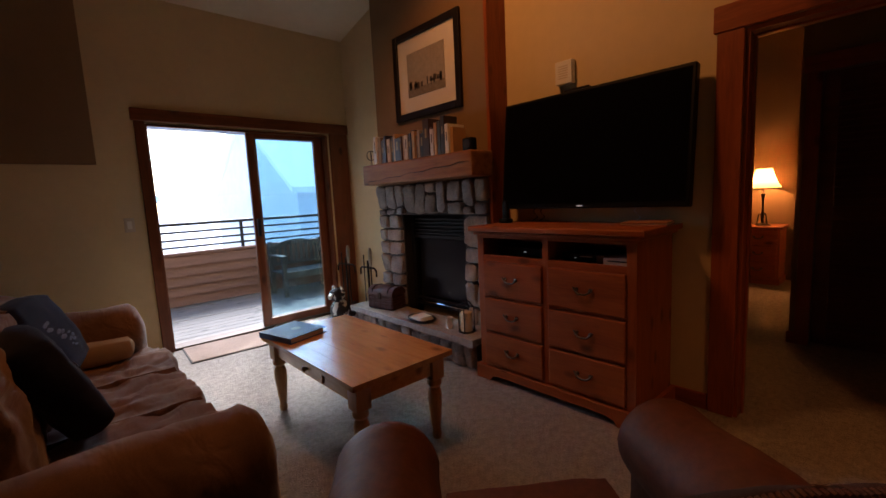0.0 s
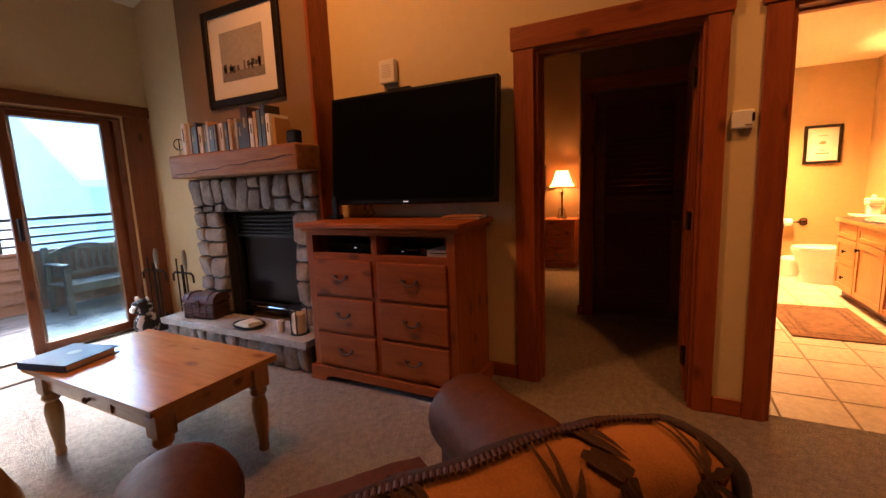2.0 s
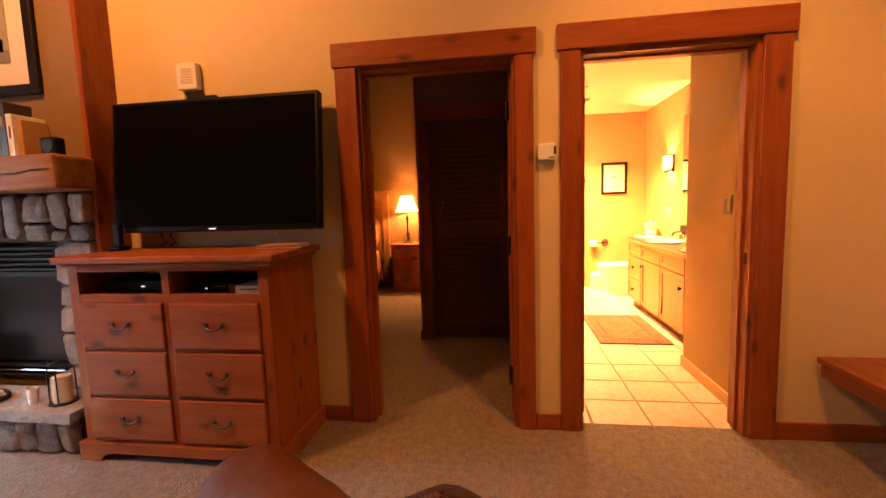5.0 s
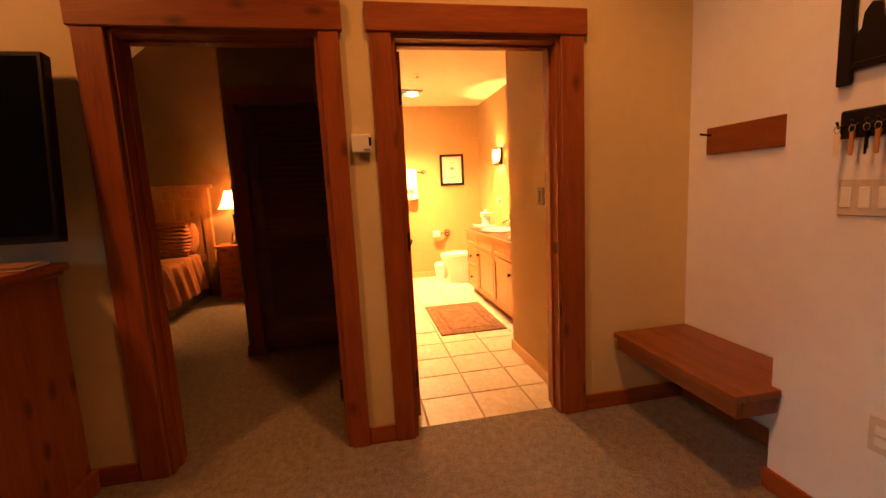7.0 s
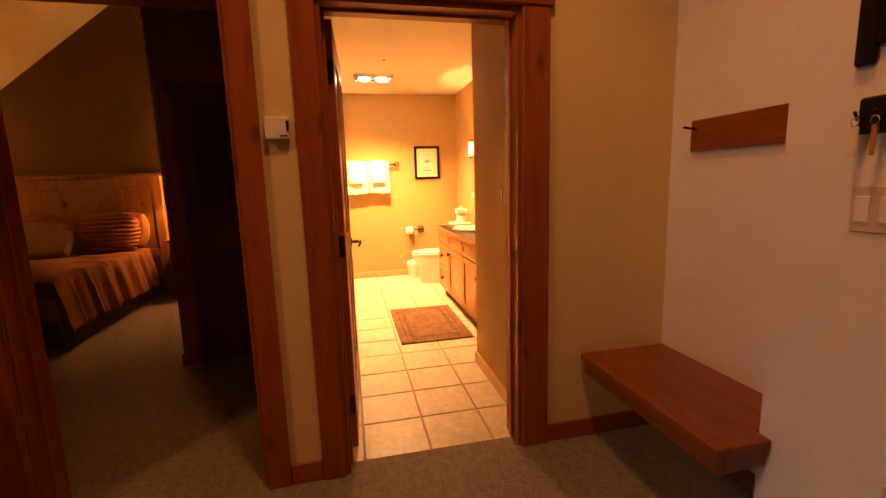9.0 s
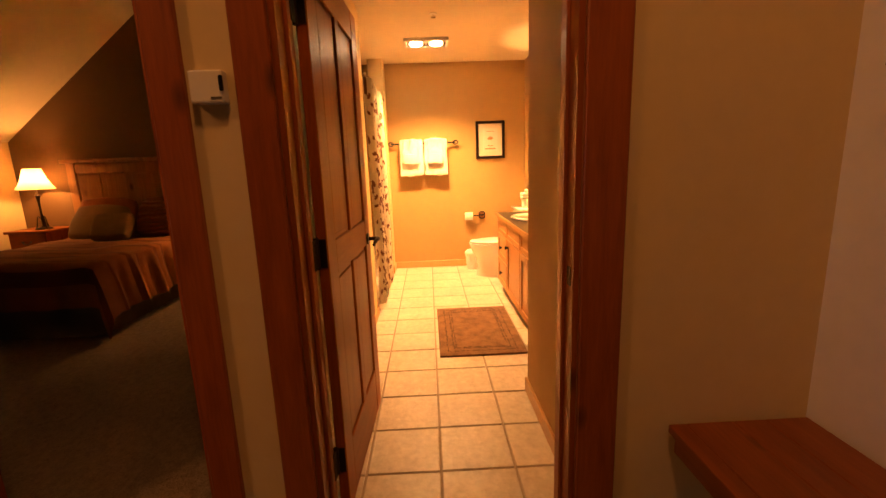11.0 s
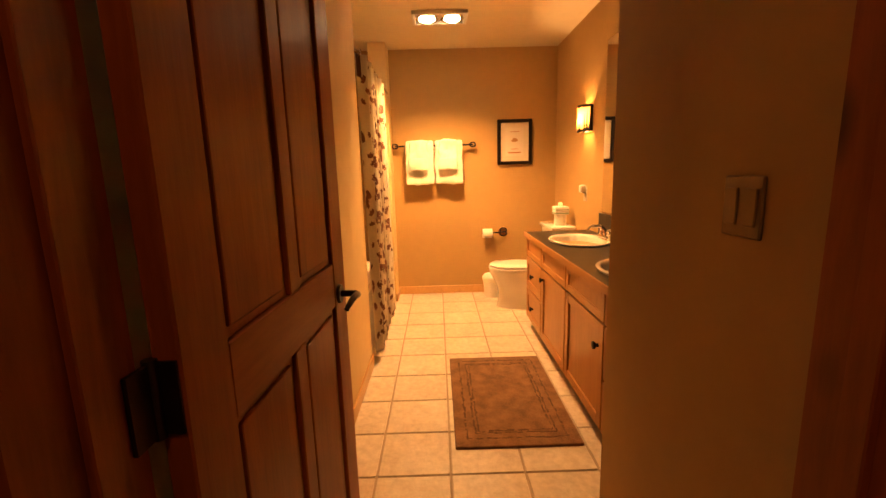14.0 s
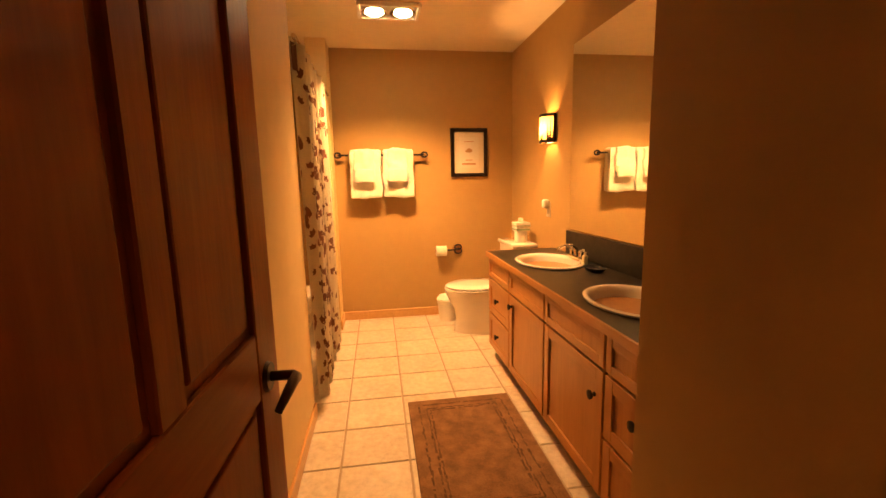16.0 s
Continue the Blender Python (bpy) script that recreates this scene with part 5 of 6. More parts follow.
def on_drape(u, v, lift):
    e = 0.004
    p = drape(u, v)
    n = (drape(u + e, v) - drape(u - e, v)).cross(drape(u, v + e) - drape(u, v - e)).normalized()
    if n.dot(p - Vector((-0.38, 0, 0.5))) < 0:
        n = -n
    return p + n * lift


def leaf_patch(b, u, v, ang, ln, wd):
    """One lobed leaf lying on the cloth."""
    pts = []
    n = 9
    for s in (1, -1):
        for k in range(n + 1):
            q = k / n if s > 0 else 1 - k / n
            w = wd * math.sin(math.pi * min(1, q * 0.96 + 0.02)) * (0.75 + 0.35 * abs(math.sin(q * 9.4)))
            pts.append((q * ln, s * w))
    vs = []
    for a, c in pts:
        du, dv = a * math.cos(ang) - c * math.sin(ang), a * math.sin(ang) + c * math.cos(ang)
        vs.append(b.verts.new(on_drape(u + du, max(0.3, v + dv), 0.0125)))
    m = len(vs)
    for k in range(m // 2 - 1):
        b.faces.new((vs[k], vs[k + 1], vs[m - 2 - k], vs[m - 1 - k]))


for u, v, kind in ((-0.80, 0.44, 0), (-0.58, 0.40, 1), (-0.28, 0.45, 0), (0.02, 0.40, 1), (0.30, 0.46, 0), (0.62, 0.42, 1), (-0.66, 0.58, 1), (-0.40, 0.66, 0), (-0.08, 0.58, 1), (0.22, 0.64, 0), (0.52, 0.58, 1), (0.75, 0.70, 0), (-0.75, 0.80, 1), (-0.30, 0.82, 0), (0.2, 0.80, 1), (0.6, 0.84, 0)):
    b = bmesh.new()
    if kind:
        for k in range(7):
            leaf_patch(b, u + 0.010 * k, v + 0.008 * k, -1.2 + 0.5 * k, 0.13, 0.018)
    else:
        leaf_patch(b, u, v, 0.9, 0.16, 0.055)
        for k in range(9):
            leaf_patch(b, u, v, 1.6 + k * 0.32, 0.14, 0.007)
    part("leaf_motif", b, LEAFCLOTH, tw, "dark brown leaf and cone motif")
b = bmesh.new()
for k in range(90):
    u = -0.9 + 1.8 * k / 89
    p, q = on_drape(u, 0.345, 0.012), on_drape(u + 0.014, 0.356, 0.012)
    rod(b, p, q, 0.004, seg=5)
part("rope_stitch", b, WICKER, tw, "twisted rope stitch along the border")

# ---- entry bench, hooks and pier ----
be = thing("wall_bench", "stained pine wall bench fixed in the niche", "bench", (2.25, -2.08, 0))
for x0, a, c in ((-0.385, -0.205, -0.062), (-0.385, -0.061, 0.046), (-0.44, 0.047, 0.205), (-0.44, 0.206, 0.262)):
    part("plank", box(x0, 0.370, a, c, 0.427, 0.457, bev=0.003), BENCHW, be)
part("apron", box(-0.425, 0.370, 0.215, 0.238, 0.352, 0.426, bev=0.003), BENCHW, be)
part("apron", box(-0.425, -0.402, 0.046, 0.214, 0.352, 0.426, bev=0.003), BENCHW, be)
part("cleat", box(-0.37, 0.370, -0.215, -0.19, 0.33, 0.426, bev=0.003), BENCHW, be)
hk = thing("coat_rack", "stained pine board with dark coat hooks", "coat rack", (2.20, -2.30, 1.49))
part("board", box(-0.30, 0.30, 0.0, 0.022, -0.068, 0.068, bev=0.004), BENCHW, hk)
part("peg", tube(bmesh.new(), [(0.27, 0.02, 0.03), (0.27, 0.05, 0.032), (0.27, 0.085, 0.036)], [0.006, 0.005, 0.006], 8), IRON, hk, "slim black iron peg")
kr = thing("key_rack", "dark wooden key rack hung with keys", "key rack", (1.545, -2.04, 1.45))
part("board", box(-0.12, 0.12, 0.0, 0.02, -0.045, 0.045, bev=0.006), FRAMEBLACK, kr)
for x in (-0.008, 0.022, 0.062, 0.105):
    part("hook", tube(bmesh.new(), [(x, 0.018, 0.0), (x, 0.04, -0.01), (x, 0.05, 0.01)], 0.004, 6), IRON, kr)
TAGS = ((0.105, 0.010, WAX, "pale yellow key tag on the rack"), (0.062, 0.006, TAPESTRY, "rust leather key tag on the rack"), (0.022, 0.004, BLACK, "black key fob on the rack"), (-0.008, 0.007, TAPESTRY, "rust leather key tag on the rack"))
for kx, w, m, lab in TAGS:
    ky = thing("key_tag", lab, "key tag", (1.545 + kx, -2.04, 1.442), group="keys on the rack")
    part("ring", tube(bmesh.new(), [(0.009 * math.cos(k * math.pi / 6), 0.046, -0.008 + 0.011 * math.sin(k * math.pi / 6)) for k in range(13)], 0.0014, 5), CHROME, ky)
    part("tag", box(-w, w, 0.043, 0.048, -0.092, -0.018, bev=0.002), m, ky)
    part("key", prism(bmesh.new(), [(-0.008, -0.020), (0.008, -0.020), (0.007, -0.040), (0.003, -0.044), (0.003, -0.075), (-0.003, -0.075), (-0.003, -0.044), (-0.007, -0.040)], "y", 0.038, 0.040), CHROME, ky)
sw = thing("switch_plate", "four-gang almond light switch plate", "light switch", (1.555, -2.04, 1.215))
part("plate", box(-0.11, 0.11, 0, 0.007, -0.06, 0.06, bev=0.003), ALMOND, sw)
for k in range(4):
    x = -0.082 + k * 0.0546
    part("rocker", box(x - 0.017, x + 0.017, 0.007, 0.011, -0.034, 0.034, bev=0.002), PLASTIC if k else ALMOND, sw)
ou = thing("wall_outlet", "almond duplex outlet plate", "outlet", (1.483, -2.04, 0.45))
part("plate", box(-0.037, 0.037, 0, 0.006, -0.06, 0.06, bev=0.003), ALMOND, ou)
for z in (-0.02, 0.02):
    part("socket", box(-0.017, 0.017, 0.006, 0.009, z - 0.015, z + 0.015, bev=0.004), PLASTIC, ou)
pf = thing("wildlife_plaque", "dark openwork metal plaque of animals and trees", "wall plaque", (1.50, -2.04, 1.78))
for x in (-0.165, 0.165):
    part("side_bar", box(x - 0.022, x + 0.022, 0.002, 0.022, -0.205, 0.205, bev=0.005), FRAMEBLACK, pf)
for z in (-0.15, 0.15):
    part("cross_bar", box(-0.143, 0.143, 0.004, 0.020, z - 0.012, z + 0.012, bev=0.005), FRAMEBLACK, pf)
b = prism(bmesh.new(), [(0.143, -0.14), (0.143, -0.055), (0.125, -0.04), (0.120, 0.005), (0.10, 0.03), (0.075, 0.022), (0.068, -0.025), (0.03, -0.02), (-0.01, 0.015), (-0.07, 0.02), (-0.11, -0.005), (-0.143, -0.02), (-0.143, -0.14)], "y", 0.006, 0.014)
part("silhouette", b, FRAMEBLACK, pf, "black cut-out silhouette")
for tx, tz in ((-0.075, 0.14), (-0.12, 0.08)):
    b = bmesh.new()
    for k in range(5):
        z = -0.05 + (tz + 0.05) * k / 5
        w = 0.034 * (1 - k / 5.5)
        prism(b, [(tx - w, z), (tx + w, z), (tx, z + (tz + 0.05) / 3.5)], "y", 0.006, 0.012)
    part("tree_cutout", b, FRAMEBLACK, pf)
lt = thing("light_switch", "almond light switch beside the sliding door", "light switch", (0.47, YB, 1.18))
part("plate", box(-0.037, 0.037, -0.006, 0, -0.06, 0.06, bev=0.003), ALMOND, lt)
part("rocker", box(-0.017, 0.017, -0.010, -0.006, -0.033, 0.033, bev=0.002), PLASTIC, lt)

# ---- bathroom ----
VX0, VX1, VY, VZ = 3.68, 5.80, -1.77, 0.775
va = thing("vanity_cabinet", "maple double vanity cabinet with black knobs", "cabinet", (4.74, -2.03, 0))
o = Vector((4.74, -2.03, 0))
fy = VY - o.y
part("carcass", box(VX0 - o.x, VX1 - o.x, -0.265, fy - 0.021, 0.09, VZ), MAPLE_Z, va)
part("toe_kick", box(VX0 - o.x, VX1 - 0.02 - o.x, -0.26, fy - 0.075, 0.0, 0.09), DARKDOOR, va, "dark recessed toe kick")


def shaker(name, x0, x1, z0, z1, knob=None):
    """A front with a raised frame round a sunk panel."""
    f = part(name, box(x0 + 0.03, x1 - 0.03, fy - 0.02, fy - 0.010, z0 + 0.03, z1 - 0.03), MAPLE_Z, va)
    w = 0.052 if z1 - z0 > 0.2 else 0.038
    for a, c in ((x0, x0 + w), (x1 - w, x1)):
        part("stile", box(a, c, fy - 0.02, fy, z0, z1, bev=0.002), MAPLE_Z, f)
    for a, c in ((z0, z0 + w), (z1 - w, z1)):
        part("rail", box(x0 + w, x1 - w, fy - 0.02, fy - 0.0005, a, c, bev=0.002), MAPLE_X, f)
    if knob:
        b = lathe(bmesh.new(), [(0.010, 0), (0.007, 0.010), (0.018, 0.018), (0.019, 0.026), (0.0, 0.031)], seg=16)
        k = part("knob", b, IRON, f, "round black knob", 50)
        k.matrix_basis = pose(knob[0], fy - 0.001, knob[1], -90, 0, 0)


cols = [(3.70, 4.11), (4.125, 4.695), (4.71, 5.28), (5.295, 5.785)]
for k, (a, c) in enumerate(cols):
    a, c = a - o.x, c - o.x
    shaker("false_drawer" if k in (1, 2) else "drawer", a, c, 0.625, VZ - 0.008)
    if k in (1, 2):
        shaker("cabinet_door", a, c, 0.10, 0.612, (a + 0.055, 0.50) if k == 1 else (c - 0.05, 0.545))
    else:
        mid = (a + c) / 2
        shaker("drawer", a, c, 0.365, 0.612, (mid, 0.53 if k == 0 else 0.49))
        shaker("drawer", a, c, 0.10, 0.352, (mid, 0.23))
ct = thing("countertop", "dark speckled laminate vanity top with maple edge", "countertop", (4.74, -2.03, VZ))
SINKS = ((5.28, -2.03), (4.33, -2.03))


def oval(cx, cy, rx, ry, z, n=36):
    return [(cx + rx * math.cos(2 * math.pi * k / n), cy + ry * math.sin(2 * math.pi * k / n), z) for k in range(n)]


b = bmesh.new()
part("slab", bx(bx(bx(bx(bx(b, -1.06, -0.70, -0.268, 0.264, 0.001, 0.035), -0.70, -0.12, -0.268, -0.215, 0.001, 0.035), -0.12, 0.25, -0.268, 0.264, 0.001, 0.035), 0.25, 0.83, -0.268, -0.215, 0.001, 0.035), 0.83, 1.08, -0.268, 0.264, 0.001, 0.035), COUNTER, ct)
for a, c in ((-0.70, -0.12), (0.25, 0.83)):
    part("slab", box(a, c, 0.215, 0.264, 0.001, 0.035), COUNTER, ct)
    cx = (a + c) / 2
    b = bmesh.new()
    inner = [b.verts.new(p) for p in oval(cx, 0.0, 0.255, 0.195, 0.035, 32)]
    outer = []
    for k in range(32):
        an = 2 * math.pi * k / 32
        q, s = math.cos(an), math.sin(an)
        sc = min(0.29 / max(abs(q), 1e-6), 0.215 / max(abs(s), 1e-6))
        ox_, oy_ = q * sc, s * sc
        if abs(abs(ox_) - 0.29) < 0.04 and abs(abs(oy_) - 0.215) < 0.04:
            ox_, oy_ = math.copysign(0.29, ox_), math.copysign(0.215, oy_)
        outer.append(b.verts.new((cx + ox_, oy_, 0.035)))
    for k in range(32):
        b.faces.new((inner[k], outer[k], outer[(k + 1) % 32], inner[(k + 1) % 32]))
    part("slab", b, COUNTER, ct)
part("edge", box(-1.06, 1.085, 0.264, 0.276, -0.002, 0.036, bev=0.002), MAPLE_X, ct, "maple front edge")
part("edge", box(1.08, 1.09, -0.268, 0.264, -0.002, 0.036, bev=0.002), MAPLE_X, ct)
part("backsplash", box(-1.06, 0.84, -0.268, -0.25, 0.036, 0.20, bev=0.003), COUNTER, ct, "dark laminate backsplash")
for sx, sy in SINKS:
    si = thing("sink", "white oval drop-in basin", "sink", (sx, sy, VZ + 0.036), group="basins in the vanity")
    b = bmesh.new()
    prof = [(1.10, 0.002), (1.11, 0.010), (1.06, 0.016), (0.98, 0.012), (0.93, -0.01), (0.82, -0.09), (0.55, -0.135), (0.12, -0.145)]
    rows = [[b.verts.new((0.245 * r * math.cos(2 * math.pi * k / 40), 0.185 * r * math.sin(2 * math.pi * k / 40), z)) for k in range(40)] for r, z in prof]
    for u, v in zip(rows, rows[1:]):
        for k in range(40):
            b.faces.new((u[k], u[(k + 1) % 40], v[(k + 1) % 40], v[k]))
    b.faces.new(rows[-1])
    bmesh.ops.recalc_face_normals(b, faces=b.faces)
    part("basin", b, CERAMIC, si, "", 60)
    part("drain", rod(bmesh.new(), (0, 0, -0.146), (0, 0, -0.138), 0.024, seg=16), CHROME, si)
    fa = thing("faucet", "chrome two-handle basin faucet", "faucet", (sx, sy - 0.185, VZ + 0.050), group="faucets on the vanity")
    part("base", cushion(bmesh.new(), (0, 0, 0.008), (0.17, 0.05, 0.03), 0.4, 6), CHROME, fa, "", 60)
    part("spout", tube(bmesh.new(), [(0, 0, 0.01), (0, 0.005, 0.06), (0, 0.03, 0.085), (0, 0.08, 0.088), (0, 0.115, 0.072), (0, 0.122, 0.055)], [0.016, 0.014, 0.013, 0.012, 0.011, 0.011], 10), CHROME, fa, "", 60)
    for s in (-1, 1):
        part("valve", lathe(bmesh.new(), [(0.016, 0), (0.014, 0.03), (0.018, 0.04), (0.012, 0.05), (0, 0.052)], (s * 0.06, 0, 0.01), 14), CHROME, fa, "", 50)
        part("handle", tube(bmesh.new(), [(s * 0.06, 0, 0.058), (s * 0.085, 0.004, 0.066), (s * 0.115, 0.008, 0.070)], [0.007, 0.007, 0.009], 8), CERAMIC, fa, "white-tipped lever", 60)
so2 = thing("soap_bottle", "small soap bottle on the far basin", "soap bottle", (5.13, -2.20, VZ + 0.040))
part("bottle", lathe(bmesh.new(), [(0.017, 0), (0.018, 0.05), (0.008, 0.06), (0.008, 0.075), (0, 0.076)], seg=14), WAX, so2, "", 40)
so3 = thing("soap_dish", "black soap dish on the vanity top", "soap dish", (4.95, -2.17, VZ + 0.036))
part("dish", lathe(bmesh.new(), [(0.04, 0), (0.055, 0.022), (0.05, 0.022), (0.035, 0.006), (0, 0.006)], seg=20, sx=1.4), BLACK, so3, "", 40)

mi = thing("mirror", "wide frameless vanity mirror", "mirror", (4.62, -2.30, 1.59))
part("glass", box(-0.95, 0.935, 0.002, 0.007, -0.605, 0.62), MIRROR, mi)
scn = thing("wall_sconce", "amber half-round sconce with black tree cut-outs", "wall lamp", (5.90, -2.30, 1.71))
part("back_plate", box(-0.088, 0.075, 0.0, 0.010, -0.105, 0.105, bev=0.003), PLASTIC, scn)
b = bmesh.new()
arc = [(0.085 * math.cos(math.pi * k / 16), 0.012 + 0.085 * math.sin(math.pi * k / 16)) for k in range(17)]
lo_ = [b.verts.new((x, y, -0.098)) for x, y in arc]
hi_ = [b.verts.new((x, y, 0.098)) for x, y in arc]
for k in range(16):
    b.faces.new((lo_[k], lo_[k + 1], hi_[k + 1], hi_[k]))
sh = part("shade", b, MICA, scn, "glowing amber mica shade", 60)
for z in (-0.104, 0.084):
    b = bmesh.new()
    outer = [(x * 1.03, (y - 0.012) * 1.03 + 0.012) for x, y in arc]
    inner = [(x * 0.99, (y - 0.012) * 0.99 + 0.012) for x, y in arc][::-1]
    n = len(arc)
    va_, vb_ = [b.verts.new((x, y, z)) for x, y in outer], [b.verts.new((x, y, z + 0.022)) for x, y in outer]
    for k in range(n - 1):
        b.faces.new((va_[k], va_[k + 1], vb_[k + 1], vb_[k]))
    bmesh.ops.solidify(b, geom=list(b.faces), thickness=0.003)
    part("band", b, IRON, scn, "black iron band")
for s in (0, 16):
    x, y = arc[s]
    part("band", box(x - 0.008, x + 0.008, 0.006, 0.03, -0.10, 0.10), IRON, scn)
for ang, ht in ((0.57, 0.05), (0.63, 0.045), (0.79, 0.11), (0.86, 0.14), (0.93, 0.09)):
    b = bmesh.new()
    cx, cy = 0.088 * math.cos(math.pi * ang), 0.012 + 0.088 * math.sin(math.pi * ang)
    for k in range(6):
        z = -0.085 + ht * k / 6
        w = 0.013 * (1 - k / 6.5)
        tx, ty = -math.sin(math.pi * ang) * w, math.cos(math.pi * ang) * w
        vs = [b.verts.new((cx - tx, cy - ty, z)), b.verts.new((cx + tx, cy + ty, z)), b.verts.new((cx, cy, z + ht / 3.5))]
        b.faces.new(vs)
    bmesh.ops.solidify(b, geom=list(b.faces), thickness=0.002)
    part("tree_cutout", b, IRON, scn, "black pine tree cut-out")
nl = thing("night_light", "white plug-in night light on an outlet", "night light", (5.94, -2.30, 1.10))
part("plate", box(-0.037, 0.037, 0, 0.006, -0.06, 0.06, bev=0.003), ALMOND, nl)
part("shade", cushion(bmesh.new(), (0, 0.03, 0.045), (0.055, 0.05, 0.07), 0.5, 6), PLASTIC, nl, "", 60)

cl = thing("ceiling_heat_lamp", "recessed ceiling fixture with two lit bulbs", "ceiling light", (5.97, -1.10, CH))
b = bmesh.new()
for a in ((-0.13, 0.13, -0.22, -0.195), (-0.13, 0.13, 0.195, 0.22), (-0.13, -0.105, -0.195, 0.195), (0.105, 0.13, -0.195, 0.195)):
    bx(b, *a, -0.03, -0.001, bev=0.004)
part("frame", b, PLASTIC, cl, "white fixture frame")
for s in (-0.1, 0.1):
    b = bmesh.new()
    rings = [[b.verts.new((r * math.cos(k * math.pi / 12), s + r * math.sin(k * math.pi / 12), z)) for k in range(24)] for r, z in ((0.092, -0.028), (0.085, -0.012), (0.055, -0.002))]
    for u, v in zip(rings, rings[1:]):
        for k in range(24):
            b.faces.new((u[k], u[(k + 1) % 24], v[(k + 1) % 24], v[k]))
    part("reflector", b, CHROME, cl, "", 60)
    part("bulb", lathe(bmesh.new(), [(0.02, -0.004), (0.062, -0.016), (0.066, -0.03), (0.04, -0.044), (0, -0.048)], (0, s, 0), 20), BULB, cl, "lit frosted reflector bulb", 60)
spk2 = thing("sprinkler_head", "small ceiling sprinkler head", "sprinkler", (5.18, -1.16, CH))
part("plate", lathe(bmesh.new(), [(0.035, -0.004), (0.03, -0.010), (0, -0.012)], seg=18), PLASTIC, spk2, "", 40)
part("head", lathe(bmesh.new(), [(0.010, -0.012), (0.010, -0.03), (0.020, -0.034), (0, -0.036)], seg=12), CHROME, spk2, "", 40)

# toilet
to = thing("toilet", "white ceramic toilet with closed lid", "toilet", (6.36, -2.29, 0))
part("tank", cushion(bmesh.new(), (0, 0.11, 0.555), (0.43, 0.20, 0.42), 0.10, 10), CERAMIC, to, "", 50)
part("tank_lid", box(-0.225, 0.225, 0.0, 0.225, 0.765, 0.798, bev=0.010, seg=2), CERAMIC, to, "", 40)
part("flush_lever", tube(bmesh.new(), [(-0.14, 0.21, 0.68), (-0.14, 0.235, 0.68), (-0.08, 0.24, 0.675)], 0.006, 6), CHROME, to)
b = bmesh.new()
rows = []
for z, rx, ry, cy in ((0.0, 0.135, 0.275, 0.42), (0.03, 0.130, 0.27, 0.42), (0.12, 0.118, 0.245, 0.43), (0.22, 0.135, 0.245, 0.45), (0.31, 0.175, 0.262, 0.48), (0.375, 0.190, 0.275, 0.495), (0.388, 0.185, 0.27, 0.495)):
    rows.append([b.verts.new((rx * math.cos(2 * math.pi * k / 28), cy + ry * math.sin(2 * math.pi * k / 28), z)) for k in range(28)])
for u, v in zip(rows, rows[1:]):
    for k in range(28):
        b.faces.new((u[k], u[(k + 1) % 28], v[(k + 1) % 28], v[k]))
b.faces.new(rows[0][::-1])
b.faces.new(rows[-1])
part("bowl", b, CERAMIC, to, "", 60)
part("neck", box(-0.12, 0.12, 0.05, 0.30, 0.16, 0.36, bev=0.04, seg=3), CERAMIC, to, "", 50)
part("seat", lathe(bmesh.new(), [(0.190, 0), (0.199, 0.006), (0.196, 0.014), (0.17, 0.017), (0, 0.017)], (0, 0.50, 0.389), 28, 1.0, 1.38), CERAMIC, to, "", 40)
part("lid", lathe(bmesh.new(), [(0.19, 0), (0.196, 0.010), (0.18, 0.022), (0.10, 0.026), (0, 0.027)], (0, 0.495, 0.412), 28, 1.0, 1.38), CERAMIC, to, "closed white lid", 40)
tr = thing("tissue_roll_stack", "spare tissue box and roll on the tank", "tissue box", (6.26, -2.18, 0.799))
part("roll", lathe(bmesh.new(), [(0.055, 0), (0.055, 0.10), (0.02, 0.101), (0, 0.101)], seg=20), TOWEL, tr, "white paper roll", 40)
part("box", box(-0.065, 0.065, -0.06, 0.06, 0.102, 0.135, bev=0.004), PLASTIC, tr)
part("box_band", box(-0.066, 0.066, -0.061, 0.061, 0.110, 0.122), simple("green_band", (0.25, 0.36, 0.22), 0.6), tr)
part("box", box(-0.068, 0.068, -0.062, 0.062, 0.137, 0.175, bev=0.004), PLASTIC, tr)
part("box_band", box(-0.069, 0.069, -0.063, 0.063, 0.145, 0.152), simple("sage_band", (0.30, 0.38, 0.25), 0.6), tr)
part("tissue", cushion(bmesh.new(), (0, 0, 0.19), (0.05, 0.04, 0.05), 0.6, 6, 0.006), TOWEL, tr, "", 60)
bn = thing("waste_bin", "small white waste bin beside the toilet", "bin", (6.72, -1.60, 0))
part("body", lathe(bmesh.new(), [(0.085, 0), (0.10, 0.20), (0.0, 0.19)], seg=22), PLASTIC, bn, "", 40)
part("lid", lathe(bmesh.new(), [(0.104, 0.206), (0.106, 0.214), (0.085, 0.240), (0.03, 0.252), (0, 0.253)], seg=22), PLASTIC, bn, "domed white lid", 40)
part("liner", lathe(bmesh.new(), [(0.103, 0.165), (0.108, 0.205), (0.100, 0.208), (0.09, 0.19)], seg=22), TOWEL, bn, "white bag folded over the rim", 40)
tp = thing("paper_holder", "scrolled black iron paper holder with a roll", "paper holder", (6.89, -1.68, 0.655))
part("roll", rod(bmesh.new(), (-0.055, 0.165, 0.005), (-0.055, 0.065, 0.005), 0.050, seg=22), TOWEL, tp, "white toilet paper roll", 40)
part("arm", tube(bmesh.new(), [(-0.055, 0.17, 0.01), (-0.055, 0.0, 0.01), (-0.04, -0.03, 0.012), (-0.01, -0.06, 0.012)], 0.008, 8), IRON, tp)
b = bmesh.new()
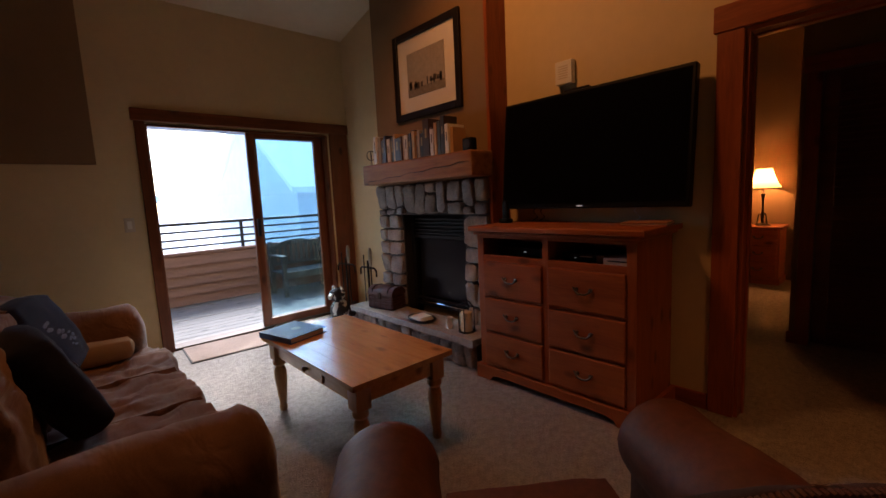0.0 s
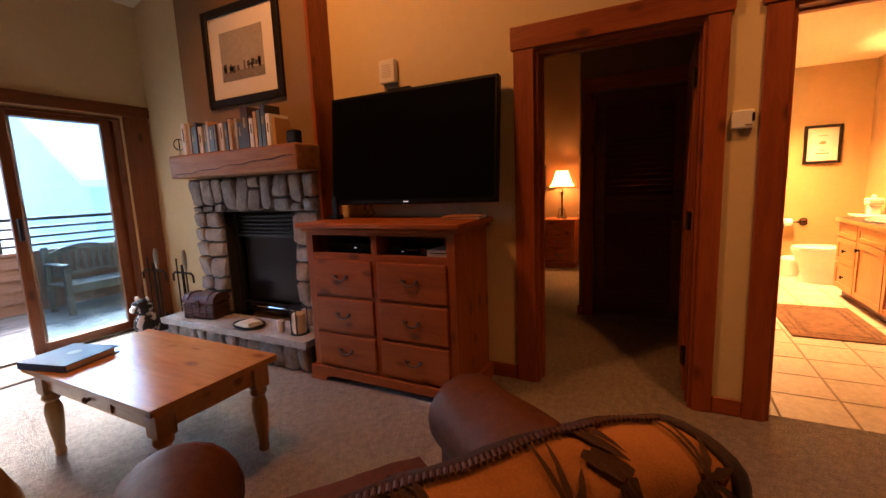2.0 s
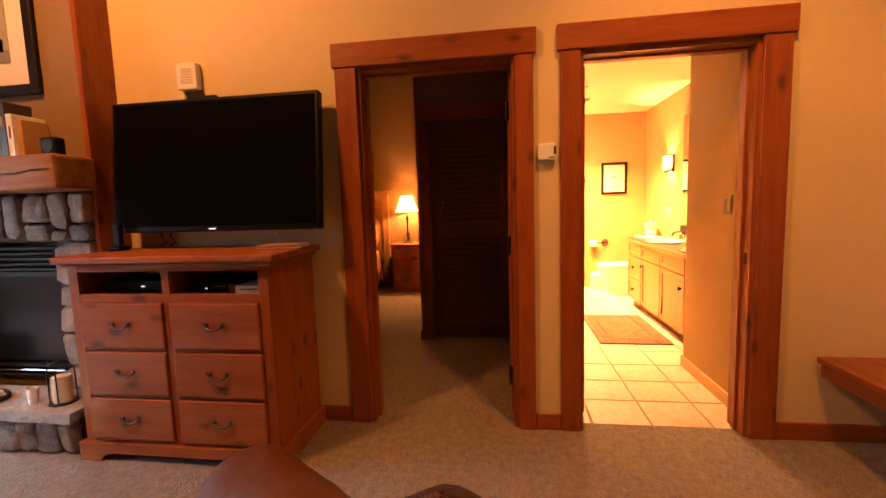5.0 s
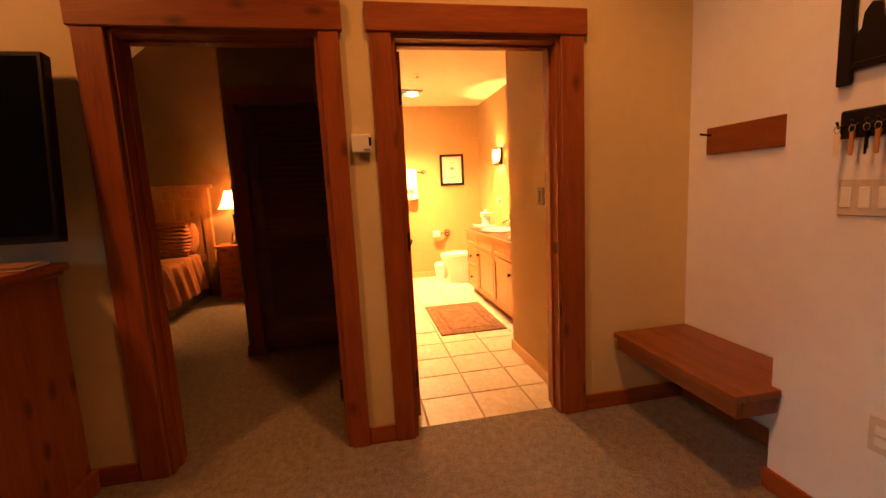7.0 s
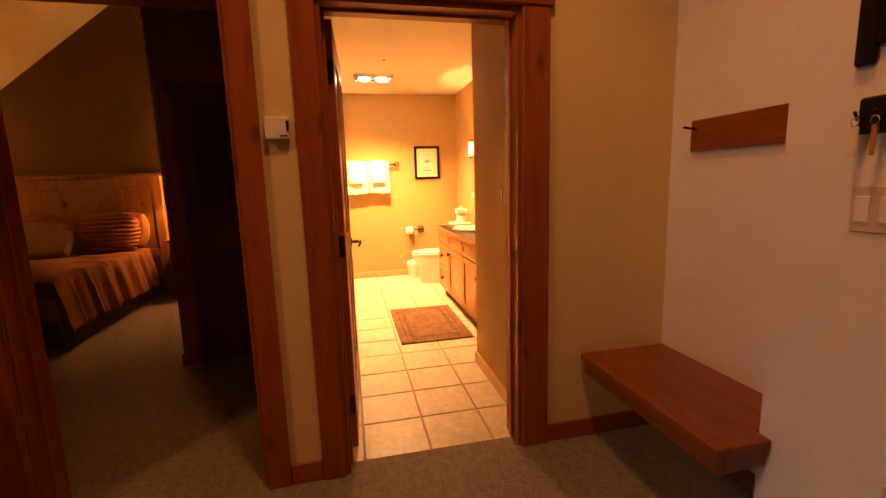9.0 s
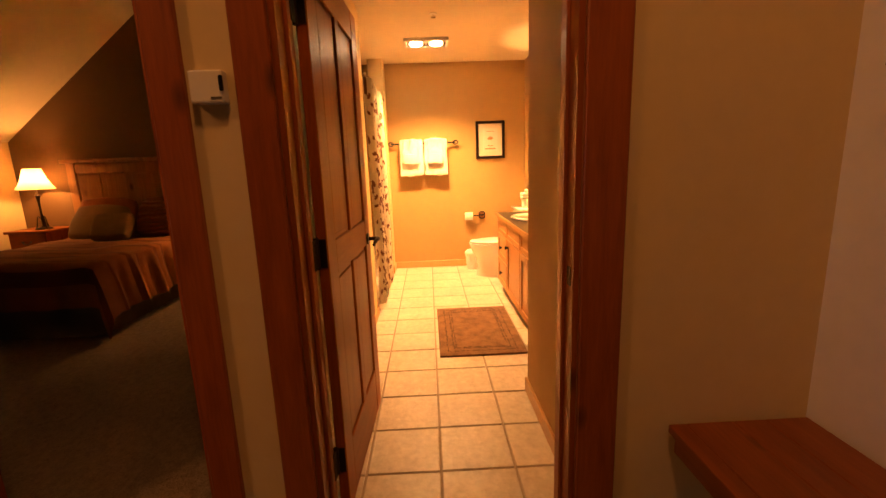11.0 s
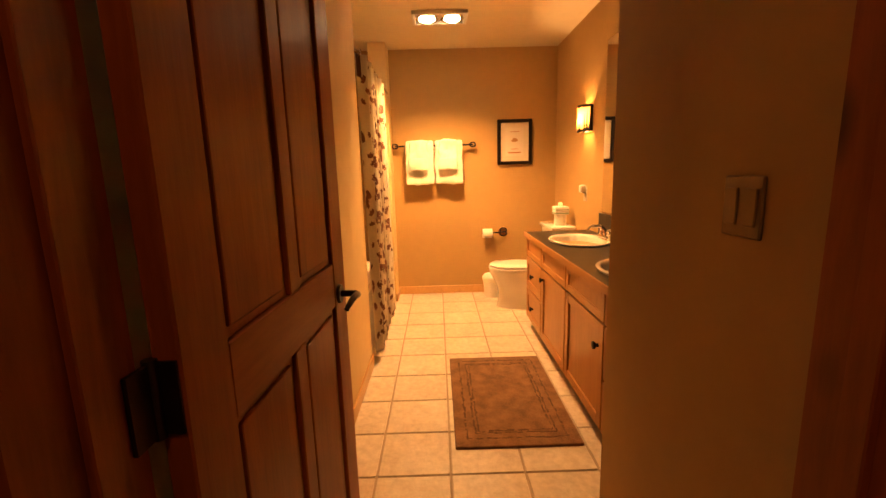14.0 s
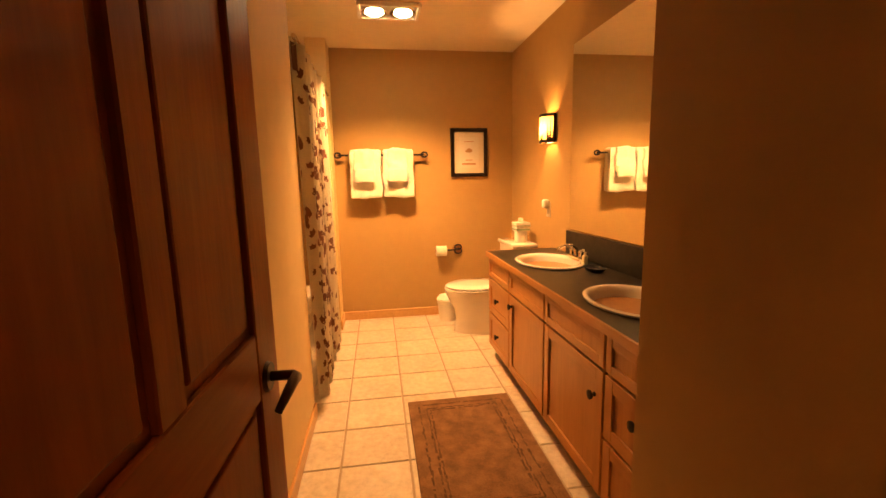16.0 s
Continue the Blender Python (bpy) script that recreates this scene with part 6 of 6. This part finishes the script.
for s in (-1, 1):
    tube(b, [(-0.02, -0.06 + 0.035 * math.cos(k * math.pi / 6), 0.012 + s * 0.02 + 0.024 * math.sin(k * math.pi / 6)) for k in range(13)], 0.007, 6)
rod(b, (-0.012, -0.06, 0.012), (-0.024, -0.06, 0.012), 0.012, seg=14)
part("scroll", b, IRON, tp)
part("back_plate", rod(bmesh.new(), (0, -0.06, 0.012), (-0.012, -0.06, 0.012), 0.056, 0.050, seg=8), MAPLE_Z, tp, "eight-sided maple back plate")

root, iw, ih = framed_picture("framed_print", "cream botanical print in a dark brown frame", (6.888, -1.862, 1.607), 0.362, 0.46, 0, 0.034, 0.052, FRAMEBLACK)
pr = part("print", box(-0.011, -0.0085, -iw, iw, -ih, ih), PAPER, root, "cream printed sheet")
b = bmesh.new()
for k in range(7):
    a = k * 0.9
    bmesh.ops.create_icosphere(b, subdivisions=2, radius=0.016, matrix=Matrix.Translation((-0.0115, 0.014 * math.cos(a) * k / 3, 0.02 + 0.010 * math.sin(a))) @ Matrix.Diagonal((0.08, 1.2, 0.7, 1)))
tagged(part("ink_shapes", b, simple("print_ochre", (0.42, 0.25, 0.10), 0.8), pr, "small ochre drawing"), kind="stuff")
part("ink_lines", bx(bx(bx(bmesh.new(), -0.012, -0.011, -iw * 0.7, iw * 0.7, -ih * 0.80, -ih * 0.70), -0.012, -0.011, -iw * 0.35, iw * 0.35, -ih * 0.52, -ih * 0.47), -0.012, -0.011, -iw * 0.5, iw * 0.5, ih * 0.70, ih * 0.74), simple("print_rust", (0.46, 0.22, 0.09), 0.8), pr, "rust-coloured printed bars")

tr = thing("towel_rail", "black iron towel rail with scrolled ends", "towel rail", (6.89, -1.02, 1.59))
part("bar", rod(bmesh.new(), (-0.065, -0.40, 0), (-0.065, 0.40, 0), 0.009, seg=10), IRON, tr)
for s in (-1, 1):
    b = bmesh.new()
    tube(b, [(-0.065, s * 0.40 + 0.030 * math.cos(k * math.pi / 6), 0.022 * math.sin(k * math.pi / 6)) for k in range(13)], 0.008, 6)
    rod(b, (-0.065, s * 0.37, 0), (0, s * 0.37, 0), 0.008, seg=8)
    part("scroll", b, IRON, tr)
for k, cy in enumerate((-0.150, 0.150)):
    tw2 = thing("bath_towel", "folded white towel hanging from the rail", "towel", (6.825, -1.02 + cy, 1.60), group="towels on the rail")
    b = bmesh.new()
    cushion(b, (-0.035, 0, -0.19), (0.038, 0.285, 0.43), 0.14, 16, 0.022, k * 3)
    cushion(b, (0.030, 0, -0.18), (0.034, 0.29, 0.44), 0.10, 12, 0.006, k + 3)
    cushion(b, (0, 0, 0.012), (0.11, 0.29, 0.06), 0.35, 10, 0.004, k + 5)
    part("bath_sheet", b, TOWEL, tw2, "", 60)
    hand = part("folded_hand_towel", cushion(bmesh.new(), (-0.062, 0.01, -0.09), (0.044, 0.20, 0.27), 0.3, 14, 0.024, k * 4 + 8), TOWEL, tw2, "", 60)
    part("washcloth", cushion(bmesh.new(), (-0.088, 0.01, -0.20), (0.040, 0.19, 0.12), 0.25, 8, 0.006, k + 12), TOWEL, hand, "", 60)

# shower curtain, rod and tub
rd = thing("curtain_rod", "slim chrome shower curtain rod", "curtain rod", (5.82, -0.60, 2.08))
part("rod", rod(bmesh.new(), (-0.70, 0.02, 0), (0.80, 0.02, 0), 0.012, seg=12), CHROME, rd)
cu = thing("shower_curtain", "cream shower curtain with brown leaf prints, drawn aside", "shower curtain", (5.43, -0.585, 0.08))


def fold(u, v):
    """u along the rod, v up."""
    x = -0.295 + 0.95 * u
    amp = 0.038 * (0.75 + 0.25 * v)
    return Vector((x + 0.012 * math.sin(u * 47), amp * math.cos(u * 2 * math.pi * 5.5 + 0.5 * v * u) * (0.8 + 0.2 * math.sin(u * 9)) - 0.02 * (1 - v), v * 1.98))


b = bmesh.new()
g = [[b.verts.new(fold(i / 110, j / 14)) for j in range(15)] for i in range(111)]
for i in range(110):
    for j in range(14):
        b.faces.new((g[i][j], g[i + 1][j], g[i + 1][j + 1], g[i][j + 1]))
bmesh.ops.solidify(b, geom=list(b.faces), thickness=0.002)
part("cloth", b, CURTAIN, cu, "", 180)
b = bmesh.new()
r3 = random.Random(5)
for k in range(420):
    u, v = r3.uniform(0.01, 0.97), r3.uniform(0.02, 0.96)
    an, ln = r3.uniform(0, 6.28), r3.uniform(0.028, 0.052)
    for q in range(3):
        a2 = an + q * 0.75
        vs = []
        for s, w in ((0, 0), (0.5, 0.34), (1, 0), (0.5, -0.34)):
            du = (s * math.cos(a2) - w * math.sin(a2)) * ln / 1.3
            dv = (s * math.sin(a2) + w * math.cos(a2)) * ln / 1.98
            p = fold(min(1, max(0, u + du)), min(1, max(0, v + dv)))
            vs.append(p + Vector((0, -0.004, 0)))
        b.faces.new([b.verts.new(p) for p in vs])
tagged(part("leaf_print", b, CURTLEAF, cu, "scattered brown leaf prints"), kind="stuff")
b = bmesh.new()
g = [[b.verts.new(fold(i / 110, v) + Vector((0, -0.005, 0))) for v in (0.93, 1.0)] for i in range(5)]
for i in range(4):
    b.faces.new((g[i][0], g[i + 1][0], g[i + 1][1], g[i][1]))
bmesh.ops.solidify(b, geom=list(b.faces), thickness=0.003)
part("header_band", b, CURTLEAF, cu, "dark brown top band", 180)
for k in range(12):
    x = -0.28 + 0.92 * k / 11
    part("ring", tube(bmesh.new(), [(x, 0.02 + 0.022 * math.cos(q * math.pi / 5), 1.98 + 0.022 * math.sin(q * math.pi / 5)) for q in range(11)], 0.0025, 5), CHROME, cu)
tub = thing("bathtub", "white alcove bathtub behind the curtain", "bathtub", (5.82, -0.15, 0))
part("apron", box(-0.69, 0.79, -0.36, -0.32, 0, 0.45, bev=0.01, seg=2), CERAMIC, tub)
part("rim", box(-0.69, 0.79, -0.32, 0.40, 0.0, 0.44, bev=0.02, seg=2), CERAMIC, tub)
bmt = thing("bath_mat", "brown tufted bath mat with sunken worn border lines", "bath mat", (4.655, -1.405, -0.004))
part("tufted_pad", box(-0.50, 0.50, -0.31, 0.31, 0, 0.018, bev=0.006, seg=2), BATHMAT, bmt)
r4 = random.Random(8)
b = bmesh.new()
for q in (0.062, 0.105, 0.122):
    for side in range(4):
        run, end = (-0.5 + q, 0.5 - q) if side < 2 else (-0.31 + q, 0.31 - q)
        edge = (0.31 - q if side < 2 else 0.5 - q) * (1 if side % 2 else -1)
        u = run
        while u < end - 0.012:
            e = min(end, u + r4.uniform(0.008, 0.035))
            w, sh_ = r4.uniform(0.0015, 0.0065), r4.uniform(-0.004, 0.004)
            if side < 2:
                bx(b, u, e, edge + sh_ - w, edge + sh_ + w, 0.0172, 0.0187)
            else:
                bx(b, edge + sh_ - w, edge + sh_ + w, u, e, 0.0172, 0.0187)
            u = e + r4.choice((0.0, 0.0, 0.001, 0.004, 0.02))
tagged(part("border_tracery", b, BATHMATLOW, bmt, "dark worn border lines"), kind="stuff")
sw = thing("switch_plate", "aged brass double light switch by the bathroom door", "light switch", (3.072, -1.595, 1.235))
part("plate", box(-0.050, 0.050, 0, 0.007, -0.055, 0.055, bev=0.003), OLDBRASS, sw)
for x in (-0.024, 0.024):
    part("rocker", box(x - 0.016, x + 0.016, 0.007, 0.011, -0.034, 0.034, bev=0.002), OLDBRASS, sw)

# ---- bedroom ----
bed = thing("bed", "made bed with a pine panel headboard and rust striped cover", "bed", (5.78, 2.45, 0))
hb = part("headboard", box(1.08, 1.12, -0.86, 0.86, 0.20, 1.50, bev=0.004), BEDWOOD, bed, "pine panel headboard")
part("cap", box(1.03, 1.145, -0.95, 0.95, 1.50, 1.545, bev=0.008), BEDWOOD, hb)
for a in (-0.90, 0.80):
    part("post", box(1.055, 1.14, a, a + 0.10, 0, 1.50, bev=0.004), BEDWOOD, hb)
for k in range(5):
    a = -0.78 + k * 0.325
    part("panel", box(1.066, 1.082, a, a + 0.26, 0.60, 1.36, bev=0.006), BEDWOOD, hb)
for z in (1.38, 0.50):
    part("rail", box(1.06, 1.083, -0.80, 0.80, z, z + 0.10, bev=0.004), BEDWOOD, hb)
part("base", box(-0.92, 1.05, -0.72, 0.72, 0.05, 0.36), SKIRT, bed)
b = bmesh.new()
pts = []
for s in range(0, 121):
    t = s / 120
    if t < 0.42:
        x, y = 1.0 - 1.95 * t / 0.42, -0.775
    elif t < 0.58:
        x, y = -0.96, -0.775 + 1.55 * (t - 0.42) / 0.16
    else:
        x, y = -0.95 + 1.95 * (t - 0.58) / 0.42, 0.775
    pts.append((x + 0.010 * math.sin(s * 1.9), y + 0.010 * math.sin(s * 2.3)))
va_, vb_ = [b.verts.new((x, y, 0.03)) for x, y in pts], [b.verts.new((x * 0.985, y * 0.985, 0.34)) for x, y in pts]
for k in range(120):
    b.faces.new((va_[k], va_[k + 1], vb_[k + 1], vb_[k]))
bmesh.ops.solidify(b, geom=list(b.faces), thickness=0.003)
part("bed_skirt", b, SKIRT, bed, "gathered taupe bed skirt", 60)
part("mattress", cushion(bmesh.new(), (0.06, 0, 0.47), (1.98, 1.46, 0.26), 0.12, 10), PILLOW, bed, "", 60)


def cover(u, v):
    """u along the bed from foot to head, v across from side to side."""
    y = (v - 0.5) * 2 * 0.98
    x = -1.02 + 1.85 * u
    z = 0.64 + 0.012 * noise.noise(Vector((x * 4, y * 4, 0)))
    if abs(y) > 0.74:
        d = abs(y) - 0.74
        z -= d * 1.85
        y = math.copysign(0.78 + d * 0.35, y)
        y += math.copysign(1, y) * (0.022 * math.sin(x * 21) + 0.012 * math.sin(x * 47)) * min(1, d / 0.1)
    if u < 0.08:
        d = (0.08 - u) / 0.08
        z -= 0.36 * d
        x = -0.96 - 0.02 * d
        x += 0.015 * math.sin(y * 23) * d
    return Vector((x, y, z + 0.008 * math.sin(x * 13 + y * 5)))


nu, nv = 70, 60
bands, start = [], 0
for i in range(1, nu + 1):
    if i == nu or ((i % 14) in (3, 4, 8)) != ((start % 14) in (3, 4, 8)):
        bands.append((start, i))
        start = i
for i0, i1 in bands:
    b = bmesh.new()
    g = [[b.verts.new(cover(i / nu, j / nv)) for j in range(nv + 1)] for i in range(i0, i1 + 1)]
    for ra, rb in zip(g, g[1:]):
        for j in range(nv):
            b.faces.new((ra[j], ra[j + 1], rb[j + 1], rb[j]))
    bmesh.ops.recalc_face_normals(b, faces=b.faces)
    dark = (i0 % 14) in (3, 4, 8)
    part("cover_stripe" if dark else "cover_band", b, DUVETDARK if dark else DUVET, bed, "dark woven stripe" if dark else "rust cover band", 180)
for x, y, z, s, m, lab, tilt_, rz in ((0.86, -0.42, 0.84, (0.20, 0.72, 0.50), DUVET, "rust striped pillow leaning on the headboard", 22, 4), (0.86, 0.36, 0.84, (0.20, 0.72, 0.50), DUVET, "rust striped pillow leaning on the headboard", 22, -5),
                                      (0.68, -0.44, 0.83, (0.20, 0.62, 0.48), RUCHED, "rust ruched pillow leaning on the others", 28, 6), (0.64, 0.30, 0.80, (0.18, 0.66, 0.46), PILLOW, "olive pillow leaning on the others", 34, -6),
                                      (0.48, 0.05, 0.77, (0.14, 0.42, 0.36), PILLOW, "small olive cushion in front of the pillows", 42, 10)):
    p = thing("bed_pillow", lab, "pillow", (5.78 + x, 2.45 + y, z), rz, "pillows on the bed")
    part("case", cushion(bmesh.new(), (0, 0, 0), s, 0.5, 12, 0.008, x * 5 + y, Matrix.Rotation(radians(tilt_), 3, "Y")), m, p, "", 60)


def nightstand(x, y):
    ns = thing("nightstand", "cherry-stained pine nightstand with drawers", "nightstand", (x, y, 0), group="nightstands by the bed")
    part("body", box(-0.19, 0.20, -0.215, 0.215, 0.05, 0.70), DRESSER_Z, ns)
    part("top", box(-0.22, 0.21, -0.245, 0.245, 0.70, 0.732, bev=0.006), DRESSER_Y, ns)
    part("plinth", box(-0.205, 0.205, -0.23, 0.23, 0, 0.08, bev=0.004), DRESSER_Y, ns)
    for z in (0.10, 0.30, 0.50):
        d = part("drawer", box(-0.205, -0.19, -0.19, 0.19, z, z + 0.185, bev=0.005), DRESSER_Y, ns)
        bail_pull(d, 0, z + 0.10, -0.205)


def table_lamp(x, y, z):
    la = thing("table_lamp", "lit table lamp with scrolled bronze base and bell shade", "table lamp", (x, y, z), group="lamps on the nightstands")
    part("foot", lathe(bmesh.new(), [(0.085, 0), (0.08, 0.012), (0.02, 0.03), (0.012, 0.05), (0, 0.05)], seg=18), BRONZE, la, "", 40)
    part("stem", lathe(bmesh.new(), [(0.010, 0.04), (0.018, 0.12), (0.010, 0.20), (0.014, 0.33), (0.028, 0.40), (0.010, 0.42), (0.008, 0.50), (0, 0.50)], seg=14), BRONZE, la, "", 40)
    for k in range(3):
        a = k * 2.1
        c, s = math.cos(a), math.sin(a)
        part("scroll", tube(bmesh.new(), [((0.02 + 0.055 * q) * c, (0.02 + 0.055 * q) * s, 0.13 - 0.10 * q + 0.05 * math.sin(q * 5)) for q in [k2 / 8 for k2 in range(9)]], 0.007, 6), BRONZE, la, "", 60)
    prof = [(0.185, 0.475), (0.150, 0.53), (0.120, 0.60), (0.095, 0.68), (0.085, 0.715)]
    b = bmesh.new()
    rows = [[b.verts.new((r * math.cos(2 * math.pi * k / 32), r * math.sin(2 * math.pi * k / 32), z_)) for k in range(32)] for r, z_ in prof]
    for u, v in zip(rows, rows[1:]):
        for k in range(32):
            b.faces.new((u[k], u[(k + 1) % 32], v[(k + 1) % 32], v[k]))
    part("shade", b, SHADE, la, "glowing cream bell shade", 60)


nightstand(6.70, 1.21)
nightstand(6.70, 3.68)
table_lamp(6.70, 1.215, 0.733)
table_lamp(6.66, 3.60, 0.733)

# ---- bathroom floor tiles ----
PX, PY = 0.318, 0.328
tile_mesh = None
for i in range(-4, 10):
    for j in range(-2, 5):
        x0, y1 = 3.987 + i * PX, -0.740 - j * PY
        xa, xb, ya, yb = max(x0, 2.70), min(x0 + PX, 6.89), max(y1 - PY, -2.3), min(y1, -0.40)
        if xb - xa < 0.03 or yb - ya < 0.03:
            continue
        g = 0.005
        whole = xb - xa > PX - 0.001 and yb - ya > PY - 0.001
        if whole and tile_mesh:
            ob = new("tile", tile_mesh)
        else:
            w, d = (xb - xa) / 2 - g, (yb - ya) / 2 - g
            ob = part("tile", box(-w, w, -d, d, -0.012, 0.0, bev=0.003), TILE)
            if whole:
                tile_mesh = ob.data
        ob.parent = bathfloor
        ob.matrix_basis = pose((xa + xb) / 2, (ya + yb) / 2, random.uniform(-0.0008, 0.0006), random.uniform(-0.1, 0.1), random.uniform(-0.1, 0.1), 0)
